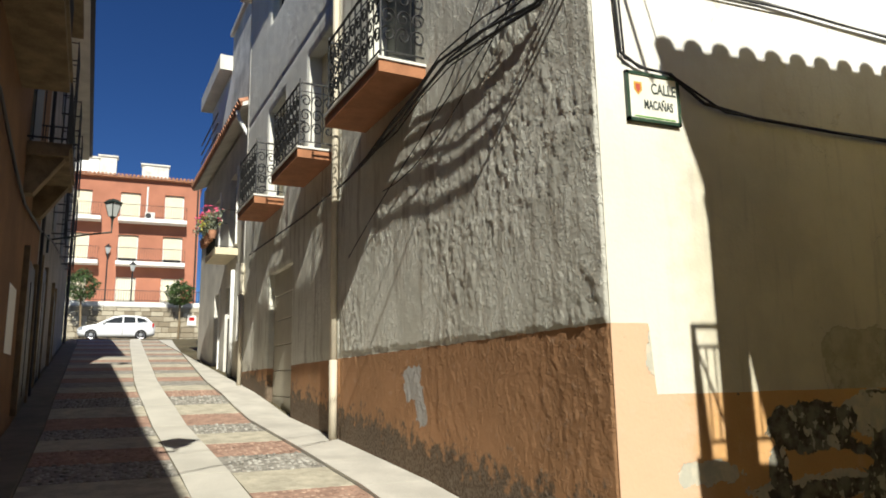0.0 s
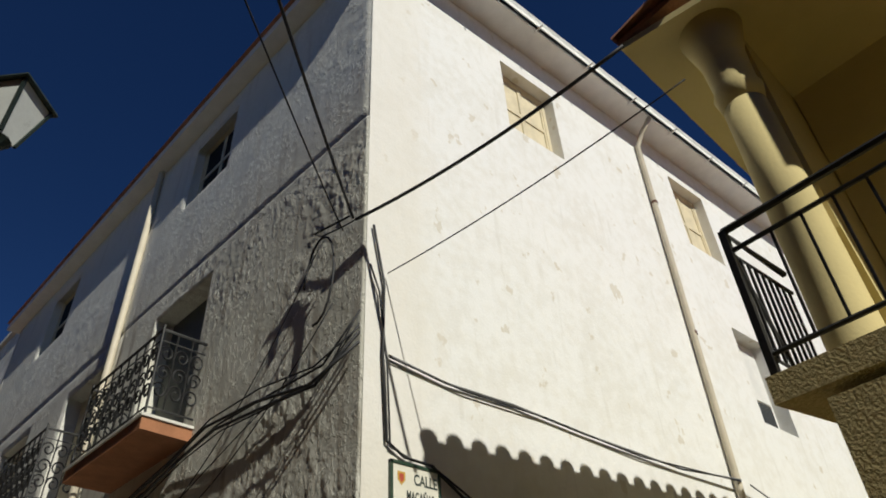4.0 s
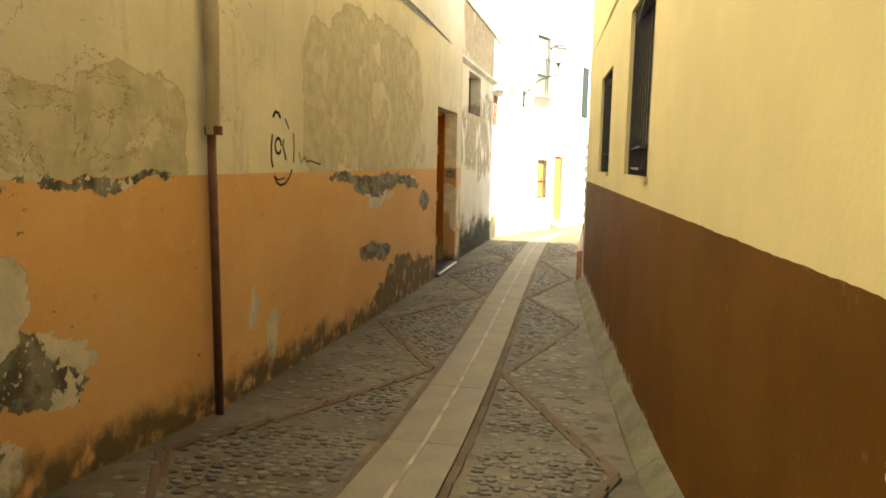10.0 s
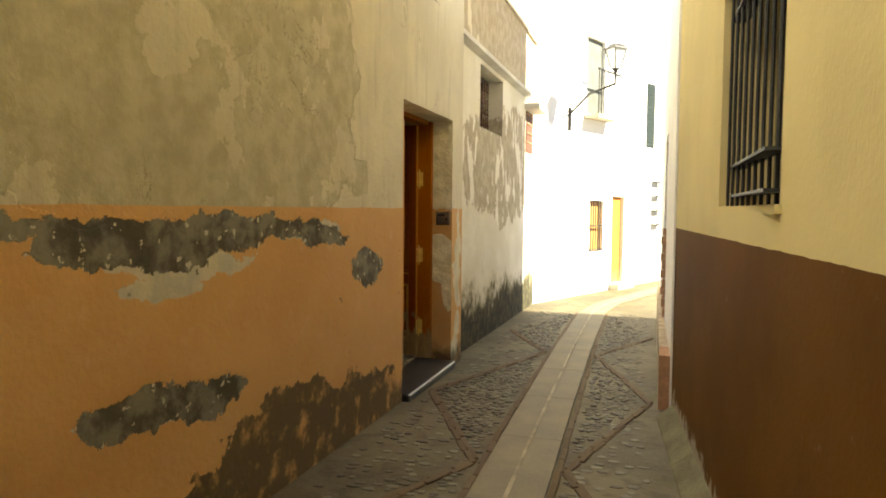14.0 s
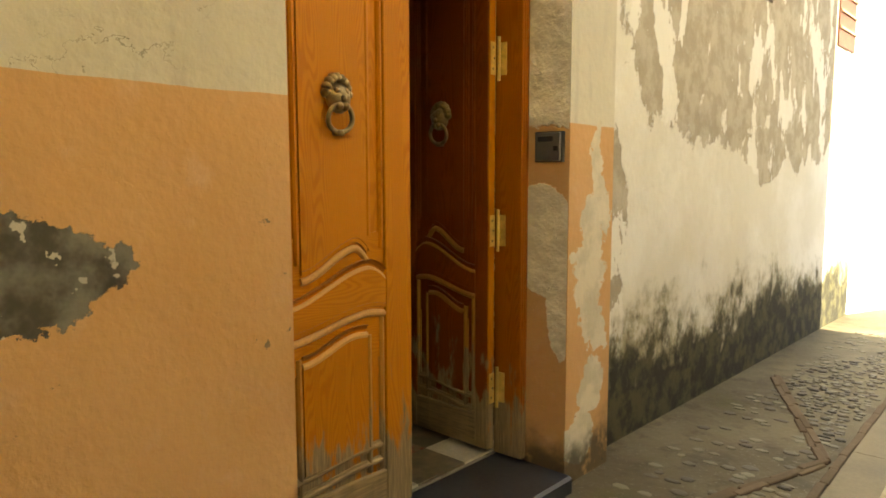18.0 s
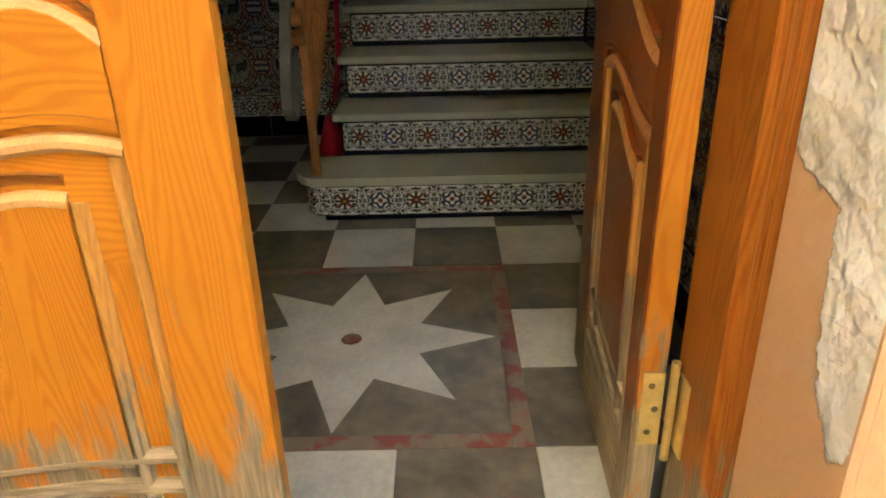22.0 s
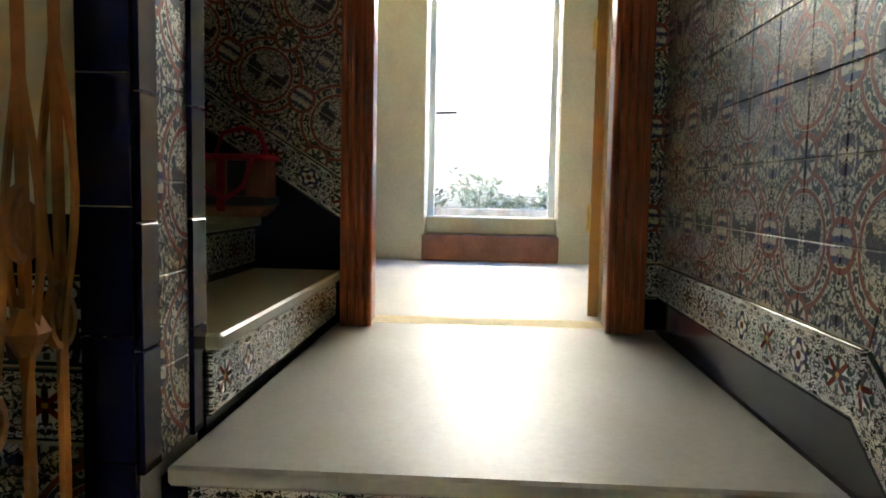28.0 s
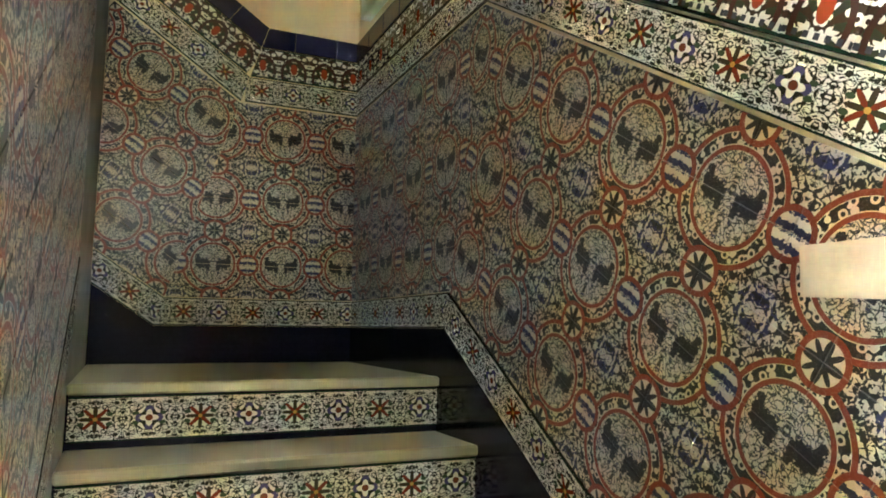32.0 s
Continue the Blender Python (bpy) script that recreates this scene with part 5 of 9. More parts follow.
for a, b in (((-h, -h), (h, -h + w)), ((-h, h - w), (h, h)), ((-h, -h + w), (-h + w, h - w)), ((h - w, -h + w), (h, h - w))):
    floor_piece("floor_border", [(SC.x + a[0], SC.y + a[1]), (SC.x + b[0], SC.y + a[1]), (SC.x + b[0], SC.y + b[1]), (SC.x + a[0], SC.y + b[1])], RED_MARBLE)
h -= w
ro, ri = 0.40, 0.205
tips = [(ro * (1.0 if j % 2 == 0 else 1.0) * math.cos(j * math.pi / 4), ro * math.sin(j * math.pi / 4)) for j in range(8)]
nicks = [(ri * math.cos((j + 0.5) * math.pi / 4), ri * math.sin((j + 0.5) * math.pi / 4)) for j in range(8)]
star = []
for j in range(8):
    star += [tips[j], nicks[j]]
bm = bmesh.new()
bm.faces.new([bm.verts.new((SC.x + p[0], SC.y + p[1], 0.0)) for p in star])
star_ob = new("star_inlay", mesh_of("star_inlay", bm, WHITE_MARBLE))
star_ob.parent = floor_hall
hub = [(0.03 * math.cos(t), 0.03 * math.sin(t)) for t in (2 * math.pi * j / 8 for j in range(8))]
floor_piece("star_hub", [(SC.x + p[0], SC.y + p[1]) for p in hub], RED_MARBLE, 0.003)
rim = [(h, 0), (h, h), (0, h), (-h, h), (-h, 0), (-h, -h), (0, -h), (h, -h)]
for j in range(8):
    j2 = (j + 1) % 8
    outline = [tips[j], rim[j], rim[j2], tips[j2], nicks[j]]
    bm = bmesh.new()
    bm.faces.new([bm.verts.new((SC.x + p[0], SC.y + p[1], 0.0)) for p in outline])
    ob = new("star_ground", mesh_of("star_ground", bm, GREY_MARBLE))
    ob.parent = floor_hall

# ---- street door and hall things ----
def make_pine(name, base, deep, worn, across=False, gloss=0.42):
    """Varnished pine, grain upright or across; worn: how much bare grey wood shows near the foot."""
    k = K(name, 0.38)
    k.p.inputs["Specular IOR Level"].default_value = 0.16
    p = k.pos()
    x, y, z = k.xyz(p)
    sway = k.noise(k.scaled(p, 0.35, 0.35, 1.6) if across else k.scaled(p, 2.0, 2.0, 0.22), 3.0, 2)
    rings = (z if across else x + y) + sway * 0.42 + k.chance() * 3.0
    grain = k.wave(rings, 30.0, 0.0).step(0.15, 1.0)
    fine = k.noise(k.scaled(p, 3.0, 3.0, 55) if across else k.scaled(p, 55, 55, 3.0), 3.0, 4)
    patch = k.noise(k.scaled(p, 2.6, 2.6, 0.8), 5.0, 7, 0.62)
    tone = k.noise(k.scaled(p, 1.5, 1.5, 0.4), 2.0, 3)
    col = k.mix((grain * 0.38 + fine * 0.35 + tone * 0.4 - 0.12).step(0.15, 1.0), base, deep)
    bare = (patch + (0.55 - z) * worn).step(0.60, 0.70)
    col = k.mix(bare * min(1.0, worn * 2), col, k.mix((fine * 0.7 + patch * 0.4 - 0.05).step(0.35, 0.65), (0.36, 0.26, 0.14), (0.21, 0.16, 0.09)))
    k.bump(fine * 0.5 + grain * 0.2 - bare * 0.4, 0.25, 0.002)
    return k.done(col, gloss + bare * 0.35)


PINE = make_pine("varnished_orange_pine", (0.52, 0.192, 0.011), (0.40, 0.122, 0.006), 0.62)
PINE_ACROSS = make_pine("varnished_orange_pine_rail", (0.52, 0.192, 0.011), (0.40, 0.122, 0.006), 0.62, True)
PINE_EDGE = make_pine("worn_pale_moulding", (0.60, 0.33, 0.11), (0.48, 0.26, 0.095), 0.35)
PINE_DARK = make_pine("darker_pine_in_the_hollows", (0.36, 0.13, 0.018), (0.26, 0.085, 0.010), 0.3, True)
WORN_WOOD = make_pine("weathered_bare_pine", (0.50, 0.24, 0.05), (0.38, 0.17, 0.03), 1.3)
WORN_ACROSS = make_pine("weathered_bare_pine_rail", (0.50, 0.24, 0.05), (0.38, 0.17, 0.03), 1.3, True)
FRAME_PINE = make_pine("red_brown_varnished_frame", (0.38, 0.118, 0.009), (0.27, 0.070, 0.005), 0.62)
# Darker red copies of the pine put the hall's dimness into the colour.
RED_PINE = make_pine("red_pine_darkened_for_hall", (0.235, 0.056, 0.006), (0.15, 0.032, 0.004), 0.62)
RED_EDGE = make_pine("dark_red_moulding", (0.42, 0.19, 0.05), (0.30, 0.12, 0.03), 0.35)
MAHOGANY = plain("red_varnished_frame", (0.31, 0.062, 0.012), 0.32, vary=0.16, scale=5, bump=0.004)
BRASS = plain("polished_brass_hinge", (0.72, 0.52, 0.16), 0.35, 0.55, vary=0.2, scale=20)
OLD_BRASS = plain("tarnished_brass", (0.26, 0.19, 0.09), 0.5, 0.8, vary=0.4, scale=25)
BLACK_STONE = plain("dark_stone_sill", (0.03, 0.03, 0.032), 0.35, vary=0.5, scale=6, bump=0.2)
STEEL = plain("brushed_steel", (0.35, 0.34, 0.33), 0.4, 0.9)
DARK_PLASTIC = plain("dark_plastic", (0.05, 0.05, 0.05), 0.4)


def wavy(u0, u1, z, rise, droop=0.0, n=18):
    """The S shaped edge of the door panels: it rises to the right and droops at its end."""
    out = []
    for i in range(n + 1):
        f = i / n
        q, d = min(1.0, f / 0.84), max(0.0, (f - 0.80) / 0.20)
        out.append((u0 + (u1 - u0) * f, z + rise * q * q * (3 - 2 * q) - droop * d * d))
    return out


def ogee(pts, y, w, hgt, shape=((-0.5, 0.0), (-0.42, 0.55), (-0.15, 1.0), (0.12, 0.92), (0.25, 0.5), (0.5, 0.35), (0.5, 0.0))):
    """A shaped moulding strip along points (x, z), standing out of the plane y."""
    bm, rings, n = bmesh.new(), [], len(shape)
    for i, (x, z) in enumerate(pts):
        (xa, za), (xb, zb) = pts[max(i - 1, 0)], pts[min(i + 1, len(pts) - 1)]
        d = math.hypot(xb - xa, zb - za)
        nx, nz = -(zb - za) / d, (xb - xa) / d
        rings.append([bm.verts.new((x + nx * w * a, y + hgt * b, z + nz * w * a)) for a, b in shape])
    for p, q in zip(rings, rings[1:]):
        for k in range(n):
            bm.faces.new((p[k], p[(k + 1) % n], q[(k + 1) % n], q[k]))
    bm.faces.new(rings[0])
    bm.faces.new(rings[-1][::-1])
    bmesh.ops.recalc_face_normals(bm, faces=bm.faces)
    return bm


def door_leaf(name, m, label, width, height, flip, pine, rail, edge, cove, worn):
    """A panelled leaf in its own axes: x across from the hinge, y out to the street, z up; m lays it in the world."""
    leaf = new(name)
    leaf.empty_display_size = 0.1
    leaf.matrix_world = m
    ORIGIN[leaf] = Vector((0, 0, 0))
    tagged(leaf, label, "door")
    t = 0.045

    def put(nm, bm, mat, lb="", parent=leaf, smooth=False):
        return part(nm, bm, mat, parent, lb, smooth)

    def fx(u):
        return width - u if flip else u

    def slab(nm, pts, y0, y1, mat, lb=""):
        return put(nm, prism(bmesh.new(), [(fx(u), y0, z) for u, z in pts], (0, y1 - y0, 0)), mat, lb)

    u0, u1 = 0.075, width - 0.135
    a0, a1 = u0 + 0.075, u1 - 0.088
    put("core", boxed((0.01, 0.010, 0.02), (width - 0.01, t - 0.016, height - 0.02)), pine)
    for ua, ub in ((0.0, u0), (u1, width)):
        x0, x1 = sorted((fx(ua), fx(ub)))
        put("stile", boxed((x0, 0, 0), (x1, t, height), bevel=0.004), pine)
    put("rail", boxed((min(fx(u0), fx(u1)), 0, 0), (max(fx(u0), fx(u1)), t, 0.16), bevel=0.004), WORN_ACROSS)
    put("rail", boxed((min(fx(u0), fx(u1)), 0, height - 0.11), (max(fx(u0), fx(u1)), t, height), bevel=0.004), rail)
    low, high = wavy(u0, u1, 0.732, 0.062, 0.012), wavy(u0, u1, 0.818, 0.112, 0.045)
    slab("middle_rail", low + high[::-1], 0.0, t, rail)
    # flat margin round the raised field, in long pieces, and the raised fields
    mid_in, low_in = wavy(a0, a1, 0.915, 0.095, 0.045), wavy(a0, a1, 0.652, 0.066, 0.004)
    slab("margin", high + [(u1, 1.06), (u0, 1.06)], t - 0.017, t - 0.011, rail)
    slab("margin", [(u0, 0.60), (u1, 0.60)] + low[::-1], t - 0.017, t - 0.011, rail)
    slab("upper_panel", [(u, z + 0.022) for u, z in mid_in] + [(a1, height - 0.19), (a0, height - 0.19)], t - 0.016, t - 0.001, pine)
    slab("lower_panel", [(a0, 0.25), (a1, 0.25)] + [(u, z - 0.022) for u, z in low_in][::-1], t - 0.016, t - 0.002, pine)
    # each wavy moulding is a dark cove over a pale worn bead
    hollow = ((-0.5, 0.0), (-0.5, 0.25), (-0.1, 0.35), (0.25, 0.62), (0.5, 1.0), (0.5, 0.0))
    bead = ((-0.5, 0.0), (-0.5, 0.55), (-0.25, 0.95), (0.1, 1.0), (0.4, 0.7), (0.5, 0.3), (0.5, 0.0))
    for curve, up in ((high, 0.012), (mid_in, 0.012), (low, -0.012), (low_in, -0.012)):
        pts = [(fx(u), z + up) for u, z in curve]
        if flip:
            pts = pts[::-1]
        wide = 0.026
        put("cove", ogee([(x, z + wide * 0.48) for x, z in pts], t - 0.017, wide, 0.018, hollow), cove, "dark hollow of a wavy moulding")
        put("bead", ogee([(x, z - wide * 0.48) for x, z in pts], t - 0.017, wide, 0.017, bead), edge, "pale worn wavy bead")
    # straight mouldings at the sides and foot of the panels
    for ua, flat in ((u0 + 0.013, 0.0), (a0 - 0.012, 0.0), (a1 + 0.012, -0.04), (u1 - 0.013, 0.0)):
        rise = 0.12 if ua > width / 2 else 0.04
        put("moulding", ogee([(fx(ua), 0.88 + rise + (0.05 if a0 - 0.02 < ua < a1 + 0.02 else 0.0)), (fx(ua), height - 0.12)], t - 0.016, 0.026, 0.015), pine)
        put("moulding", ogee([(fx(ua), 0.17), (fx(ua), 0.70 + rise * 0.4 - (0.06 if a0 - 0.02 < ua < a1 + 0.02 else 0.0))], t - 0.016, 0.026, 0.015), worn, "bare grey weathered moulding")
    for zz in (0.175, 0.235):
        pts = [(fx(u), z) for u, z in wavy(u0 + 0.02, u1 - 0.02, zz, 0.03)]
        put("moulding", ogee(pts[::-1] if flip else pts, t - 0.016, 0.030, 0.016), WORN_ACROSS)
    # knocker: a lion's head holding a ring
    kx, kz = fx(width * 0.47 if not flip else 0.305), 1.50
    back = Matrix.Rotation(-math.pi / 2, 3, "X")
    knock = put("knocker", lathe(bmesh.new(), (kx, t, kz + 0.02), [(0.001, 0.0), (0.048, 0.004), (0.052, 0.014), (0.040, 0.030), (0.022, 0.040), (0.004, 0.042)], 14, back),
                OLD_BRASS, "tarnished brass lion knocker", smooth=True)
    for j in range(9):
        a = math.pi * (j / 8) + 0.0
        put("mane_lock", lathe(bmesh.new(), (kx + 0.046 * math.cos(a), t, kz + 0.035 + 0.052 * math.sin(a)), [(0.018, 0), (0.017, 0.014), (0.008, 0.026)], 7, back), OLD_BRASS, "", knock, True)
    for sx in (-1, 1):
        put("brow", lathe(bmesh.new(), (kx + sx * 0.020, t + 0.026, kz + 0.040), [(0.014, 0), (0.011, 0.010), (0.003, 0.014)], 8, back), OLD_BRASS, "", knock, True)
        put("jowl", lathe(bmesh.new(), (kx + sx * 0.013, t + 0.030, kz - 0.008), [(0.016, 0), (0.014, 0.012), (0.005, 0.018)], 8, back), OLD_BRASS, "", knock, True)
    put("nose", lathe(bmesh.new(), (kx, t + 0.034, kz + 0.016), [(0.013, 0), (0.010, 0.014), (0.003, 0.018)], 8, back), OLD_BRASS, "", knock, True)
    ring = [(kx + (0.046 + 0.012 * (1 - math.cos(a)) / 2) * math.sin(a), t + 0.030 - 0.012 * (1 - math.cos(a)) / 2, kz - 0.045 - 0.048 * math.cos(math.pi - a)) for a in (2 * math.pi * j / 20 for j in range(21))]
    bm = bmesh.new()
    tube(bm, ring, 0.0085, 7, cap=False)
    put("ring", bm, OLD_BRASS, "", knock, True)
    put("striker", lathe(bmesh.new(), (kx, t + 0.012, kz - 0.094), [(0.018, -0.010), (0.022, 0.0), (0.018, 0.010)], 9), OLD_BRASS, "", knock, True)
    return leaf


DOOR_H = 2.30
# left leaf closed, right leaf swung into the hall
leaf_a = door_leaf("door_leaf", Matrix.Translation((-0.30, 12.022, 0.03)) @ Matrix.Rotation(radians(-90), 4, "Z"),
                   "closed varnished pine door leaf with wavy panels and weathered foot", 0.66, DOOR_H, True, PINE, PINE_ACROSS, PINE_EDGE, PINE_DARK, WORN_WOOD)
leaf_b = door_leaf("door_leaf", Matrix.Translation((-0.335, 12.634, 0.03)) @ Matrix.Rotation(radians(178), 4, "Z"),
                   "open red varnished pine door leaf, coloured darker for the dim hall", 0.60, DOOR_H, False, RED_PINE, RED_PINE, RED_EDGE, RED_PINE, WORN_WOOD)
frame_ob = thing("door_frame", (-0.3, 12.0, 0), "varnished pine street door frame", "door frame")
part("jamb", boxed((-0.35, 12.656, 0.0), (-0.20, 12.732, 2.37), bevel=0.004), FRAME_PINE, frame_ob)
for dy in (0.014, 0.030):
    part("bead", tubed([(-0.199, 12.656 + dy, 0.0), (-0.199, 12.656 + dy, 2.36)], 0.005, 6), FRAME_PINE, frame_ob)
# The edge keeps the lighter PINE, for the street light on it.
part("edge_strip", boxed((-0.006, 0.002, 0.0), (-0.0005, 0.043, DOOR_H), bevel=0.0015), PINE, leaf_b, "varnished leaf edge in the lighter pine, for street light")
part("jamb", boxed((-0.35, 11.285, 0.0), (-0.235, 11.358, 2.37), bevel=0.004), FRAME_PINE, frame_ob)
part("head", boxed((-0.35, 11.36, 2.335), (-0.235, 12.664, 2.38), bevel=0.004), FRAME_PINE, frame_ob)
for z in (0.32, 1.044, 1.80):
    hinge = part("hinge", boxed((-0.3285, 12.596, z - 0.07), (-0.3255, 12.630, z + 0.07)), BRASS, frame_ob, "bright brass butt hinge")
    part("knuckle", tubed([(-0.318, 12.641, z - 0.095), (-0.318, 12.641, z + 0.095)], 0.0075, 8), BRASS, hinge)
    part("jamb_plate", boxed((-0.325, 12.652, z - 0.07), (-0.285, 12.6555, z + 0.07)), BRASS, hinge)
    for dz in (-0.045, 0.0, 0.045):
        part("screw", lathe(bmesh.new(), (-0.326, 12.610 + 0.008 * (dz == 0), z + dz), [(0.006, 0), (0.005, 0.002)], 8, Matrix.Rotation(math.pi / 2, 3, "Y")), OLD_BRASS, hinge)
sill = solid("door_sill", boxed((-0.36, 11.30, -0.30), (0.06, 12.70, -0.012), bevel=0.012), BLACK_STONE, "worn dark stone door sill", "door sill", kind="structure")
intercom = thing("intercom", (-0.085, 12.655, 1.36), "small dark steel door intercom on the reveal", "intercom")
part("plate", boxed((-0.155, 12.690, 1.352), (-0.028, 12.705, 1.473), bevel=0.004), STEEL, intercom)
part("rim", boxed((-0.16, 12.697, 1.347), (-0.022, 12.722, 1.478)), DARK_PLASTIC, intercom)
part("grille", boxed((-0.14, 12.686, 1.435), (-0.065, 12.691, 1.457)), DARK_PLASTIC, intercom)
part("button", boxed((-0.06, 12.685, 1.395), (-0.04, 12.691, 1.415)), DARK_PLASTIC, intercom)

# railing of the lower stair
ORANGE_IRON = plain("orange_ochre_painted_iron", (0.42, 0.155, 0.03), 0.5, 0.1, vary=0.25, scale=12, bump=0.2)
GREY_IRON = plain("grey_green_worn_iron", (0.16, 0.155, 0.12), 0.5, 0.3, vary=0.3, scale=12)
railing = thing("stair_railing", (-2.4, 11.80, 0.18), "orange painted wrought iron stair railing", "railing")
RY = 11.80


def rail_z(x):
    return 1.228 + (-1.953 - x) * 0.68


part("handrail", boxed((0.02, -0.022, -0.012), (1.42, 0.022, 0.012), Matrix.Translation((-1.93, RY, rail_z(-1.93) + 0.01)) @ Matrix.Rotation(math.pi, 4, "Z") @ Matrix.Rotation(-math.atan(0.68), 4, "Y"), 0.004), ORANGE_IRON, railing)
part("rail_core", boxed((-0.0, -0.007, -0.03), (1.37, 0.007, -0.012), Matrix.Translation((-1.96, RY, 1.228)) @ Matrix.Rotation(math.pi, 4, "Z") @ Matrix.Rotation(-math.atan(0.68), 4, "Y")), ORANGE_IRON, railing)
part("bottom_bar", tubed([(-1.97, RY, 0.34), (-2.5, RY, 0.70), (-3.07, RY, 1.09)], 0.010, 6), ORANGE_IRON, railing)
part("newel", boxed((-1.975, RY - 0.016, 0.18), (-1.951, RY + 0.016, 1.22), bevel=0.003), ORANGE_IRON, railing)
for i in range(15):
    x = -2.03 - i * 0.072
    z0, z1 = 0.36 + (-1.95 - x) * 0.68, rail_z(x)
    bar = part("baluster", tubed([(x, RY, z0), (x, RY, z1)], 0.0085, 6), ORANGE_IRON, railing)
    for side in (-1, 1):
        bow = [(x + 0.004 * side, RY + side * 0.026 * math.sin(math.pi * j / 10) ** 2, z0 + (z1 - z0) * (0.2 + 0.06 * j)) for j in range(11)]
        part("bowed_wire", tubed(bow, 0.0058, 5), ORANGE_IRON, bar)
    if i % 2:
        part("knot", lathe(bmesh.new(), (x, RY, z0 + (z1 - z0) * (0.35 if i % 4 == 1 else 0.72)), [(0.012, -0.03), (0.028, 0.0), (0.012, 0.03)], 6), ORANGE_IRON, bar)
    c = [(x + 0.034 * math.sin(a) * (1 - a / 14), RY, z0 + (0.5 if i % 2 else 0.3) * (z1 - z0) + 0.05 * math.cos(a) * (1 - a / 14)) for a in (j * 0.5 for j in range(18))]
    part("scroll", tubed(c, 0.0075, 5), ORANGE_IRON, bar)


def flat_bar(bm, pts, y0, y1, t):
    """A flat iron strap bent along points (x, z), from y0 to y1 wide."""
    rings = []
    for i, (x, z) in enumerate(pts):
        (xa, za), (xb, zb) = pts[max(i - 1, 0)], pts[min(i + 1, len(pts) - 1)]
        d = math.hypot(xb - xa, zb - za) or 1.0
        nx, nz = -(zb - za) / d * t / 2, (xb - xa) / d * t / 2
        rings.append([bm.verts.new(q) for q in ((x + nx, y0, z + nz), (x + nx, y1, z + nz), (x - nx, y1, z - nz), (x - nx, y0, z - nz))])
    for a, b in zip(rings, rings[1:]):
        for k in range(4):
            bm.faces.new((a[k], a[(k + 1) % 4], b[(k + 1) % 4], b[k]))
    bm.faces.new(rings[0][::-1])
    bm.faces.new(rings[-1])
    bmesh.ops.recalc_face_normals(bm, faces=bm.faces)
    return bm


def roll(x, z, r, turns, lead):
    """A strap rolled into a volute round (x, z), after its lead-in points."""
    return lead + [(x + r * math.cos(a) * (1 - a / (turns * 7.5)), z + r * math.sin(a) * (1 - a / (turns * 7.5))) for a in (0.35 * j for j in range(int(turns * 18)))]


for x, z, r, wide in ((-1.915, 1.12, 0.050, 0.045), (-1.905, 0.76, 0.034, 0.032), (-1.91, 0.69, 0.034, 0.032)):
    part("volute", flat_bar(bmesh.new(), roll(x, z, r, 1.4, [(-1.962, z + r * 0.6)]), RY - wide, RY + 0.012, 0.009), ORANGE_IRON, railing, "rolled iron volute")
# the bowed strap before the newel, ending in a scroll
bow = [(-1.955, 1.13), (-1.95, 1.03), (-1.925, 0.92), (-1.87, 0.80), (-1.80, 0.68), (-1.752, 0.58), (-1.74, 0.51), (-1.765, 0.455), (-1.82, 0.44), (-1.885, 0.475), (-1.925, 0.55), (-1.915, 0.63), (-1.875, 0.66), (-1.835, 0.63), (-1.845, 0.58)]
smooth_bow = []
for i in range(len(bow) - 1):
    for f in (0.0, 0.33, 0.67):
        q = [bow[min(max(i + d, 0), len(bow) - 1)] for d in (-1, 0, 1, 2)]
        smooth_bow.append(tuple(0.5 * (2 * q[1][k] + (q[2][k] - q[0][k]) * f + (2 * q[0][k] - 5 * q[1][k] + 4 * q[2][k] - q[3][k]) * f * f + (3 * q[1][k] - q[0][k] - 3 * q[2][k] + q[3][k]) * f ** 3) for k in (0, 1)))
part("strap", flat_bar(bmesh.new(), smooth_bow, RY - 0.050, RY - 0.014, 0.011), GREY_IRON, railing, "bowed grey green iron strap")

# things on the hall floor and stairs
BLUE_PLASTIC = plain("sky_blue_plastic", (0.05, 0.28, 0.50), 0.35, vary=0.1)
WHITE_PLASTIC = plain("cream_white_plastic", (0.66, 0.58, 0.42), 0.4, vary=0.1)
RED_PLASTIC = plain("red_plastic", (0.45, 0.03, 0.05), 0.4)
YELLOW_PLASTIC = plain("yellow_plastic", (0.60, 0.40, 0.02), 0.4)
GREEN_PLASTIC = plain("dark_green_plastic", (0.03, 0.10, 0.06), 0.4)
KRAFT = plain("brown_paper_label", (0.42, 0.24, 0.08), 0.7)
pan = thing("dustpan", (-1.40, 10.86, 0), "blue plastic dustpan with an upright black handle", "dustpan")
bm = bmesh.new()
prism(bm, [(-1.54, 10.69, 0.004), (-1.30, 10.79, 0.004), (-1.316, 10.985, 0.004), (-1.43, 11.06, 0.004), (-1.50, 11.05, 0.004), (-1.585, 10.76, 0.004)], (0, 0, 0.008))
pan_tray = part("tray", bm, BLUE_PLASTIC, pan)
part("back", prism(bmesh.new(), [(-1.54, 10.69, 0.01), (-1.585, 10.76, 0.01), (-1.582, 10.76, 0.055), (-1.538, 10.695, 0.055)], (0.010, 0.004, 0)), BLUE_PLASTIC, pan_tray)
part("side", prism(bmesh.new(), [(-1.54, 10.69, 0.01), (-1.30, 10.79, 0.01), (-1.31, 10.79, 0.02), (-1.538, 10.695, 0.055)], (-0.003, 0.008, 0)), BLUE_PLASTIC, pan_tray)
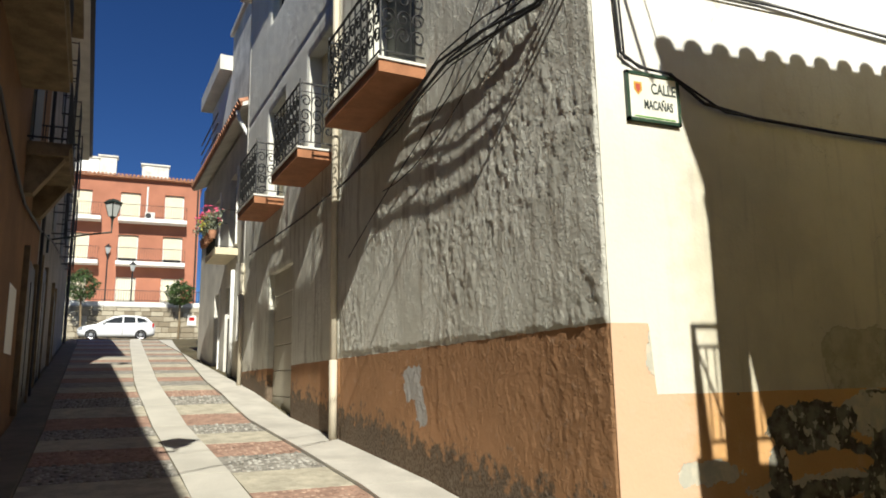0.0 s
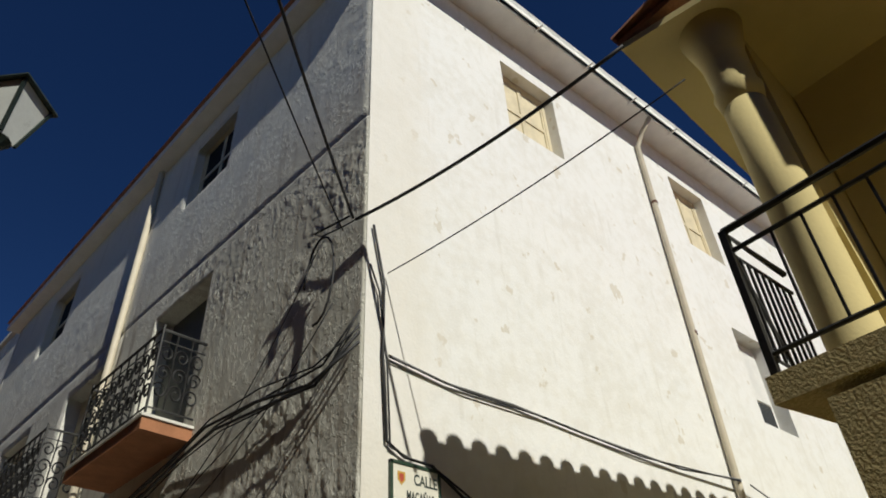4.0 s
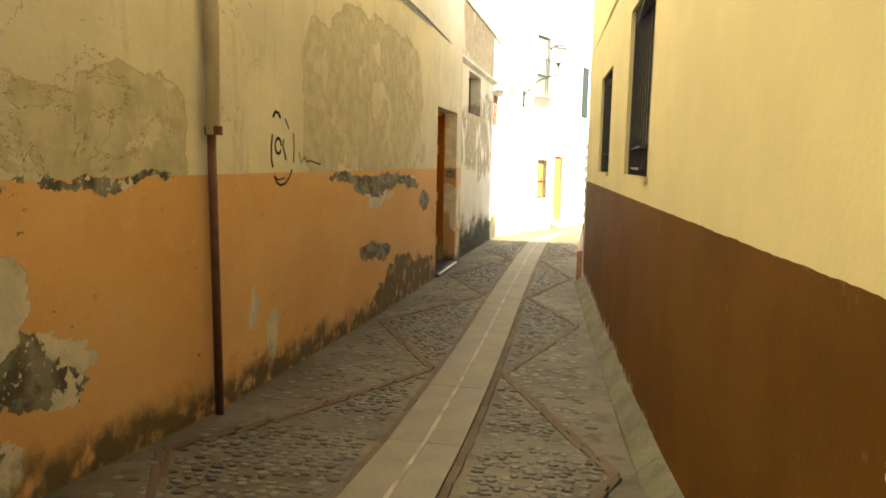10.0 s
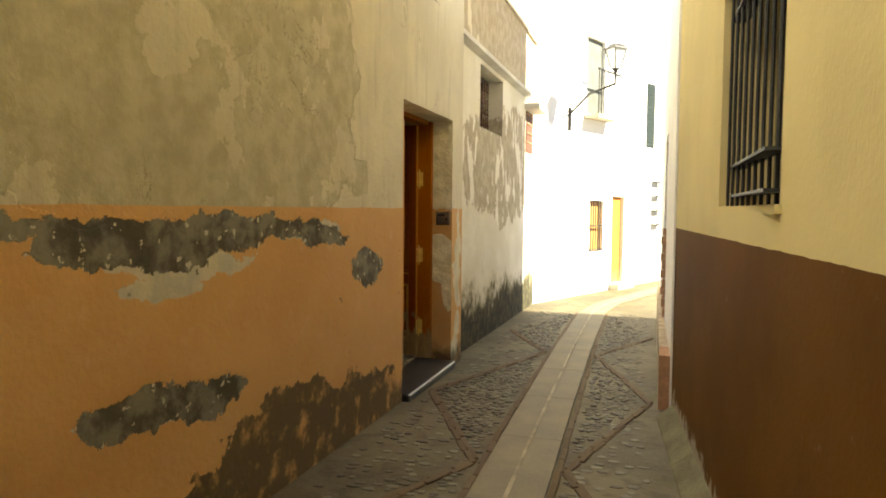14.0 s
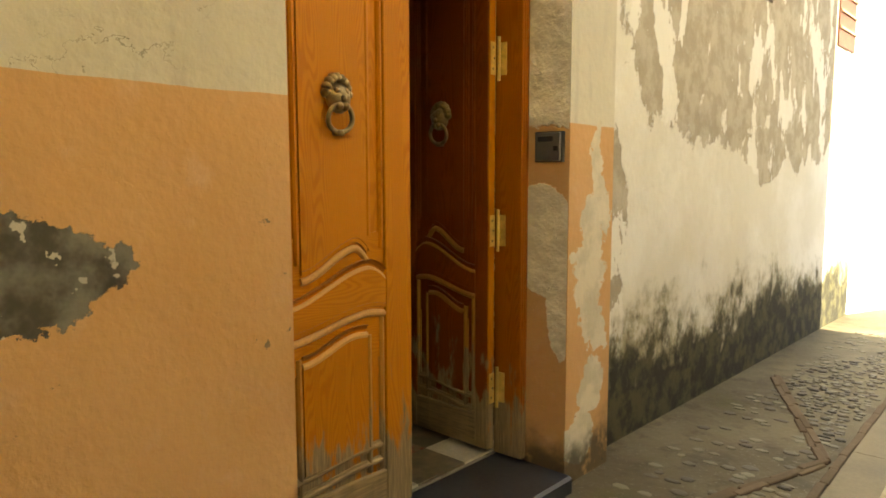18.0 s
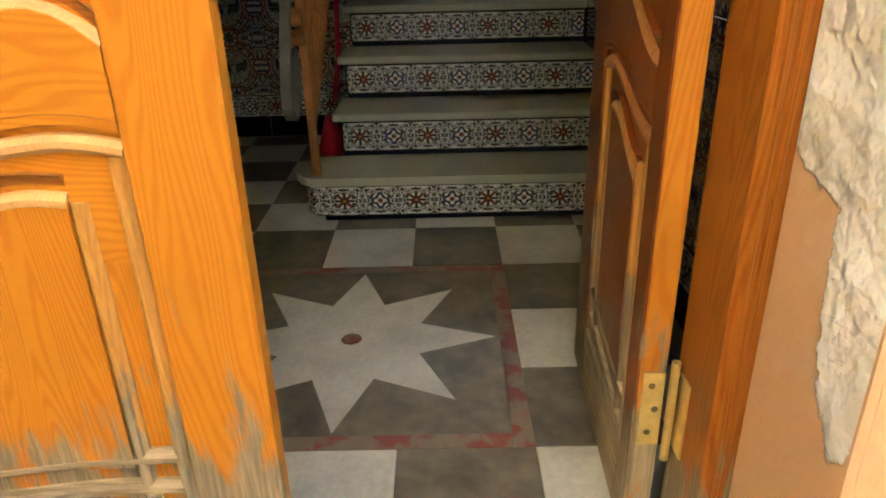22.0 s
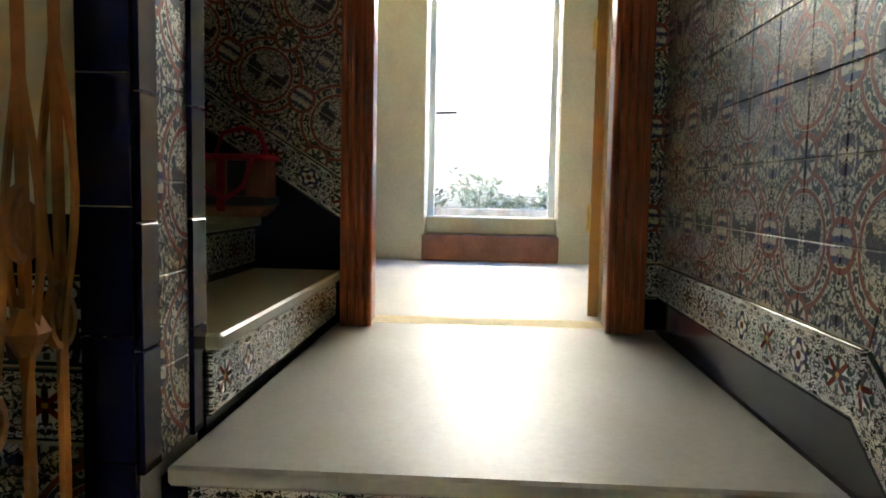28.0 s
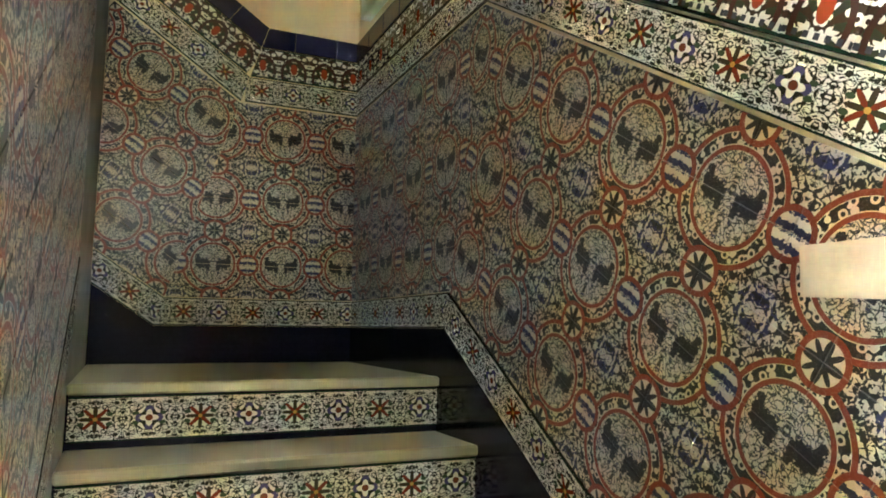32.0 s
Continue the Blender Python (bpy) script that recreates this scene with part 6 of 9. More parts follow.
part("side", prism(bmesh.new(), [(-1.585, 10.76, 0.01), (-1.50, 11.05, 0.01), (-1.502, 11.04, 0.02), (-1.582, 10.76, 0.055)], (0.008, -0.002, 0)), BLUE_PLASTIC, pan_tray)
part("handle", tubed([(-1.52, 10.80, 0.06), (-1.55, 10.72, 0.9)], 0.011, 8), IRON, pan)
part("grip", tubed([(-1.548, 10.725, 0.78), (-1.552, 10.715, 0.95)], 0.016, 8), DARK_PLASTIC, pan)
broom = thing("broom", (-1.55, 10.52, 0), "white bristle broom leaning on the tiled wall", "broom")
part("head", boxed((-1.60, 10.49, 0.09), (-1.50, 10.56, 0.16), bevel=0.01), WHITE_PLASTIC, broom)
part("bristles", boxed((-1.595, 10.495, 0.0), (-1.505, 10.555, 0.09)), WHITE_PLASTIC, broom)
part("stick", tubed([(-1.55, 10.525, 0.15), (-1.5, 10.46, 1.15)], 0.011, 8), IRON, broom)
jug = thing("plastic_jug", (-1.17, 10.80, 0), "cream plastic jug with a brown paper label", "jug")
body = part("body", boxed((-1.30, 10.66, 0.0), (-1.02, 10.88, 0.27), bevel=0.045), WHITE_PLASTIC, jug, smooth=False)
part("label", boxed((-1.09, 10.885, 0.07), (-1.23, 10.879, 0.20)), KRAFT, body, "torn brown paper label")
part("neck", lathe(bmesh.new(), (-1.10, 10.77, 0.26), [(0.045, 0), (0.03, 0.03), (0.028, 0.05)], 12), WHITE_PLASTIC, body, smooth=True)
part("cap", lathe(bmesh.new(), (-1.10, 10.77, 0.31), [(0.033, 0), (0.033, 0.03), (0.02, 0.034)], 12), WHITE_PLASTIC, jug)
part("handle", tubed([(-1.15, 10.77, 0.27), (-1.18, 10.77, 0.32), (-1.25, 10.77, 0.33), (-1.28, 10.77, 0.25)], 0.014, 8), WHITE_PLASTIC, jug, smooth=True)
ball = thing("toy_bundle", (-1.27, 11.06, 0), "small heap of red, yellow and green plastic clips", "clips")
part("clip", tubed([(-1.24, 11.05, 0.03), (-1.22, 11.10, 0.05), (-1.27, 11.12, 0.03)], 0.028, 8), RED_PLASTIC, ball, "red plastic clip", True)
part("clip", tubed([(-1.29, 10.93, 0.02), (-1.32, 10.97, 0.09), (-1.28, 11.01, 0.03)], 0.016, 8), YELLOW_PLASTIC, ball, "yellow plastic clip", True)
part("clip", tubed([(-1.36, 11.10, 0.025), (-1.30, 11.13, 0.09)], 0.02, 8), RED_PLASTIC, ball, "red plastic clip", True)
part("clip", tubed([(-1.33, 11.12, 0.02), (-1.38, 11.06, 0.05)], 0.02, 8), GREEN_PLASTIC, ball, "green plastic clip", True)
jug.location = (-1.08, 11.07, 0)
ball.location = (-1.27, 11.17, 0)
RED_CLOTH = plain("red_cloth", (0.42, 0.015, 0.03), 0.85, vary=0.25, scale=9, bump=0.4)
bm = bmesh.new()
lathe(bm, (-2.76, 11.735, 0.0), [(0.05, 0.0), (0.055, 0.06), (0.05, 0.13), (0.03, 0.19), (0.01, 0.22)], 14)
for v in bm.verts:
    v.co += Vector((noise.noise(v.co * 9), noise.noise(v.co * 9 + Vector((5, 0, 0))), 0)) * 0.02
solid("red_bag", bm, RED_CLOTH, "crumpled red cloth bag beside the stair", "bag", smooth=True)
bm = bmesh.new()
tube(bm, [(-2.76, 11.82, 1.0), (-2.74, 11.815, 0.75), (-2.7, 11.81, 0.5), (-2.68, 11.78, 0.3)], 0.012, 6)
solid("red_scarf", bm, RED_CLOTH, "red scarf hanging beside the stair", "scarf", smooth=True)
PALE_PLASTER = plain("bare_pale_plaster", (0.66, 0.58, 0.42), 0.85, vary=0.1, scale=9, bump=0.3)
bm = bmesh.new()
prism(bm, [(-2.993, 12.27, 0.864), (-2.993, 12.36, 0.826), (-2.993, 12.40, 0.758), (-2.993, 12.455, 0.80), (-2.993, 12.53, 0.862), (-2.993, 12.45, 0.852), (-2.993, 12.40, 0.842), (-2.993, 12.35, 0.856)], (0.012, 0, 0))
solid("plaster_patch", bm, PALE_PLASTER, "pale plaster patch where riser tiles broke away", "plaster patch")
solid("wood_scrap", tubed([(-2.80, 12.80, 0.735), (-2.90, 12.86, 0.80)], 0.011, 5), PINE_EDGE, "small scrap of pale wood on a tread", "wood scrap")
bag = thing("shopping_bag", (-4.40, 11.55, 1.44), "dusty pink shopping bag with red handles on the stair", "bag")
PINK = plain("dusty_pink_canvas", (0.40, 0.17, 0.12), 0.8, vary=0.2, scale=14, bump=0.4)
bm = bmesh.new()
box(bm, (-4.51, 11.39, 1.442), (-4.35, 11.65, 1.64), bevel=0.03)
part("body", bm, PINK, bag)
part("band", boxed((-4.514, 11.386, 1.478), (-4.346, 11.654, 1.508), bevel=0.004), DARK_PLASTIC, bag, "black lower band")
part("panel", boxed((-4.352, 11.535, 1.51), (-4.346, 11.595, 1.622)), DARK_PLASTIC, bag, "dark front panel")
part("band", boxed((-4.517, 11.382, 1.625), (-4.343, 11.658, 1.645), bevel=0.006), RED_CLOTH, bag, "red edging band")
for x in (-4.50, -4.335):
    part("handle", tubed([(x, 11.43, 1.63), (x, 11.46, 1.54 if x > -4.4 else 1.72), (x, 11.53, 1.50 if x > -4.4 else 1.74), (x, 11.59, 1.54 if x > -4.4 else 1.72), (x, 11.62, 1.63)], 0.008, 6), RED_CLOTH, bag, "", True)
part("strap", boxed((-4.352, 11.50, 1.46), (-4.343, 11.525, 1.635)), RED_CLOTH, bag)

# landing door frame
lframe = thing("inner_door_frame", (-4.5, 12.35, 1.08), "red varnished wooden door frame on the landing", "door frame")
for y0, y1 in ((11.87, 11.985), (12.755, 12.90)):
    jamb = part("jamb", boxed((-4.60, y0 + 0.012, 1.08), (-4.47, y1 - 0.012, 3.2), bevel=0.006), MAHOGANY, lframe)
    for dy in (0.0, 0.028, 0.056, 0.084):
        part("bead", tubed([(-4.468, y0 + 0.016 + dy, 1.08), (-4.468, y0 + 0.016 + dy, 3.2)], 0.012, 8), MAHOGANY, jamb, "", True)
part("head", boxed((-4.70, 11.87, 3.14), (-4.47, 12.90, 3.26), bevel=0.006), MAHOGANY, lframe)
inner_leaf = thing("inner_door", (-4.72, 12.74, 1.09), "pine door leaf folded back against the room wall", "door")
part("leaf", boxed((-4.72, 12.735, 1.09), (-5.45, 12.775, 3.1), bevel=0.004), PINE_EDGE, inner_leaf)
for z in (1.45, 2.1, 2.8):
    part("hinge", boxed((-4.722, 12.725, z - 0.05), (-4.700, 12.737, z + 0.05)), BRASS, inner_leaf, "brass hinge")
inner_leaf.rotation_euler = (0, 0, radians(-14))
part("handle", tubed([(-5.35, 12.735, 2.1), (-5.35, 12.69, 2.1), (-5.25, 12.69, 2.1)], 0.01, 8), STEEL, inner_leaf)

# yard door and what shows through it
BROWN_STEP = plain("worn_red_brown_step", (0.26, 0.11, 0.07), 0.7, vary=0.3, scale=6, bump=0.3)
yard_step = solid("yard_step", boxed((-6.77, 11.93, 1.078), (-7.05, 12.83, 1.25), bevel=0.008), BROWN_STEP, "worn red brown step at the yard door", "step")
yard_sill = solid("yard_sill", boxed((-6.86, 11.945, 1.252), (-7.05, 12.815, 1.37), bevel=0.01), ROOM_PLASTER, "plastered threshold of the yard door", "threshold", kind="structure")
ydoor = thing("yard_door_frame", (-6.95, 12.4, 1.37), "white painted metal frame of the yard door", "door frame")
for y0 in (11.955, 12.765):
    part("post", boxed((-6.93, y0, 1.372), (-6.97, y0 + 0.04, 3.13)), WHITE_PAINT, ydoor)
part("lintel", boxed((-6.93, 11.996, 3.09), (-6.97, 12.764, 3.13)), WHITE_PAINT, ydoor)
part("latch", tubed([(-6.92, 12.0, 2.06), (-6.92, 12.14, 2.065)], 0.008, 6), IRON, ydoor)
LEAF = plain("dull_green_leaf", (0.24, 0.27, 0.19), 0.6, vary=0.4, scale=20)


def shrub(name, at, radius, height, count, seed, label, mat=None):
    """A low plant: short stems with many small leaves."""
    rnd = random.Random(seed)
    ob = thing(name, at, label, "plant")
    at = Vector(at)
    stems = bmesh.new()
    leaves = bmesh.new()
    for i in range(count):
        a, d = rnd.uniform(0, 6.28), radius * math.sqrt(rnd.random())
        tip = at + Vector((math.cos(a) * d, math.sin(a) * d, height * rnd.uniform(0.35, 1.0)))
        if i % 4 == 0:
            tube(stems, [at + Vector((math.cos(a) * d * 0.3, math.sin(a) * d * 0.3, 0)), tip], 0.006, 4)
        for _ in range(4):
            p = tip + Vector((rnd.gauss(0, 0.04), rnd.gauss(0, 0.04), rnd.gauss(0, 0.05)))
            w = Vector((rnd.gauss(0, 1), rnd.gauss(0, 1), rnd.gauss(0, 0.6))).normalized() * rnd.uniform(0.03, 0.07)
            s = w.cross(Vector((rnd.gauss(0, 1), rnd.gauss(0, 1), rnd.gauss(0, 1)))).normalized() * w.length * 0.35
            leaves.faces.new([leaves.verts.new(q) for q in (p - w, p + s, p + w, p - s)])
    part("stem", stems, LEAF, ob)
    part("foliage", leaves, mat or LEAF, ob)
    return ob


for i, (y, r, h) in enumerate(((11.7, 0.22, 0.3), (12.2, 0.3, 0.5), (12.7, 0.2, 0.26), (13.1, 0.22, 0.4))):
    shrub("yard_plant", (-10.0, y, 1.2), r, h, 60, i, "straggling green plant at the foot of the yard wall")
wood_box = solid("timber_bed", boxed((-10.3, 11.3, 1.2), (-9.6, 13.4, 1.36), bevel=0.01), GREY_STONE, "low grey masonry plant bed in the yard", "plant bed")

# Stair window as closed shutters on solid wall, so no light enters.
cupboard = thing("closed_stair_window", (LX, 9.8, 3.93), "closed cream panelled shutters of the stair window in a white frame", "cupboard")
for a, b in (((LX, 9.30, 3.93), (-4.49, 9.37, 5.05)), ((LX, 10.28, 3.93), (-4.49, 10.35, 5.05)), ((LX, 9.37, 3.93), (-4.49, 10.28, 3.99)), ((LX, 9.37, 4.99), (-4.49, 10.28, 5.05))):
    part("frame", boxed(a, b, bevel=0.004), WHITE_PAINT, cupboard)
for y in (9.372, 9.827):
    door = part("door", boxed((LX, y, 3.992), (-4.505, y + 0.45, 4.988), bevel=0.003), CREAM_WOOD, cupboard)
    part("panel", boxed((-4.504, y + 0.08, 4.08), (-4.497, y + 0.37, 4.90), bevel=0.003), CREAM_WOOD, door)

# small things on the tiled stair wall
solid("wall_patch", prism(bmesh.new(), [(-4.53, 11.56, 2.555), (-4.53, 11.725, 2.545), (-4.53, 11.727, 2.635), (-4.53, 11.562, 2.636)], (0.006, 0, 0)), PALE_PLASTER, "blank cream filler tile in the patterned wall", "blank tile")
meter = thing("meter_box", (-6.6, 11.58, 2.35), "small grey meter box by the back room window", "meter box")
part("case", boxed((-6.2, 11.50, 2.32), (-5.95, 11.60, 2.60), bevel=0.006), STEEL, meter)
part("cover", boxed((-6.18, 11.60, 2.34), (-5.97, 11.612, 2.58)), WHITE_PLASTIC, meter)

# unseen dim lamp over the landing, added to light the stair
lamp = thing("stair_fill_lamp", (-3.7, 12.35, 5.2), "unseen globe lamp added to light the landing and stair", "lamp")
part("rose", lathe(bmesh.new(), (-3.7, 12.35, 5.16), [(0.06, 0), (0.06, 0.02), (0.05, 0.04)], 14), WHITE_PAINT, lamp)
part("flex", tubed([(-3.7, 12.35, 3.65), (-3.7, 12.35, 5.17)], 0.006, 6), CABLE, lamp)
k = K("lit_opal_glass", 0.3)
k.p.inputs["Emission Color"].default_value = (1.0, 0.86, 0.66, 1)
k.p.inputs["Emission Strength"].default_value = 0.15
OPAL = k.done((0.8, 0.75, 0.65))
part("globe", lathe(bmesh.new(), (-3.7, 12.35, 3.48), [(0.02, 0), (0.07, 0.02), (0.095, 0.09), (0.07, 0.16), (0.05, 0.18)], 18), OPAL, lamp, "glowing opal globe", True)

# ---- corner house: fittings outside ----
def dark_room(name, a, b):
    """A near-black block that stands in for the unlit room behind an opening."""
    solid(name, boxed(a, b), DARK_ROOM, "near-black block standing in for an unlit room", "room", kind="structure")


def casement(name, at, across, out, w, h, mat, label, glass_dark=True, cols=2, rows=2):
    """A window in its opening: frame, sashes with bars and panes. at: lower corner, across: along the wall, out: towards the street."""
    ob = thing(name, at, label, "window")
    at, e, o, up = Vector(at), Vector(across).normalized(), Vector(out).normalized(), Vector((0, 0, 1))
    m = Matrix((e, o, up)).transposed().to_4x4()
    m.translation = at
    f = 0.06
    for a, b in (((0, 0, 0), (f, 0.05, h)), ((w - f, 0, 0), (w, 0.05, h)), ((f, 0, 0), (w - f, 0.05, f)), ((f, 0, h - f), (w - f, 0.05, h))):
        part("frame", boxed(a, b, m), mat, ob)
    cw, ch = (w - 2 * f) / cols, (h - 2 * f) / rows
    for i in range(cols):
        for j in range(rows):
            x, z = f + i * cw, f + j * ch
            sash = part("sash", boxed((x, 0.008, z), (x + 0.035, 0.04, z + ch), m), mat, ob)
            for a, b in (((x + cw - 0.035, 0.008, z), (x + cw, 0.04, z + ch)), ((x + 0.035, 0.008, z), (x + cw - 0.035, 0.04, z + 0.035)), ((x + 0.035, 0.008, z + ch - 0.035), (x + cw - 0.035, 0.04, z + ch))):
                part("bar", boxed(a, b, m), mat, sash)
            part("pane", boxed((x + 0.035, 0.015, z + 0.035), (x + cw - 0.035, 0.022, z + ch - 0.035), m), DARK_ROOM if glass_dark else mat, sash)
    return ob


casement("shuttered_window", (-0.22, 2.2, 8.74), (0, 1, 0), (1, 0, 0), 1.07, 1.38, CREAM_WOOD, "closed cream wooden shutters of an upper window", False, 2, 2)
casement("shuttered_window", (-0.22, 6.22, 8.68), (0, 1, 0), (1, 0, 0), 1.02, 1.52, CREAM_WOOD, "closed cream wooden shutters of an upper window", False, 2, 2)
blind = thing("roller_blind_window", (-0.2, 6.62, 5.71), "window with a half lowered white roller blind", "window")
GLASS = plain("dark_window_glass", (0.03, 0.035, 0.04), 0.08, vary=0.1)
part("frame", boxed((-0.26, 6.62, 5.71), (-0.22, 7.56, 7.25)), WHITE_PAINT, blind)
part("pane", boxed((-0.218, 6.68, 5.77), (-0.212, 7.06, 6.25)), GLASS, blind)
part("pane", boxed((-0.218, 7.12, 5.77), (-0.212, 7.50, 6.25)), GLASS, blind)
for i in range(18):
    part("slat", boxed((-0.215, 6.66, 6.27 + i * 0.053), (-0.200, 7.52, 6.27 + i * 0.053 + 0.05)), WHITE_PAINT, blind)
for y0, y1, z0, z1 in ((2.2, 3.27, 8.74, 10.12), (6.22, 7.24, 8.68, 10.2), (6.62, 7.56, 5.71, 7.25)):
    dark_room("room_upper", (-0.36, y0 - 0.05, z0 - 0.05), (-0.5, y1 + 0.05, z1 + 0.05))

# street name plaque
sign = thing("street_sign", (0.0, 0.47, 3.42), "glazed tile street name plaque in a dark green frame", "sign")
ENAMEL = plain("cream_glazed_plaque", (0.74, 0.72, 0.62), 0.25, vary=0.05, scale=6)
SIGN_GREEN = plain("dark_green_sign_frame", (0.02, 0.05, 0.03), 0.4)
INK = plain("dark_green_lettering", (0.02, 0.035, 0.03), 0.5)
GRASS_GREEN = plain("green_glaze", (0.10, 0.26, 0.05), 0.4)
CREST_RED = plain("crest_red", (0.45, 0.08, 0.05), 0.4)
CREST_GOLD = plain("crest_gold", (0.55, 0.33, 0.06), 0.4)
SY0, SY1, SZ0, SZ1 = 0.235, 0.70, 3.405, 3.775
plaque = part("plaque", boxed((0.012, SY0 + 0.02, SZ0 + 0.02), (0.024, SY1 - 0.02, SZ1 - 0.02)), ENAMEL, sign)
for a, b in (((0.0, SY0, SZ0), (0.032, SY0 + 0.022, SZ1)), ((0.0, SY1 - 0.022, SZ0), (0.032, SY1, SZ1)), ((0.0, SY0, SZ0), (0.032, SY1, SZ0 + 0.022)), ((0.0, SY0, SZ1 - 0.022), (0.032, SY1, SZ1))):
    part("frame", boxed(a, b), SIGN_GREEN, sign)


def letters(text, y, z, size, parent, mat, stretch=1.0):
    """Flat lettering on the alley side, reading along +y."""
    cu = bpy.data.curves.new("lettering", "FONT")
    cu.body = text
    cu.size = size
    cu.align_x = "CENTER"
    cu.extrude = 0.0008
    cu.offset = 0.0022
    tmp = bpy.data.objects.new("lettering", cu)
    scene.collection.objects.link(tmp)
    bpy.context.view_layer.update()
    me = bpy.data.meshes.new_from_object(tmp.evaluated_get(bpy.context.evaluated_depsgraph_get()))
    bpy.data.objects.remove(tmp)
    me.transform(Matrix(((0, 0, 1, 0.0255), (stretch, 0, 0, y), (0, 1, 0, z), (0, 0, 0, 1))))
    me.transform(Matrix.Translation(-ORIGIN[parent]))
    me.materials.clear()
    me.materials.append(mat)
    ob = new("lettering", me)
    ob.parent = parent
    return ob


letters("CALLE", 0.558, 3.625, 0.115, plaque, INK, 0.67)
letters("MACAÑAS", 0.507, 3.505, 0.095, plaque, INK, 0.57)
part("green_strip", boxed((0.0245, SY0 + 0.06, SZ0 + 0.03), (0.0255, SY1 - 0.05, SZ0 + 0.042)), GRASS_GREEN, plaque)
part("crest", prism(bmesh.new(), [(0.0245, 0.30, 3.70), (0.0245, 0.30, 3.64), (0.0245, 0.335, 3.60), (0.0245, 0.37, 3.64), (0.0245, 0.37, 3.70)], (0.0012, 0, 0)), CREST_GOLD, plaque, "gold and red crest")
part("crest_field", prism(bmesh.new(), [(0.0258, 0.315, 3.685), (0.0258, 0.315, 3.645), (0.0258, 0.335, 3.62), (0.0258, 0.355, 3.645), (0.0258, 0.355, 3.685)], (0.0008, 0, 0)), CREST_RED, plaque)

# pipes
pipe = thing("downpipe", (0.06, 5.25, 0.05), "cream rain downpipe with a rusty iron foot", "downpipe")
RUST = plain("rusty_brown_iron", (0.12, 0.045, 0.025), 0.7, 0.2, vary=0.35, scale=12, bump=0.3)
part("pipe", tubed([(0.06, 5.16, 1.74), (0.06, 5.19, 3.56), (0.06, 5.36, 10.3), (0.2, 5.38, 10.55), (0.42, 5.38, 10.75)], 0.043, 12), PIPE_PAINT, pipe, smooth=True)
part("foot", tubed([(0.05, 5.19, 0.03), (0.05, 5.16, 1.78)], 0.026, 10), RUST, pipe, "rusty iron foot pipe", True)
for z in (1.74, 4.2, 6.6, 9.0):
    part("clamp", lathe(bmesh.new(), (0.06, 5.13 + z * 0.0225, z), [(0.05, 0), (0.05, 0.05)], 12), RUST, pipe)
pipe2 = thing("street_downpipe", gpt(5.62, 0.07, 0.85), "pale downpipe on the grey street front", "downpipe")
part("pipe", tubed([gpt(5.60, 0.07, 0.86), gpt(5.66, 0.07, 10.7)], 0.05, 12), PIPE_PAINT, pipe2, smooth=True)
part("foot", tubed([gpt(5.60, 0.07, 0.84), gpt(5.61, 0.07, 1.9)], 0.056, 10), PIPE_PAINT, pipe2, smooth=True)

# balconies of the street front
FLOOR_EDGE = plain("white_slab_edge", (0.66, 0.64, 0.58), 0.7, vary=0.1)


def balcony(s0, s1):
    z, d = 4.86, 0.55
    ob = thing("balcony", gpt((s0 + s1) / 2, 0.0, z), "small terracotta balcony with a scrolled black iron railing", "balcony", "balconies of the street front")
    bm = bmesh.new()
    prism(bm, [gpt(s0, 0.0, z - 0.09), gpt(s1, 0.0, z - 0.09), gpt(s1, d, z - 0.09), gpt(s0, d, z - 0.09)], (0, 0, 0.13))
    part("slab", bm, SLAB_BRICK, ob, "terracotta slab")
    bm = bmesh.new()
    prism(bm, [gpt(s0 - 0.02, 0.0, z + 0.042), gpt(s1 + 0.02, 0.0, z + 0.042), gpt(s1 + 0.02, d + 0.02, z + 0.042), gpt(s0 - 0.02, d + 0.02, z + 0.042)], (0, 0, 0.03))
    part("floor_edge", bm, FLOOR_EDGE, ob)
    top, low = z + 1.05, z + 0.16
    corner = [gpt(s0 + 0.03, 0.0, 0), gpt(s0 + 0.03, d - 0.03, 0), gpt(s1 - 0.03, d - 0.03, 0), gpt(s1 - 0.03, 0.0, 0)]
    for h, r in ((top, 0.018), (low, 0.011), (top - 0.13, 0.008)):
        part("rail", tubed([c + Vector((0, 0, h)) for c in corner], r, 6), IRON, ob)
    for c in corner[1:3]:
        part("post", tubed([c + Vector((0, 0, z + 0.07)), c + Vector((0, 0, top + 0.06))], 0.014, 6), IRON, ob)

    def pattern(a, b):
        n = max(2, round((b - a).length / 0.2))
        way = (b - a) / n
        for i in range(n):
            c = a + way * (i + 0.5)
            w = way.normalized()
            part("bar", tubed([a + way * i + Vector((0, 0, low)), a + way * i + Vector((0, 0, top))], 0.009, 4), IRON, ob)
            for zc, sgn, rad in ((low + 0.2, 1, 0.085), (low + 0.40, -1, 0.085), (low + 0.62, 1, 0.085)):
                spiral = [c + w * (sgn * rad * (1 - t / 11) * math.cos(t)) + Vector((0, 0, zc + rad * (1 - t / 11) * math.sin(t) * 1.2)) for t in (q * 0.55 for q in range(16))]
                part("scroll", tubed(spiral, 0.011, 4), IRON, ob)

    pattern(corner[0], corner[1])
    pattern(corner[1], corner[2])
    pattern(corner[3], corner[2])
    return ob


for s0, s1 in ((2.72, 4.55), (5.86, 7.45), (8.75, 10.3)):
    balcony(s0, s1)

SHUTTER_GREY = plain("grey_green_door_wood", (0.13, 0.14, 0.12), 0.6, vary=0.2, scale=6)
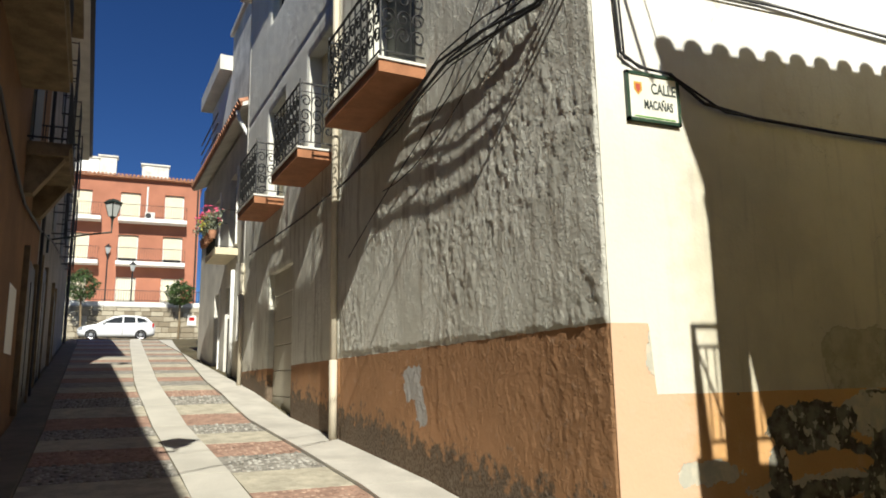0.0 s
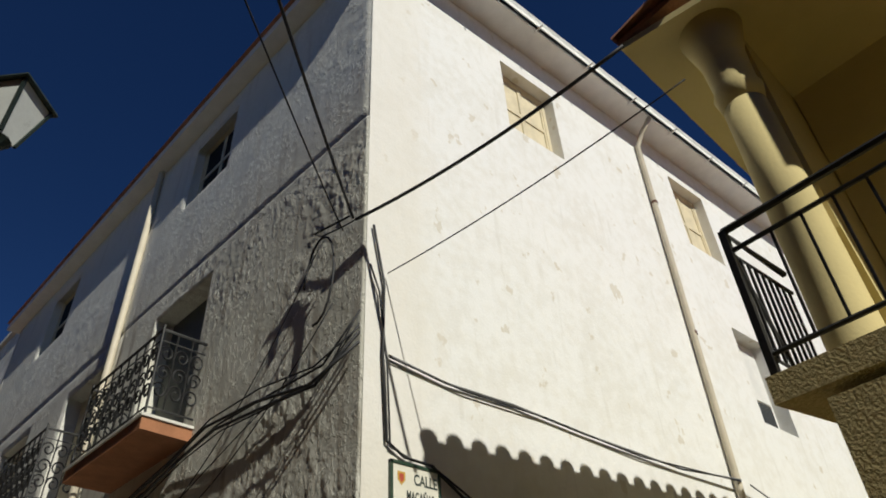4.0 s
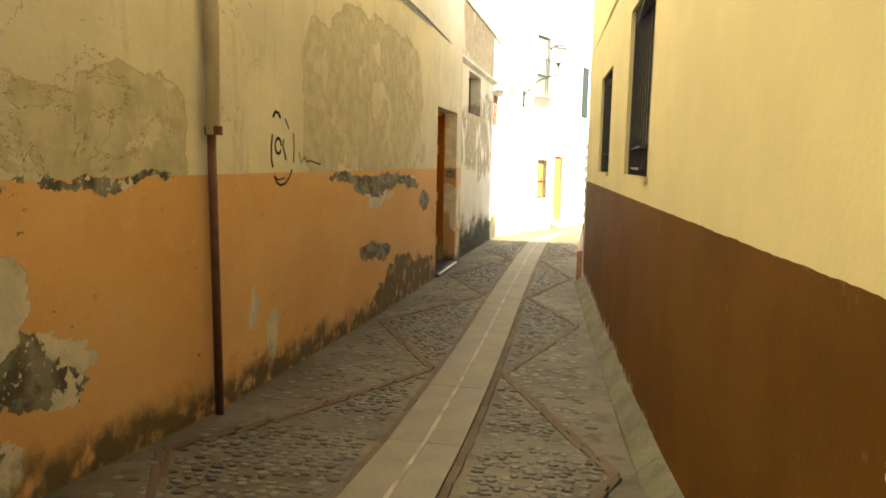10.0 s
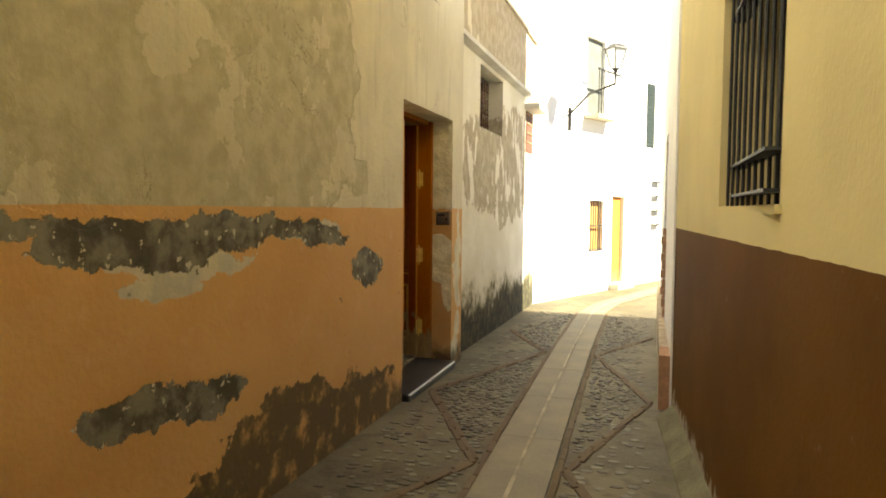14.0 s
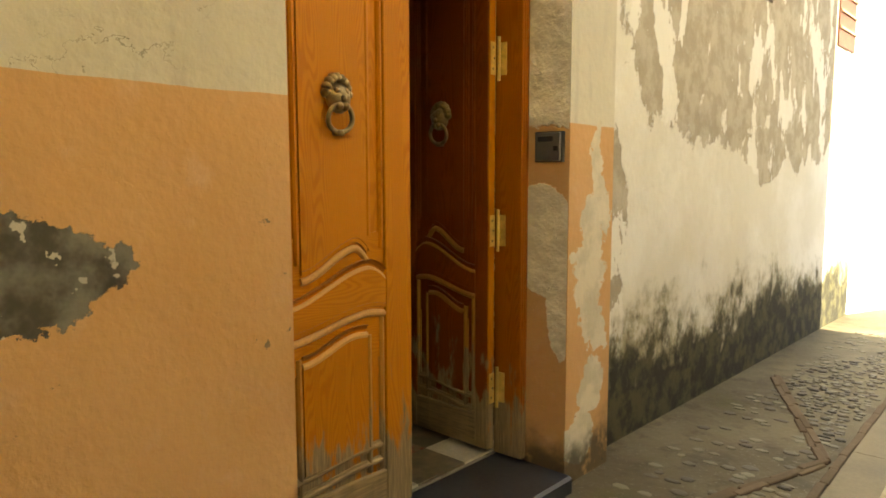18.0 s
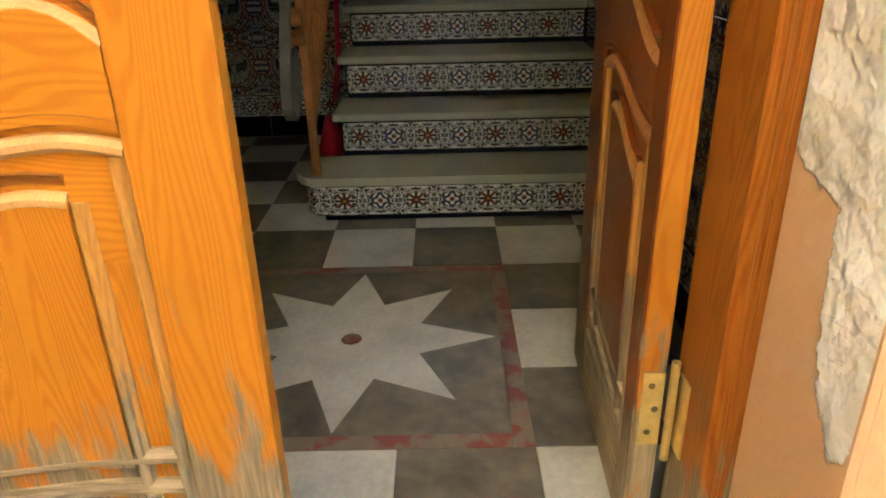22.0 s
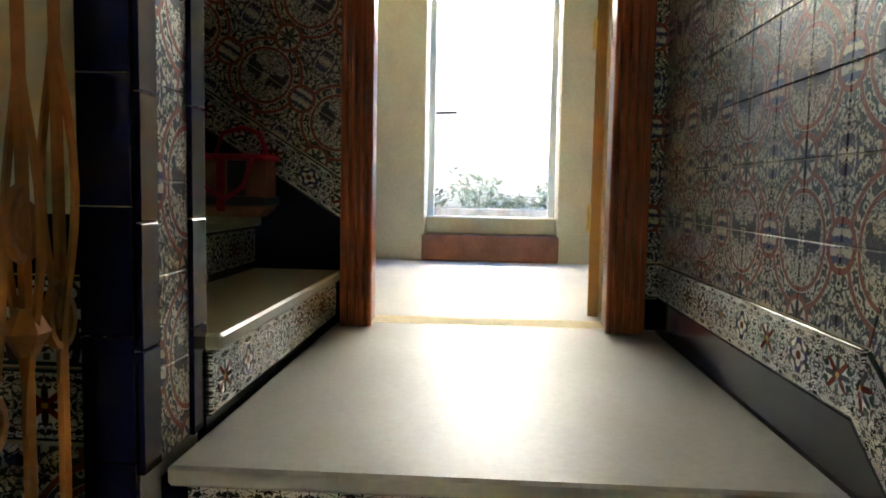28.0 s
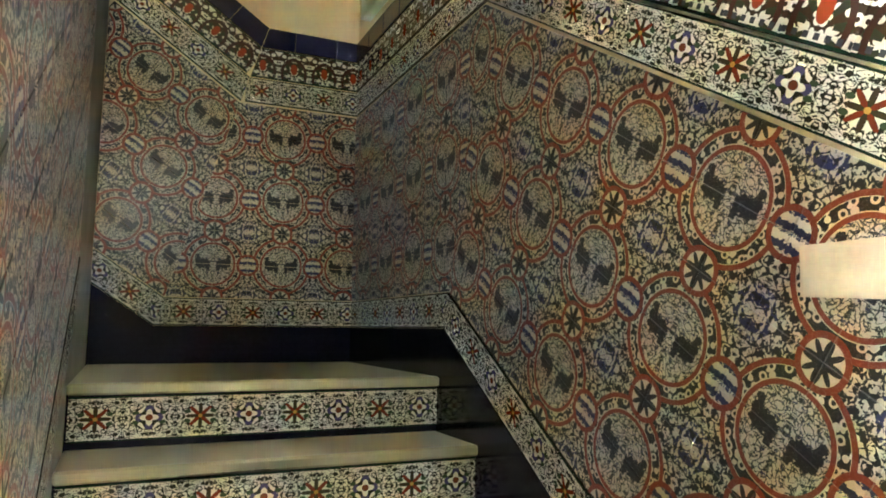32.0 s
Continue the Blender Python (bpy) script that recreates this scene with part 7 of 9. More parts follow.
for i, (a, b) in enumerate(S_DOORS):
    ob = thing("balcony_door", gpt((a + b) / 2, -0.2, 4.97), "tall glazed balcony door set back in its reveal", "door", "balcony doors")
    ex = Vector((-GU.x, -GU.y, 0))
    m = Matrix((ex, Vector((GU.y, -GU.x, 0)) * 1, Vector((0, 0, 1)))).transposed().to_4x4()
    m.translation = gpt(b, -0.24, 4.97)
    for x0, x1 in ((0.0, (b - a) / 2), ((b - a) / 2, b - a)):
        leaf = part("leaf", boxed((x0, 0, 0), (x1, 0.04, 2.09), m), SHUTTER_GREY if i == 0 else CREAM_WOOD, ob)
        part("pane", boxed((x0 + 0.1, 0.041, 0.75), (x1 - 0.1, 0.046, 1.95), m), GLASS, leaf)
        part("panel", boxed((x0 + 0.1, 0.041, 0.12), (x1 - 0.1, 0.05, 0.62), m), SHUTTER_GREY, leaf)
for s0, s1, z0, z1 in ((3.2, 4.45, 9.06, 10.4), (8.9, 10.2, 9.0, 10.4)):
    casement("upper_window", gpt(s1, -0.2, z0), (-GU.x, -GU.y, 0), (0.08, -1, 0), s1 - s0, z1 - z0, CREAM_WOOD, "cream wooden window under the eaves", True, 2, 2)
garage = thing("garage_door", gpt(8.95, -0.15, 1.1), "cream sheet metal garage door of wide panels", "garage door")
GARAGE = plain("cream_sheet_metal", (0.50, 0.46, 0.36), 0.55, 0.1, vary=0.1, scale=3)
m = Matrix((Vector((-GU.x, -GU.y, 0)), Vector((0.08, -1, 0)).normalized(), Vector((0, 0, 1)))).transposed().to_4x4()
m.translation = gpt(9.85, -0.16, 0.9)
for i in range(6):
    part("panel", boxed((0.02, 0, i * 0.46), (1.77, 0.04, i * 0.46 + 0.45), m, 0.01), GARAGE, garage)

# cables
for name, pts, r, mat, label in (
        ("cable", [(0.03, 0.62, 3.80), (0.035, 0.92, 3.61), (0.03, 1.41, 3.56), (0.03, 2.27, 3.545), (0.04, 3.6, 3.55), (0.11, 5.2, 3.53), (0.035, 7.5, 3.47), (0.03, 10.4, 3.42), (-0.03, 13.0, 3.36), (-0.06, 15.4, 3.34), (-0.06, 18.2, 3.34)], 0.013, CABLE, "bundled black cable clipped along the alley wall"),
        ("cable", [(0.04, 0.62, 3.79), (0.05, 1.1, 3.56), (0.04, 2.9, 3.53), (0.11, 5.2, 3.51), (0.04, 8.0, 3.44), (0.03, 11.0, 3.395)], 0.009, CABLE, "thin black cable along the alley wall"),
        ("cable", [(0.03, 0.22, 4.62), (0.03, 0.81, 4.55), (0.03, 1.6, 4.57), (0.03, 2.53, 4.53), (0.04, 4.1, 4.51), (0.11, 5.2, 4.59)], 0.011, GREY_CABLE, "grey cable stapled to the white wall"),
        ("cable", [(0.04, 0.22, 4.60), (0.04, 1.0, 4.53), (0.04, 2.0, 4.55), (0.04, 3.4, 4.49), (0.11, 5.2, 4.57)], 0.008, CABLE, "thin black cable stapled to the white wall"),
        ("cable", [(0.11, 5.4, 4.57), (0.04, 6.2, 4.45), (0.03, 7.3, 4.33), (0.03, 9.9, 4.42), (0.03, 12.8, 4.3)], 0.010, GREY_CABLE, "grey cable stapled to the white wall"),
        ("cable", [(0.03, 0.05, 5.9), (0.03, 0.17, 5.3), (0.03, 0.16, 4.6), (0.03, 0.2, 3.9), (0.03, 0.36, 3.81), (0.03, 0.64, 3.80)], 0.012, CABLE, "black cable running down the house corner"),
        ("cable", [(0.03, 0.02, 5.45), (0.03, 0.12, 5.2), (0.035, 0.20, 4.5), (0.03, 0.23, 3.86), (0.03, 0.45, 3.80)], 0.009, CABLE, "black cable running down the house corner")):
    solid(name, tubed(pts, r, 6), mat, label, "cable", "cables of the corner house", smooth=True)
rnd = random.Random(4)
for i in range(6):
    dz, do = rnd.uniform(-0.10, 0.10), 0.05 + 0.03 * i
    pts = [gpt(0.0, 0.05, 5.0 + dz * 0.6 - i * 0.06), gpt(0.43, do, 4.62 + dz - i * 0.03), gpt(1.18, do + 0.03, 4.60 + dz), gpt(2.02, do + 0.02, 4.66 + dz * 0.6), gpt(2.74, do, 4.60 + dz * 0.4 - 0.02 * i),
           gpt(3.44, do * 0.8, 4.45 + dz * 0.5), gpt(4.35, 0.06, 4.38 + dz * 0.3), gpt(5.2, 0.06, 4.28), gpt(7.5, 0.05, 4.25), gpt(11.5, 0.05, 4.3)]
    solid("cable", tubed(pts, rnd.choice((0.008, 0.011, 0.014)), 6), CABLE, "sagging black cables on the grey front", "cable", "cables of the corner house", smooth=True)
for s0, z0, s1, z1, dr in ((0.6, 6.0, 2.75, 4.1, 0.25), (0.35, 5.2, 3.8, 3.8, 0.4), (0.8, 4.7, 5.0, 3.2, -0.1)):
    solid("cable", tubed([p + Vector((0.006, -0.075, 0)) for p in sag(gpt(s0, 0, z0), gpt(s1, 0, z1), dr)], 0.006, 5), CABLE, "loose thin cable hanging over the stucco", "cable", "cables of the corner house", smooth=True)
loop = [gpt(0.55 + 0.22 * math.cos(a), 0.10, 5.55 + 0.48 * math.sin(a)) for a in (2 * math.pi * j / 18 for j in range(15))]
solid("cable", tubed(loop, 0.012, 6), CABLE, "coil of spare cable hung on the grey front", "cable", "cables of the corner house", smooth=True)
bracket = thing("cable_anchor", gpt(0.6, 0.06, 6.1), "iron cable anchor on the grey front", "bracket")
part("arm", tubed([gpt(0.62, 0.0, 6.12), gpt(0.62, 0.14, 6.1), gpt(0.1, 0.12, 6.0)], 0.012, 6), IRON, bracket)
for name, a, b, drop, r in (("overhead_wire", (-0.05, -0.09, 5.95), (2.66, 0.30, 5.86), 0.10, 0.016), ("overhead_wire", (0.04, 0.2, 5.42), (2.85, 0.62, 5.55), 0.06, 0.006),
                            ("overhead_wire", (-0.05, -0.12, 5.95), (3.6, -4.0, 6.3), 0.15, 0.013), ("overhead_wire", (-0.3, -0.07, 6.0), (2.8, -4.0, 7.0), 0.12, 0.008),
                            ("overhead_wire", (-0.6, -0.12, 6.1), (-0.05, -0.09, 5.95), 0.01, 0.008)):
    solid(name, tubed(sag(a, b, drop), r, 6), CABLE, "black overhead wire strung from the house corner", "wire", "overhead wires", smooth=True)

# meter hatch, graffiti and small marks on the alley wall
hatch = thing("meter_hatch", (0.0, 3.19, 0.83), "rusty ochre painted meter hatch in the wall", "hatch")
HATCH = plain("ochre_painted_hatch", (0.55, 0.27, 0.10), 0.7, vary=0.2, scale=14, bump=0.3)
part("door", boxed((0.0, 2.99, 0.86), (0.014, 3.40, 1.07), bevel=0.003), HATCH, hatch)
for a, b in (((2.955, 0.835), (2.985, 1.10)), ((3.405, 0.83), (3.43, 1.09)), ((2.985, 1.075), (3.405, 1.10)), ((2.985, 0.83), (3.405, 0.855))):
    part("frame", boxed((0.0, a[0], a[1]), (0.024, b[0], b[1]), bevel=0.003), RUST if a[1] < 0.0 else HATCH, hatch)
for y, z in ((3.15, 1.03), (3.25, 0.93), (3.33, 1.0)):
    part("rust_spot", boxed((0.0142, y, z), (0.0152, y + 0.025, z + 0.02)), RUST, hatch)
PAINT_BLACK = plain("black_spray_paint", (0.015, 0.015, 0.015), 0.8)
graffiti = thing("graffiti", (0.0, 6.25, 1.45), "black spray paint scrawl of an oval face", "graffiti")


def stroke(pts, r=0.011):
    bm = bmesh.new()
    tube(bm, [(0.0, y, z) for y, z in pts], r, 6)
    bmesh.ops.scale(bm, vec=(0.15, 1, 1), verts=bm.verts)
    bmesh.ops.translate(bm, vec=(0.002, 0, 0), verts=bm.verts)
    part("stroke", bm, PAINT_BLACK, graffiti, smooth=True)


stroke([(6.06, 1.90), (6.10, 1.94), (6.15, 1.93), (6.18, 1.90)], 0.014)
stroke([(6.05, 1.78), (6.03, 1.70), (6.03, 1.60), (6.05, 1.55)], 0.013)
stroke([(6.26, 1.90), (6.32, 1.83)], 0.008)
stroke([(6.40, 1.80), (6.41, 1.70), (6.40, 1.58)], 0.009)
stroke([(6.14 + 0.05 * math.cos(a), 1.70 + 0.055 * math.sin(a)) for a in (2 * math.pi * j / 12 for j in range(12))], 0.012)
stroke([(6.23, 1.75), (6.22, 1.69), (6.25, 1.64), (6.27, 1.60)], 0.012)
stroke([(6.08, 1.49), (6.11, 1.44), (6.17, 1.42), (6.25, 1.43), (6.32, 1.47), (6.37, 1.53)], 0.010)
stroke([(6.07, 1.48), (6.14, 1.46), (6.24, 1.47)], 0.008)
stroke([(6.50, 1.66), (6.54, 1.58), (6.60, 1.63), (6.64, 1.59), (6.72, 1.60), (6.80, 1.585), (6.94, 1.57)], 0.007)

# grilles of the yellow house
def grille(y0, y1, z0, z1, open_glass):
    ob = thing("barred_window", (yx((y0 + y1) / 2), (y0 + y1) / 2, z0), "window behind an upright black iron grille", "window", "barred windows of the yellow house")
    for i, y in enumerate(frange(y0 + 0.06, y1 - 0.06, 0.125)):
        x = yx(y) + 0.03
        part("bar", tubed([(x, y, z0 + 0.0), (x, y, z1)], 0.0085, 6), IRON, ob)
    for z in (z0 + 0.05, z0 + 0.19, z1 - 0.12):
        part("cross_bar", boxed((yx(y0) + 0.022, y0, z - 0.006), (yx(y1) + 0.04, y1, z + 0.006)), IRON, ob)
    part("frame", boxed((yx(y0) + 0.17, y0, z0), (yx(y0) + 0.24, y1, z0 + 0.06)), IRON if not open_glass else SHUTTER_GREY, ob)
    n = 2
    for i in range(n):
        a, b = y0 + (y1 - y0) * i / n, y0 + (y1 - y0) * (i + 1) / n
        sash = part("sash", boxed((yx(a) + 0.19, a, z0 + 0.06), (yx(a) + 0.23, a + 0.06, z1)), SHUTTER_GREY, ob)
        part("pane", boxed((yx(a) + 0.20, a + 0.06, z0 + 0.06), (yx(a) + 0.206, b, z1)), GLASS, sash)
    part("sill", boxed((yx(y0) - 0.02, y0 - 0.03, z0 - 0.03), (yx(y1) + 0.2, y1 + 0.03, z0 + 0.002)), YELLOW_WALL, ob)
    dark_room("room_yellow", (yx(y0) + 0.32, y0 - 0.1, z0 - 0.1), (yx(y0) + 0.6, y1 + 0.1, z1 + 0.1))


grille(8.54, 9.75, 1.53, 2.56, False)
grille(5.97, 7.20, 1.54, 2.78, True)

# low wall: barred window, cornice
cornice = solid("cornice", prism(bmesh.new(), [(-0.12, 13.1, 3.30), (0.0, 13.1, 3.33), (0.0, 13.1, 3.38), (-0.12, 13.1, 3.42)], (0, 5.2, 0)), OFF_WHITE, "thin plaster ledge along the low wall", "cornice", kind="structure")
coping = solid("coping", boxed((-0.54, 13.1, 4.35), (-0.06, 18.3, 4.43)), CONCRETE, "weathered coping of the low wall", "coping", kind="structure")
hi = thing("high_window", (-0.3, 14.9, 2.5), "small high window behind a dense iron grille", "window")
part("pane", boxed((-0.40, 14.25, 2.5), (-0.395, 15.55, 3.25)), DARK_ROOM, hi)
for y in frange(14.3, 15.5, 0.11):
    part("bar", tubed([(-0.30, y, 2.5), (-0.30, y, 3.25)], 0.008, 6), RUST, hi)
for z in (2.65, 2.8, 2.95, 3.1):
    part("cross_bar", boxed((-0.308, 14.25, z - 0.005), (-0.292, 15.55, z + 0.005)), RUST, hi)
dark_room("room_low", (-0.51, 14.1, 2.3), (-0.8, 15.7, 3.4))
hatch2 = thing("small_window", (-0.08, 17.6, 2.5), "small brown barred window under a plaster hood", "window")
part("panel", boxed((-0.10, 17.35, 2.45), (-0.085, 17.95, 3.1)), RUST, hatch2)
part("hood", boxed((-0.1, 17.2, 3.12), (0.14, 18.1, 3.2)), OFF_WHITE, hatch2)
for z in (2.6, 2.75, 2.9, 3.05):
    part("bar", boxed((-0.084, 17.35, z), (-0.07, 17.95, z + 0.02)), BRICK, hatch2)
ob = casement("upper_small_window", (-1.72, 14.3, 5.2), (0, 1, 0), (1, 0, 0), 1.0, 1.0, WHITE_PAINT, "small window of the set back storey", True, 2, 1)
roof_low = solid("roof_low", prism(bmesh.new(), [(-1.15, 13.0, 7.15), (-1.15, 20.2, 7.15), (-5.0, 20.2, 8.3), (-5.0, 13.0, 8.3)], (0, 0, 0.12)), TERRACOTTA, "tiled roof of the set back storey", "roof", kind="structure")

# far white front at the bend
FU = Vector((0.40, 1)).normalized()


def fpt(s, off=0.0, z=0.0):
    q = Vector((-0.1, 18.3)) + FU * s + Vector((FU.y, -FU.x)) * off
    return Vector((q.x, q.y, z))


def fm(s, off, z):
    m = Matrix((Vector((FU.x, FU.y, 0)), Vector((FU.y, -FU.x, 0)), Vector((0, 0, 1)))).transposed().to_4x4()
    m.translation = fpt(s, off, z)
    return m


farwin = thing("grilled_window", fpt(2.4, 0.05, 0.68), "small window with a projecting iron cage", "window")
m = fm(2.12, -0.1, 0.68)
part("shutter", boxed((0, 0, 0), (0.55, 0.03, 1.03), m), PINE_EDGE, farwin)
for i in range(6):
    part("bar", boxed((0.02 + i * 0.1, 0.12, 0), (0.035 + i * 0.1, 0.135, 1.03), m), IRON, farwin)
for z in (0.02, 0.5, 1.0):
    part("cross_bar", boxed((-0.02, 0.10, z), (0.57, 0.14, z + 0.02), m), IRON, farwin)
fdoor = thing("orange_door", fpt(3.45, -0.1, -0.1), "orange varnished plank door in the white front", "door")
m = fm(3.15, -0.12, -0.2)
for i in range(4):
    part("plank", boxed((i * 0.15, 0, 0), (i * 0.15 + 0.147, 0.04, 2.0), m), RED_EDGE, fdoor)
part("step", boxed((-0.1, 0.02, 0.0), (0.7, 0.35, 0.16), m), CONCRETE, fdoor)
upwin = thing("far_balcony", fpt(2.3, 0.2, 3.35), "small iron balcony with potted plants on the white front", "balcony")
m = fm(1.8, 0.0, 3.3)
part("slab", boxed((0, 0, 0), (1.0, 0.32, 0.06), m), CONCRETE, upwin)
for i in range(9):
    part("bar", boxed((0.02 + i * 0.115, 0.29, 0.06), (0.035 + i * 0.115, 0.305, 0.9), m), IRON, upwin)
part("rail", boxed((0, 0.28, 0.9), (1.0, 0.315, 0.93), m), IRON, upwin)
part("door", boxed((0.1, -0.12, 0.08), (0.9, -0.08, 1.6), m), SHUTTER_GREY, upwin)
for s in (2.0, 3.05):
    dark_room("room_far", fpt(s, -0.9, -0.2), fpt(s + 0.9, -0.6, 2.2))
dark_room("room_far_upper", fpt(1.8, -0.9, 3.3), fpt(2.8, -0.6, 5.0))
shut = thing("louvred_shutter", fpt(5.1, 0.0, 2.95), "closed dark green louvred shutter on the white front", "shutter")
m = fm(4.85, -0.05, 2.95)
part("frame", boxed((0, 0, 0), (0.5, 0.03, 1.47), m), GREEN_IRON, shut)
for i in range(18):
    part("slat", boxed((0.03, 0.03, 0.05 + i * 0.078), (0.47, 0.045, 0.05 + i * 0.078 + 0.06), m), GREEN_IRON, shut)
cage = thing("window_cage", fpt(5.4, 0.1, 1.15), "small projecting iron window cage on the white front", "window grille")
m = fm(5.25, 0.0, 1.15)
for i in range(5):
    part("bar", boxed((0.02 + i * 0.09, 0.13, 0), (0.035 + i * 0.09, 0.145, 1.05), m), IRON, cage)
for z in (0.02, 0.35, 0.68, 1.02):
    part("cross_bar", boxed((0, 0, z), (0.42, 0.15, z + 0.02), m), IRON, cage)


def lantern(name, at, label, mat, arm, size=1.0):
    """A four sided street lantern on an iron arm; at: foot of the lantern."""
    ob = thing(name, at, label, "street lamp")
    at = Vector(at)
    part("arm", tubed(arm, 0.05 * size if size > 1 else 0.022, 8, 0.022), mat, ob, smooth=True)
    part("wall_plate", boxed(Vector(arm[0]) - Vector((0.03, 0.03, 0.3)), Vector(arm[0]) + Vector((0.03, 0.03, 0.12))), mat, ob)
    part("foot", lathe(bmesh.new(), at, [(r * size, h * size) for r, h in ((0.02, -0.12), (0.035, -0.02), (0.05, 0.0), (0.075, 0.03))], 10), mat, ob)
    body = part("body", lathe(bmesh.new(), at, [(0.085 * size, 0.03 * size), (0.175 * size, 0.36 * size)], 4), LANTERN_GLASS, ob, "milky lantern glass")
    for j in range(4):
        a = math.pi / 2 * j
        c, s = math.cos(a), math.sin(a)
        part("rib", tubed([at + Vector((0.088 * c, 0.088 * s, 0.03)) * size, at + Vector((0.18 * c, 0.18 * s, 0.36)) * size], 0.012 * size, 4), mat, body)
    part("hood", lathe(bmesh.new(), at + Vector((0, 0, 0.36 * size)), [(r * size, h * size) for r, h in ((0.22, 0.0), (0.21, 0.02), (0.13, 0.07), (0.11, 0.09), (0.02, 0.11))], 4), mat, ob)
    return ob


LANTERN_GLASS = plain("milky_lantern_glass", (0.55, 0.57, 0.55), 0.3, vary=0.08)
lantern("street_lantern", (1.22, 18.75, 3.95), "black iron street lantern on a wall bracket", IRON, [fpt(1.2, 0.02, 3.3), (0.75, 19.1, 3.62), (1.22, 18.75, 3.72), (1.22, 18.75, 3.84)])
lantern("street_lantern", (-0.2, -2.8, 5.30), "dark green street lantern on a long wall arm", GREEN_IRON, [lpt(-0.35, 0.1, 5.02), (-0.25, -3.4, 5.06), (-0.2, -2.8, 5.04), (-0.2, -2.8, 5.2)], 1.25)
lantern("street_lantern", (-14.4, -3.85, 5.55), "dark green street lantern on a long wall arm", GREEN_IRON, [lpt(-14.5, 0.02, 4.95), (-14.4, -4.4, 5.1), (-14.4, -3.85, 5.2), (-14.4, -3.85, 5.42)])

# white house on the right of the alley: barred door window with brick sides
bwin = thing("barred_opening", (2.1, 14.5, 0.35), "dark barred window between rough brick sides", "window")
part("pane", boxed((2.30, 13.9, 0.35), (2.32, 15.2, 2.35)), DARK_ROOM, bwin)
for y in frange(14.05, 15.05, 0.12):
    part("bar", tubed([(2.12, y, 0.35), (2.12, y, 2.35)], 0.009, 6), IRON, bwin)
for i in range(9):
    for y in (13.92, 15.12):
        part("brick", boxed((2.04 - 0.015 * (i % 2), y - 0.04, 0.36 + i * 0.105), (2.2, y + 0.05 + 0.03 * (i % 2), 0.36 + i * 0.105 + 0.09)), BRICK, bwin)
dark_room("room_right", (2.4, 13.8, 0.2), (2.7, 16.6, 2.5))

# ---- alley paving ----
def strip_mid(y):
    return lerp_table(y, [(-1, 1.62), (1.5, 1.56), (3.5, 1.42), (6.6, 1.33), (10, 1.19), (14, 1.07), (17.5, 1.01), (18.7, 1.16), (20.5, 1.75), (23, 2.6), (26, 3.6)])


STRIP_STONE = plain("worn_pale_concrete_slab", (0.155, 0.128, 0.075), 0.75, vary=0.22, scale=3.0, bump=0.35, fine=50)
RIDGE = plain("pale_mortar", (0.27, 0.235, 0.16), 0.85, vary=0.4, scale=4, bump=0.4)
strip = thing("paving_strip", (1.3, 8, ground_z(1.3, 8)), "pale worn concrete strip down the middle of the alley", "paving", kind="structure")
ends = frange(-0.6, 17.4, 1.15) + frange(18.0, 26, 0.8)
for a, b in zip(ends, ends[1:]):
    m0, m1 = strip_mid(a + 0.002), strip_mid(b - 0.002)
    for s0, s1 in ((-0.205, -0.012), (0.012, 0.205)):
        bm = bmesh.new()
        vs = [Vector((m + s, y, ground_z(1, y) + 0.004)) for m, s, y in ((m0, s0, a + 0.002), (m0, s1, a + 0.002), (m1, s1, b - 0.002), (m1, s0, b - 0.002))]
        prism(bm, vs, (0, 0, 0.014))
        part("slab", bm, STRIP_STONE, strip)
    bm = bmesh.new()
    prism(bm, [(m0 - 0.012, a, ground_z(1, a)), (m0 + 0.012, a, ground_z(1, a)), (m1 + 0.012, b, ground_z(1, b)), (m1 - 0.012, b, ground_z(1, b))], (0, 0, 0.021))
    part("joint_ridge", bm, RIDGE, strip, "pale mortar ridge")

PAVE_BRICK = K("thin_paving_brick", 0.85)
q = PAVE_BRICK.local()
PAVE_BRICK.bump(PAVE_BRICK.noise(q, 45, 4), 0.5, 0.006)
PAVE_BRICK = PAVE_BRICK.done(PAVE_BRICK.mix(PAVE_BRICK.chance() * 0.6 + PAVE_BRICK.noise(q, 20, 4) * 0.5, (0.07, 0.048, 0.028), (0.14, 0.10, 0.06)))
brick_bm = bmesh.new()
box(brick_bm, (-0.105, -0.021, -0.02), (0.105, 0.021, 0.012), bevel=0.005)
brick_mesh = mesh_of("paving_brick", brick_bm, PAVE_BRICK)
lines = thing("brick_lines", (1.3, 8, ground_z(1.3, 8)), "rows of thin worn bricks set in the alley paving", "paving", kind="structure")
brick_rnd = random.Random(5)


def brick_row(a, b):
    a, b = Vector(a), Vector(b)
    n = max(1, round((b - a).length / 0.222))
    turn_z = math.atan2(b.y - a.y, b.x - a.x)
    for i in range(n):
        c = a.lerp(b, (i + 0.5) / n)
        ob = new("brick", brick_mesh)
        ob.parent = lines
        z = ground_z(1, c.y)
        ob.matrix_local = Matrix.Translation(Vector((c.x + brick_rnd.gauss(0, 0.004), c.y, z + brick_rnd.uniform(-0.004, 0.003))) - ORIGIN[lines]) @ Matrix.Rotation(turn_z + brick_rnd.gauss(0, 0.03), 4, "Z")


for side in (-0.235, 0.235):
    ys = frange(0.2, 17.4, 2.15)
    for a, b in zip(ys, ys[1:]):
        brick_row((strip_mid(a) + side, a), (strip_mid(b) + side, b))
HUBS = [2.75, 6.65, 10.15, 13.85]
RIMS_L, RIMS_R = [0.95, 4.55, 8.3, 11.75, 15.3], [0.6, 4.9, 8.7, 11.95, 15.3]


def right_foot(y):
    return 2.955 - 0.0765 * (y - 0.48) - 0.22 if y < 11.5 else 1.94


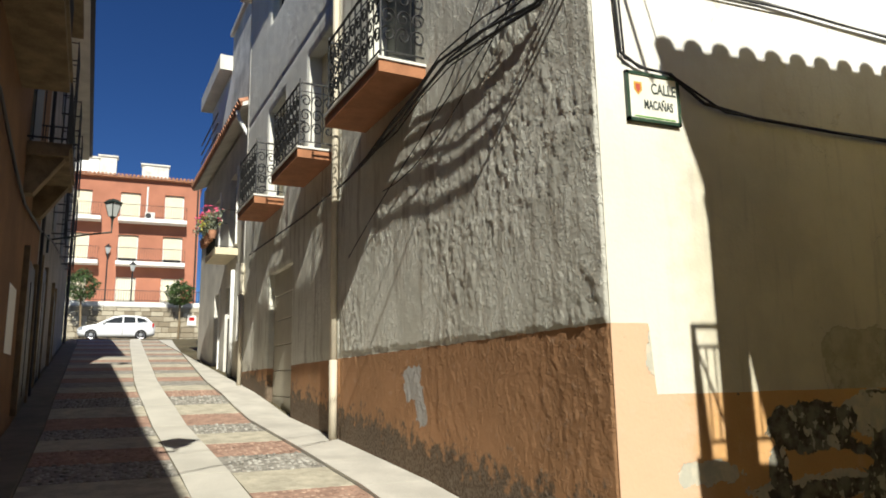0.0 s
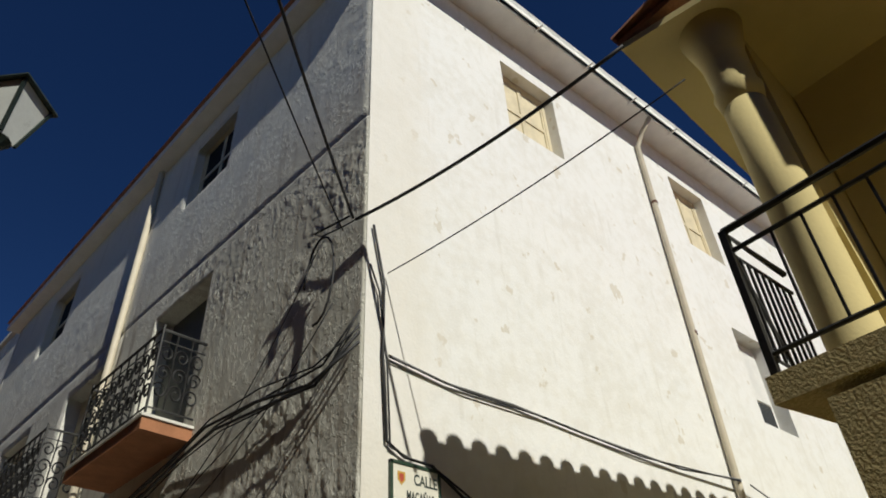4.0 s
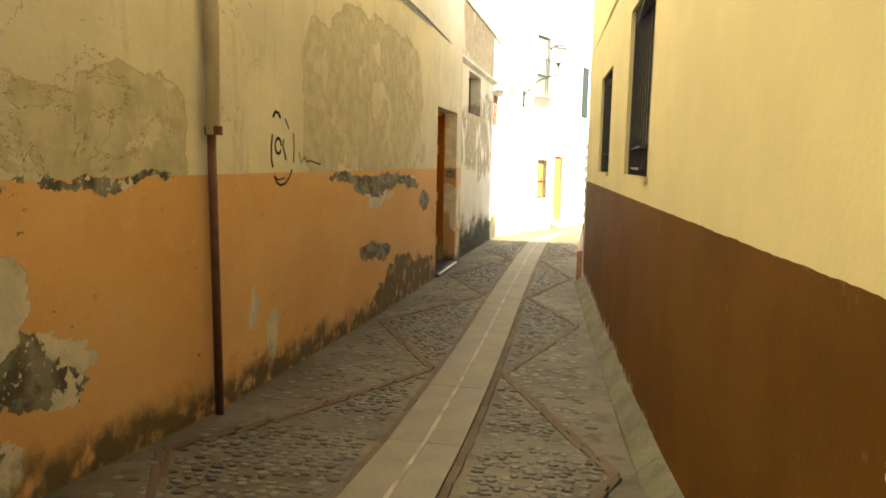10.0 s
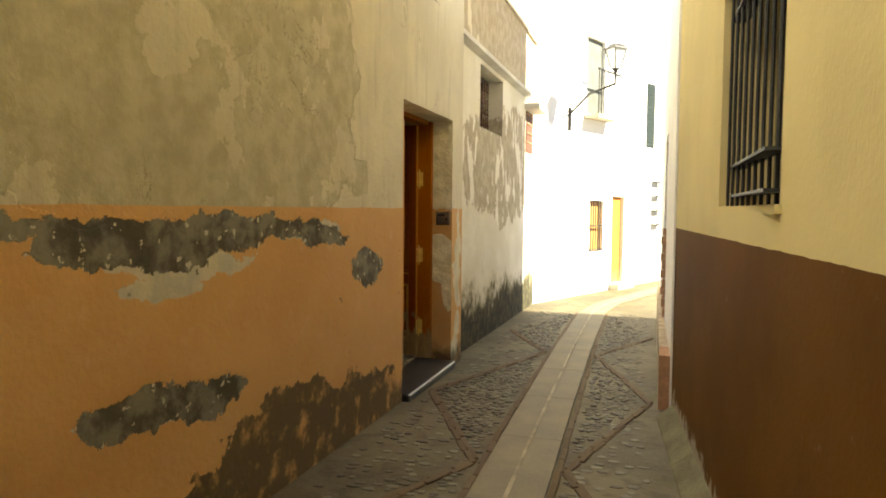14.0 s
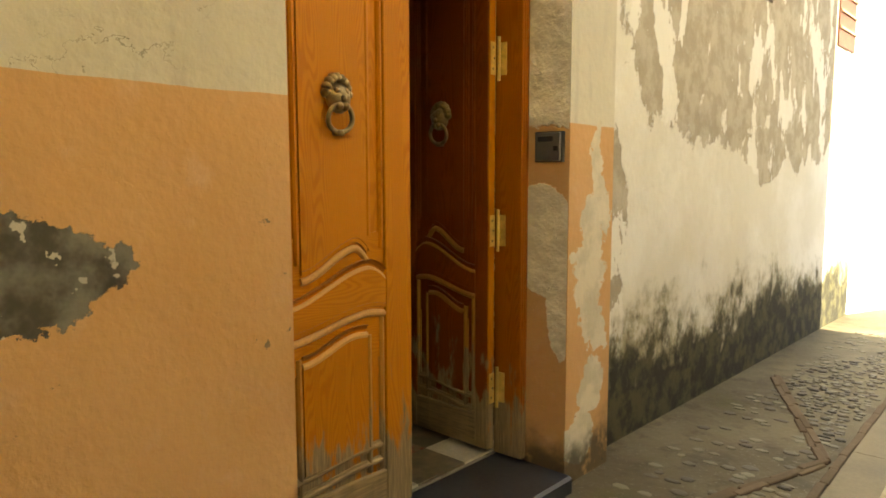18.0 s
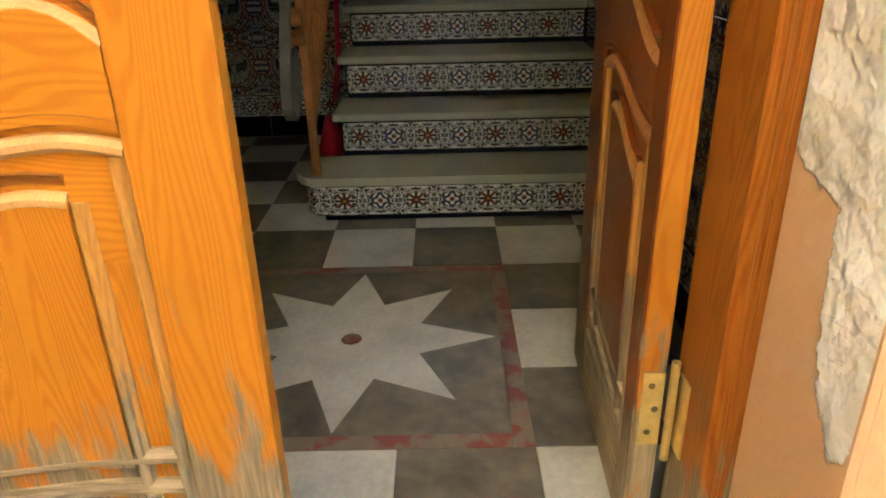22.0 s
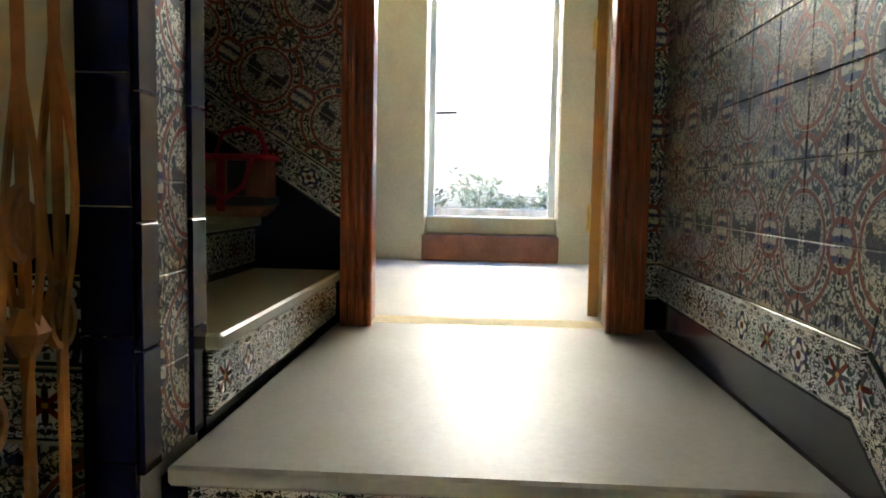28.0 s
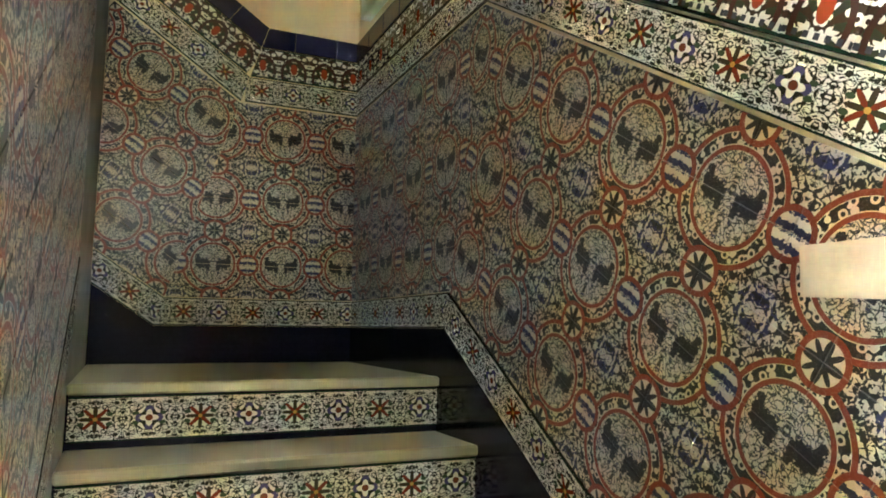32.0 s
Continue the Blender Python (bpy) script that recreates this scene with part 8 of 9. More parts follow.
for i, h in enumerate(HUBS):
    for r in (RIMS_L[i], RIMS_L[i + 1]):
        if r > 0.8:
            for k in (-0.07, 0.0):
                brick_row((strip_mid(h) - 0.28, h + k), (0.12, r + k))
    for r in (RIMS_R[i], RIMS_R[i + 1]):
        for k in (-0.07, 0.0):
            brick_row((strip_mid(h) + 0.28, h + k), (right_foot(r), r + k))


def pebbles(name, inside, x0, x1, y0, y1, size, material, label, seed, keep=1.0, high=0.014):
    """Many small flat stones set in the ground where inside(x, y) says so."""
    rnd = random.Random(seed)
    verts, faces = [], []
    rows = int((y1 - y0) / (size * 0.9))
    for j in range(rows):
        x = x0 + rnd.uniform(0, size)
        while x < x1:
            y = y0 + (j + 0.5 + rnd.uniform(-0.25, 0.25)) * size * 0.9
            w, d = size * rnd.uniform(0.32, 0.62), size * rnd.uniform(0.26, 0.44)
            if inside(x, y) and rnd.random() < keep:
                z, a0, base, h = ground_z(x, y), rnd.uniform(-0.5, 0.5), len(verts), high * rnd.uniform(0.35, 1.0)
                for lift, sc in ((-0.006, 1.0), (h * 0.6, 0.92), (h, 0.6)):
                    for k in range(6):
                        t = k * math.pi / 3 + a0
                        verts.append((x + w * sc * math.cos(t) * (1 + 0.12 * math.sin(3.1 * k + x * 40)), y + d * sc * math.sin(t), z + lift))
                for q in (0, 6):
                    faces += [(base + q + k, base + q + (k + 1) % 6, base + q + 6 + (k + 1) % 6, base + q + 6 + k) for k in range(6)]
                faces.append(tuple(base + 12 + k for k in range(6)))
            x += w * 2 + size * rnd.uniform(0.05, 0.35)
    me = bpy.data.meshes.new(name)
    me.from_pydata(verts, [], faces)
    me.materials.append(material)
    return tagged(new(name, me), label, "cobbles", kind="stuff")


def stone_material(name, dark, lite, rough=0.7):
    k = K(name, rough)
    n = k.node("ShaderNodeNewGeometry")
    isle = V(k, n.outputs["Random Per Island"])
    p = k.pos()
    k.bump(k.noise(p, 70, 3), 0.4, 0.004)
    return k.done(k.mix((isle * 0.75 + k.noise(p, 14, 4) * 0.4).step(0.15, 1.0), dark, lite))


DARK_COBBLE = stone_material("dark_river_cobble", (0.040, 0.034, 0.020), (0.13, 0.112, 0.070), 0.6)
PALE_COBBLE = stone_material("pale_river_cobble", (0.055, 0.047, 0.028), (0.155, 0.135, 0.085), 0.65)
BAND_COBBLE = stone_material("grey_street_cobble", (0.16, 0.15, 0.125), (0.44, 0.42, 0.37), 0.7)


def hub_zone(x, y):
    """In a triangle whose base lies on the middle strip."""
    m = strip_mid(y)
    left = x < m
    if abs(x - m) < 0.29 or (left and x < 0.08) or (not left and x > right_foot(y) + 0.02):
        return False
    rims = RIMS_L if left else RIMS_R
    for h0, h1, r in zip(HUBS, HUBS[1:] + [17.6], rims[1:]):
        if h0 <= y <= h1:
            f = (y - h0) / (r - h0) if y < r else (h1 - y) / (h1 - r)
            reach = (m - 0.28 - 0.1) if left else (right_foot(y) - m - 0.28)
            return abs(x - m) - 0.28 < f * reach - 0.05
    return False


def rim_zone(x, y):
    m = strip_mid(y)
    return 0.15 < x < right_foot(y) - 0.05 and abs(x - m) > 0.31 and not hub_zone(x, y)


pebbles("cobbles", hub_zone, 0.05, 2.6, 2.0, 17.5, 0.062, DARK_COBBLE, "dark worn river cobbles between the brick lines", 3, 0.9, 0.012)
pebbles("cobbles", rim_zone, 0.1, 2.7, 0.3, 17.5, 0.075, PALE_COBBLE, "scattered pale cobbles sunk in concrete", 4, 0.45, 0.008)

# narrow concrete upstand along the yellow wall
foot = thing("wall_foot", (2.6, 6, 0), "narrow mossy concrete foot along the yellow wall", "kerb", kind="structure")
ys = frange(0.55, 11.5, 1.1)
FOOT_STONE = plain("mossy_concrete_foot", (0.13, 0.12, 0.07), 0.9, vary=0.35, scale=3.5, bump=0.5, fine=40)
for a, b in zip(ys, ys[1:]):
    bm = bmesh.new()
    ring = []
    for y in (a, b - 0.004):
        x = 2.955 - 0.0765 * (y - 0.48)
        g = ground_z(1, y)
        ring.append([bm.verts.new(p) for p in ((x + 0.02, y, g - 0.05), (x - 0.14, y, g - 0.05), (x - 0.12, y, g + 0.012), (x - 0.03, y, g + 0.09 + 0.02 * math.sin(y * 9)), (x + 0.02, y, g + 0.11))])
    for k in range(5):
        bm.faces.new((ring[0][k], ring[0][(k + 1) % 5], ring[1][(k + 1) % 5], ring[1][k]))
    bm.faces.new(ring[0][::-1])
    bm.faces.new(ring[1])
    bmesh.ops.recalc_face_normals(bm, faces=bm.faces)
    part("length", bm, FOOT_STONE, foot)

# ---- street up to the square: banded paving ----
def mid_line(x):
    return lerp_table(-x, [(0, -2.0), (3.1, -2.15), (5.2, -2.30), (8, -2.50), (12.5, -2.85), (30, -3.52), (33, -3.6)])


def kerb_line(x):
    return lerp_table(-x, [(0, -0.72), (2.7, -0.87), (5.5, -1.08), (9.4, -1.41), (13.2, -1.64), (27.6, -1.94), (33, -2.0)])


def ground_patch(corners, lift=0.006, thick=0.03, n=4):
    """A thin slab over the ground, between two edges given by (x, y) pairs."""
    (a0, a1), (b0, b1) = corners
    bm = bmesh.new()
    top = [[None] * 2 for _ in range(n + 1)]
    low = [[None] * 2 for _ in range(n + 1)]
    for i in range(n + 1):
        for j, (p, q) in enumerate(((a0, b0), (a1, b1))):
            x, y = p[0] + (q[0] - p[0]) * i / n, p[1] + (q[1] - p[1]) * i / n
            z = ground_z(x, y)
            top[i][j], low[i][j] = bm.verts.new((x, y, z + lift)), bm.verts.new((x, y, z + lift - thick))
    for i in range(n):
        bm.faces.new((top[i][0], top[i + 1][0], top[i + 1][1], top[i][1]))
        for j in (0, 1):
            bm.faces.new((top[i][j], top[i + 1][j], low[i + 1][j], low[i][j]))
    for i in (0, n):
        bm.faces.new((top[i][0], top[i][1], low[i][1], low[i][0]))
    bmesh.ops.recalc_face_normals(bm, faces=bm.faces)
    return bm


PALE_BAND = plain("pale_pebble_concrete", (0.44, 0.40, 0.31), 0.85, vary=0.25, scale=5, bump=0.6, fine=35)
CENTRE = plain("smooth_pale_street_concrete", (0.52, 0.49, 0.42), 0.75, vary=0.12, scale=1.5, bump=0.25)
road = thing("road", (-15, -2.5, ground_z(-15, -2.5)), "street paved in red, grey and pale cross bands", "road", kind="structure")
mats = [PALE_BAND, GREY_STONE, RED_STONE]
x, i = -1.08, 1
while x > -33:
    w = 0.96
    for y0, y1 in ((lambda q: mid_line(q) + 0.25, lambda q: kerb_line(q) - 0.01), (lambda q: lpt(q, 0.55).y, lambda q: mid_line(q) - 0.25)):
        a, b = x - 0.012, x - w + 0.012
        part("band", ground_patch((((a, y0(a)), (b, y0(b))), ((a, y1(a)), (b, y1(b))))), mats[i % 3], road)
    if i % 2 == 0:
        a, b = x, x - w * 2
        part("centre_slab", ground_patch((((a - 0.01, mid_line(a) - 0.24), (b + 0.01, mid_line(b) - 0.24)), ((a - 0.01, mid_line(a) + 0.24), (b + 0.01, mid_line(b) + 0.24))), 0.016), CENTRE, road)
    x -= w
    i += 1


def grey_band(x, y):
    i = math.floor((-1.08 - x) / 0.96) + 1
    return i % 3 == 1 and lpt(x, 0.6).y < y < kerb_line(x) - 0.03 and abs(y - mid_line(x)) > 0.28


def other_band(x, y):
    i = math.floor((-1.08 - x) / 0.96) + 1
    return i % 3 == 2 and lpt(x, 0.6).y < y < kerb_line(x) - 0.03 and abs(y - mid_line(x)) > 0.28


pebbles("cobbles", grey_band, -12.0, -1.1, -5.0, -0.7, 0.075, BAND_COBBLE, "grey rounded cobbles in the street bands", 8, 0.95, 0.022)
RED_COBBLE = stone_material("red_street_cobble", (0.24, 0.15, 0.11), (0.45, 0.31, 0.23), 0.75)
pebbles("cobbles", other_band, -12.0, -1.1, -5.0, -0.7, 0.085, RED_COBBLE, "reddish flat stones in the street bands", 9, 0.95, 0.016)
# Darkened copy of KERB: the opposite side's shade, put into the colour.
SHADE_KERB = plain("shade_darkened_pavement_concrete", (0.17, 0.155, 0.125), 0.85, vary=0.25, scale=2.5, bump=0.3)
pavement = thing("pavement", (-15, -1.2, ground_z(-15, -1.2)), "pale concrete pavement with a low kerb along the fronts", "pavement", kind="structure")
xs = frange(-33, -0.2, 1.3)[::-1]
for a, b in zip(xs, xs[1:]):
    part("slab", ground_patch((((a, kerb_line(a)), (b + 0.008, kerb_line(b))), ((a, a * 0.08 - 0.005), (b + 0.008, b * 0.08 - 0.005))), 0.04, 0.08), KERB, pavement)
    part("slab", ground_patch((((a, lpt(a, 0.1).y), (b + 0.008, lpt(b, 0.1).y)), ((a, lpt(a, 0.54).y), (b + 0.008, lpt(b, 0.54).y))), 0.05, 0.07), SHADE_KERB, pavement)

# ---- neighbouring white house on the street ----
neighbour = thing("white_house", gpt(16.5, -0.4, 1.6), "white house with a low tiled eave and flowered balcony", "house")


def front_boards(s0, s1, z0, z1, off, thick, parent, name, material, label=""):
    bm = bmesh.new()
    prism(bm, [gpt(s0, off - thick, z0), gpt(s1, off - thick, z0), gpt(s1, off, z0), gpt(s0, off, z0)], (0, 0, z1 - z0))
    return part(name, bm, material, parent, label)


NB0, NB1, NOFF = 12.42, 20.8, -0.22
nb_open = [(13.35, 14.2, 1.0, 3.75), (14.75, 15.85, 1.0, 4.1), (16.7, 17.7, 1.0, 4.1), (14.6, 15.7, 5.1, 7.1), (17.2, 18.2, 5.1, 7.0)]
e = gpt(NB1, NOFF)
part("wall", wall_mesh((e.x, e.y), -GU, NB1 - NB0, 0.9, 8.0, 0.3, [(NB1 - b, NB1 - a, z0, z1) for a, b, z0, z1 in nb_open]), OFF_WHITE, neighbour)
for a, b, z0, z1 in nb_open:
    door = front_boards(a + 0.05, b - 0.05, z0, z1 - 0.05, NOFF - 0.14, 0.05, neighbour, "door" if z0 < 2 else "shutter", SHUTTER_GREY if z0 < 2 else CREAM_WOOD)
    for s in (a + 0.12, (a + b) / 2 + 0.04):
        front_boards(s, s + (b - a) / 2 - 0.16, z0 + 0.25, z1 - 0.25, NOFF - 0.12, 0.02, door, "panel", IRON if z0 < 2 else SHUTTER_GREY)
    front_boards(a - 0.06, a, max(z0, 1.6), z1 + 0.08, NOFF + 0.04, 0.05, neighbour, "surround", WHITE_PAINT)
front_boards(NB0, 14.6, 1.1, 2.6, NOFF + 0.02, 0.02, neighbour, "dado", CONCRETE)
bm = bmesh.new()
lo, hi = 8.0, 9.3
prism(bm, [gpt(NB0, 0.14, lo), gpt(NB1, 0.14, lo), gpt(NB1, -3.0, hi), gpt(NB0, -3.0, hi)], (0, 0, 0.1))
eave = part("roof", bm, OFF_WHITE, neighbour, "pale underside of the eave")
for s in frange(NB0 + 0.1, NB1 - 0.1, 0.24):
    part("roof_tile", tubed([gpt(s, 0.2, lo + 0.10), gpt(s, -2.6, hi - 0.06)], 0.10, 6), TERRACOTTA, eave)
block = thing("white_block", gpt(15, -2.0, 8.0), "tall stained white rendered block behind the eave", "building")
STAINED = plain("stained_white_render", (0.60, 0.59, 0.55), 0.9, vary=0.35, scale=1.6, bump=0.3)
bm = bmesh.new()
prism(bm, [gpt(13.0, -0.6, 7.5), gpt(18.4, -0.6, 7.5), gpt(18.4, -4.5, 7.5), gpt(13.0, -4.5, 7.5)], (0, 0, 5.2))
part("wall", bm, STAINED, block)
front_boards(12.9, 18.5, 12.7, 12.84, -0.5, 4.1, block, "coping", OFF_WHITE)
front_boards(18.4, 22.5, 11.5, 12.0, -0.2, 3.0, block, "canopy", OFF_WHITE)
front_boards(18.4, 22.3, 7.5, 11.5, -0.6, 2.6, block, "side_wall", WHITE_WASH)
for h in (9.4, 9.75, 10.1):
    part("rail", tubed([gpt(18.6, -0.25, h), gpt(22.2, -0.25, h)], 0.025, 6), IRON, block)
npipe = thing("neighbour_downpipe", gpt(12.75, -0.1, 1.4), "white downpipe with a swan neck under the eave", "downpipe")
part("pipe", tubed([gpt(12.9, 0.16, 8.05), gpt(12.9, 0.12, 7.85), gpt(12.7, -0.12, 7.3), gpt(12.7, -0.14, 1.45)], 0.05, 10), WHITE_PAINT, npipe, smooth=True)
npipe = thing("neighbour_downpipe", gpt(14.45, -0.1, 1.9), "short white pipe beside the doors", "downpipe")
part("pipe", tubed([gpt(14.45, -0.14, 1.75), gpt(14.45, -0.14, 4.4)], 0.05, 10), WHITE_PAINT, npipe, smooth=True)
npipe = thing("neighbour_downpipe", gpt(12.1, 0.1, 1.3), "cream pipe guard at the house corner", "downpipe")
part("pipe", tubed([gpt(12.1, 0.07, 1.35), gpt(12.1, 0.07, 4.2)], 0.045, 10), PIPE_PAINT, npipe, smooth=True)

FLOWER = plain("pink_geranium_petals", (0.62, 0.07, 0.16), 0.6, vary=0.2)
YELLOW_LEAF = plain("yellow_green_leaves", (0.42, 0.40, 0.06), 0.6, vary=0.3)
LEAF_DARK = stone_material("dark_green_leaves", (0.020, 0.045, 0.012), (0.085, 0.14, 0.035), 0.6)
nbal = thing("flower_balcony", gpt(15.1, 0.1, 4.9), "cream balcony with black railing crowded by pots", "balcony")
front_boards(14.2, 15.9, 4.75, 4.92, 0.35, 0.55, nbal, "slab", CREAM_WOOD)
for s in frange(14.22, 15.88, 0.13):
    part("bar", tubed([gpt(s, 0.32, 4.92), gpt(s, 0.32, 5.9)], 0.01, 4), IRON, nbal)
for s in (14.22, 15.88):
    part("side_bar", tubed([gpt(s, -0.2, 5.9), gpt(s, 0.32, 5.9), gpt(s, 0.32, 4.95), gpt(s, -0.2, 4.95)], 0.012, 4), IRON, nbal)
part("top_rail", tubed([gpt(14.2, 0.32, 5.9), gpt(15.9, 0.32, 5.9)], 0.018, 6), IRON, nbal)
for i, s in enumerate((14.3, 14.7, 15.1, 15.5, 15.8)):
    pot = tuple(gpt(s, 0.42, 5.35))
    solid("flower_pot", lathe(bmesh.new(), (pot[0], pot[1], pot[2] - 0.2), [(0.07, 0), (0.1, 0.17), (0.11, 0.2)], 10), TERRACOTTA, "small clay flower pot hung on the balcony rail", "flower pot", "pots on the flowered balcony")
    shrub("balcony_plant", pot, 0.22, 0.5, 46, 30 + i, "green pot plant hanging over the balcony rail", YELLOW_LEAF if i == 1 else None)
    shrub("balcony_flowers", (pot[0], pot[1], pot[2] + 0.15), 0.24, 0.45, 12, 50 + i, "pink geranium blooms over the balcony rail", FLOWER)

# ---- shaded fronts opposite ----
# Stained, with its tone also lowered to carry this side's shade.
STAIN_SLAB = plain("stained_shade_dark_slab", (0.20, 0.15, 0.09), 0.9, vary=0.4, scale=3, bump=0.4)


def left_board(x0, x1, z0, z1, off0, off1, parent, name, material, label=""):
    bm = bmesh.new()
    prism(bm, [lpt(x0, off0, z0), lpt(x1, off0, z0), lpt(x1, off1, z0), lpt(x0, off1, z0)], (0, 0, z1 - z0))
    return part(name, bm, material, parent, label)


def left_balcony(x0, x1, z, deep, corbel):
    ob = thing("shaded_balcony", lpt((x0 + x1) / 2, 0.1, z), "old balcony slab with a plain iron railing, in shade", "balcony", "shaded balconies")
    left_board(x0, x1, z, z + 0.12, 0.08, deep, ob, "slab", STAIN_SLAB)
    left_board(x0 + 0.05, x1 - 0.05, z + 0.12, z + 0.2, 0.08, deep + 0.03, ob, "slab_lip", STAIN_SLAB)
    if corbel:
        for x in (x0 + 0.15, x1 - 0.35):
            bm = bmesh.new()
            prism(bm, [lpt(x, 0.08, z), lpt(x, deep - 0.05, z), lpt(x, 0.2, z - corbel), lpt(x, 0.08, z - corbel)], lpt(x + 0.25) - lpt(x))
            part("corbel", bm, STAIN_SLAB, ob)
    top = z + 1.15
    for h in (z + 0.25, top):
        part("rail", tubed([lpt(x0, 0.08, h), lpt(x0, deep - 0.04, h), lpt(x1, deep - 0.04, h), lpt(x1, 0.08, h)], 0.016, 5), IRON, ob)
    for x in frange(x0, x1, 0.14):
        part("bar", tubed([lpt(x, deep - 0.04, z + 0.2), lpt(x, deep - 0.04, top)], 0.009, 4), IRON, ob)
    for o in frange(0.15, deep - 0.1, 0.13):
        for x in (x0, x1):
            part("bar", tubed([lpt(x, o, z + 0.2), lpt(x, o, top)], 0.009, 4), IRON, ob)
    left_board(x0 + 0.35, x1 - 0.35, z + 0.2, z + 2.5, 0.05, 0.11, ob, "balcony_window", SHUTTER_GREY)
    return ob


left_balcony(-5.9, -3.2, 5.35, 0.62, 0)
left_balcony(-9.3, -7.1, 4.85, 0.62, 0.55)
left_balcony(-2.6, -0.6, 6.1, 0.62, 0)
cornice = thing("cornice", lpt(-2, 0.1, 8.3), "old moulded cornice under the roof opposite", "cornice")
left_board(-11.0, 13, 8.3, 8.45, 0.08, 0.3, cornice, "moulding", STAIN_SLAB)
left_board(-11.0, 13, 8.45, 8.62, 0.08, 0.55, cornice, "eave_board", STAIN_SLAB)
far_eave = thing("far_eave", lpt(-20, 0.1, 11.2), "dark projecting roof edge on the white front", "eave")
left_board(-29.2, -11.0, 11.2, 11.36, -0.2, 0.5, far_eave, "eave_board", OFF_WHITE)
left_board(-29.2, -11.0, 11.36, 11.46, -0.2, 0.62, far_eave, "gutter", IRON)
for x0, x1, z0, z1, mat in ((-10.1, -8.3, 1.2, 3.6, IRON), (-14.6, -12.9, 1.4, 4.2, IRON), (-19.5, -18.3, 1.9, 4.3, SHUTTER_GREY), (-3.6, -2.4, 0.6, 3.1, SHUTTER_GREY)):
    ob = thing("shaded_door", lpt((x0 + x1) / 2, 0.1, z0), "dark panelled house door in the shaded front", "door", "shaded doors")
    o = 0.09 if x0 > -11 else 0.01
    left_board(x0 - 0.12, x0, z0, z1 + 0.12, o - 0.01, o + 0.07, ob, "jamb", STAIN_SLAB)
    left_board(x1, x1 + 0.12, z0, z1 + 0.12, o - 0.01, o + 0.07, ob, "jamb", STAIN_SLAB)
    leaf = left_board(x0, x1, z0, z1, o - 0.01, o + 0.03, ob, "leaf", mat)
    for k in (0.08, 0.55):
        left_board(x0 + (x1 - x0) * k, x0 + (x1 - x0) * (k + 0.37), z0 + 0.25, z1 - 0.3, o + 0.03, o + 0.045, leaf, "panel", mat)
for x0, x1, z0, z1 in ((-17.5, -16.0, 5.4, 7.6), (-22.5, -21.0, 5.6, 8.0), (-26.5, -25.0, 6.0, 8.4), (-17.5, -16.0, 8.6, 10.6), (-22.5, -21.0, 8.8, 10.8), (-26.5, -25.0, 8.9, 10.9)):
    ob = thing("window_grille", lpt((x0 + x1) / 2, 0.1, z0), "projecting black iron window cage", "window grille", "window cages")
    left_board(x0 + 0.1, x1 - 0.1, z0 + 0.1, z1, 0.0, 0.03, ob, "shutter", SHUTTER_GREY)
    for h in frange(z0, z1, (z1 - z0) / 4):
        part("rail", tubed([lpt(x0, 0.0, h), lpt(x0, 0.28, h), lpt(x1, 0.28, h), lpt(x1, 0.0, h)], 0.018, 5), IRON, ob)
    for x in frange(x0, x1, 0.15):
        part("bar", tubed([lpt(x, 0.28, z0 - 0.05), lpt(x, 0.28, z1 + 0.05)], 0.011, 4), IRON, ob)
solid("cable", tubed([lpt(-0.5, 0.16, 4.3), lpt(-2.2, 0.14, 4.15), lpt(-3.6, 0.13, 4.45), lpt(-5.5, 0.13, 4.2), lpt(-7.0, 0.13, 4.1), lpt(-10.5, 0.12, 4.4), lpt(-15, 0.1, 5.0), lpt(-28, 0.1, 6.2)], 0.022, 6), CABLE, "thick black cable along the shaded front", "cable", smooth=True)
solid("cable", tubed([lpt(-10.9, 0.14, 8.2), lpt(-10.9, 0.13, 1.3)], 0.03, 6), CABLE, "black service pipe down the shaded front", "cable")
solid("cable", tubed([lpt(-27.6, 0.12, 11.0), lpt(-27.6, 0.12, 3.2)], 0.06, 8), CABLE, "dark downpipe on the shaded white front", "downpipe")
poster = thing("paper_notice", lpt(-7.0, 0.1, 2.1), "torn pale paper notice stuck to the shaded wall", "notice")
left_board(-7.5, -6.6, 2.05, 2.95, 0.082, 0.088, poster, "sheet", WHITE_WASH)

# ---- square at the top of the street ----
CAR_PAINT = K("white_car_paint", 0.25)
CAR_PAINT.p.inputs["Coat Weight"].default_value = 0.6
CAR_PAINT = CAR_PAINT.done((0.75, 0.76, 0.77))
CAR_GREY = K("dark_grey_car_paint", 0.3)
CAR_GREY.p.inputs["Coat Weight"].default_value = 0.6
CAR_GREY = CAR_GREY.done((0.08, 0.09, 0.11))
CAR_GLASS = K("dark_car_glass", 0.05).done((0.015, 0.018, 0.02))
TYRE = plain("black_tyre_rubber", (0.02, 0.02, 0.02), 0.85)
ALLOY = plain("silver_alloy", (0.55, 0.55, 0.56), 0.3, 0.8, vary=0.1)
TAIL = K("red_tail_light", 0.2).done((0.45, 0.02, 0.02))


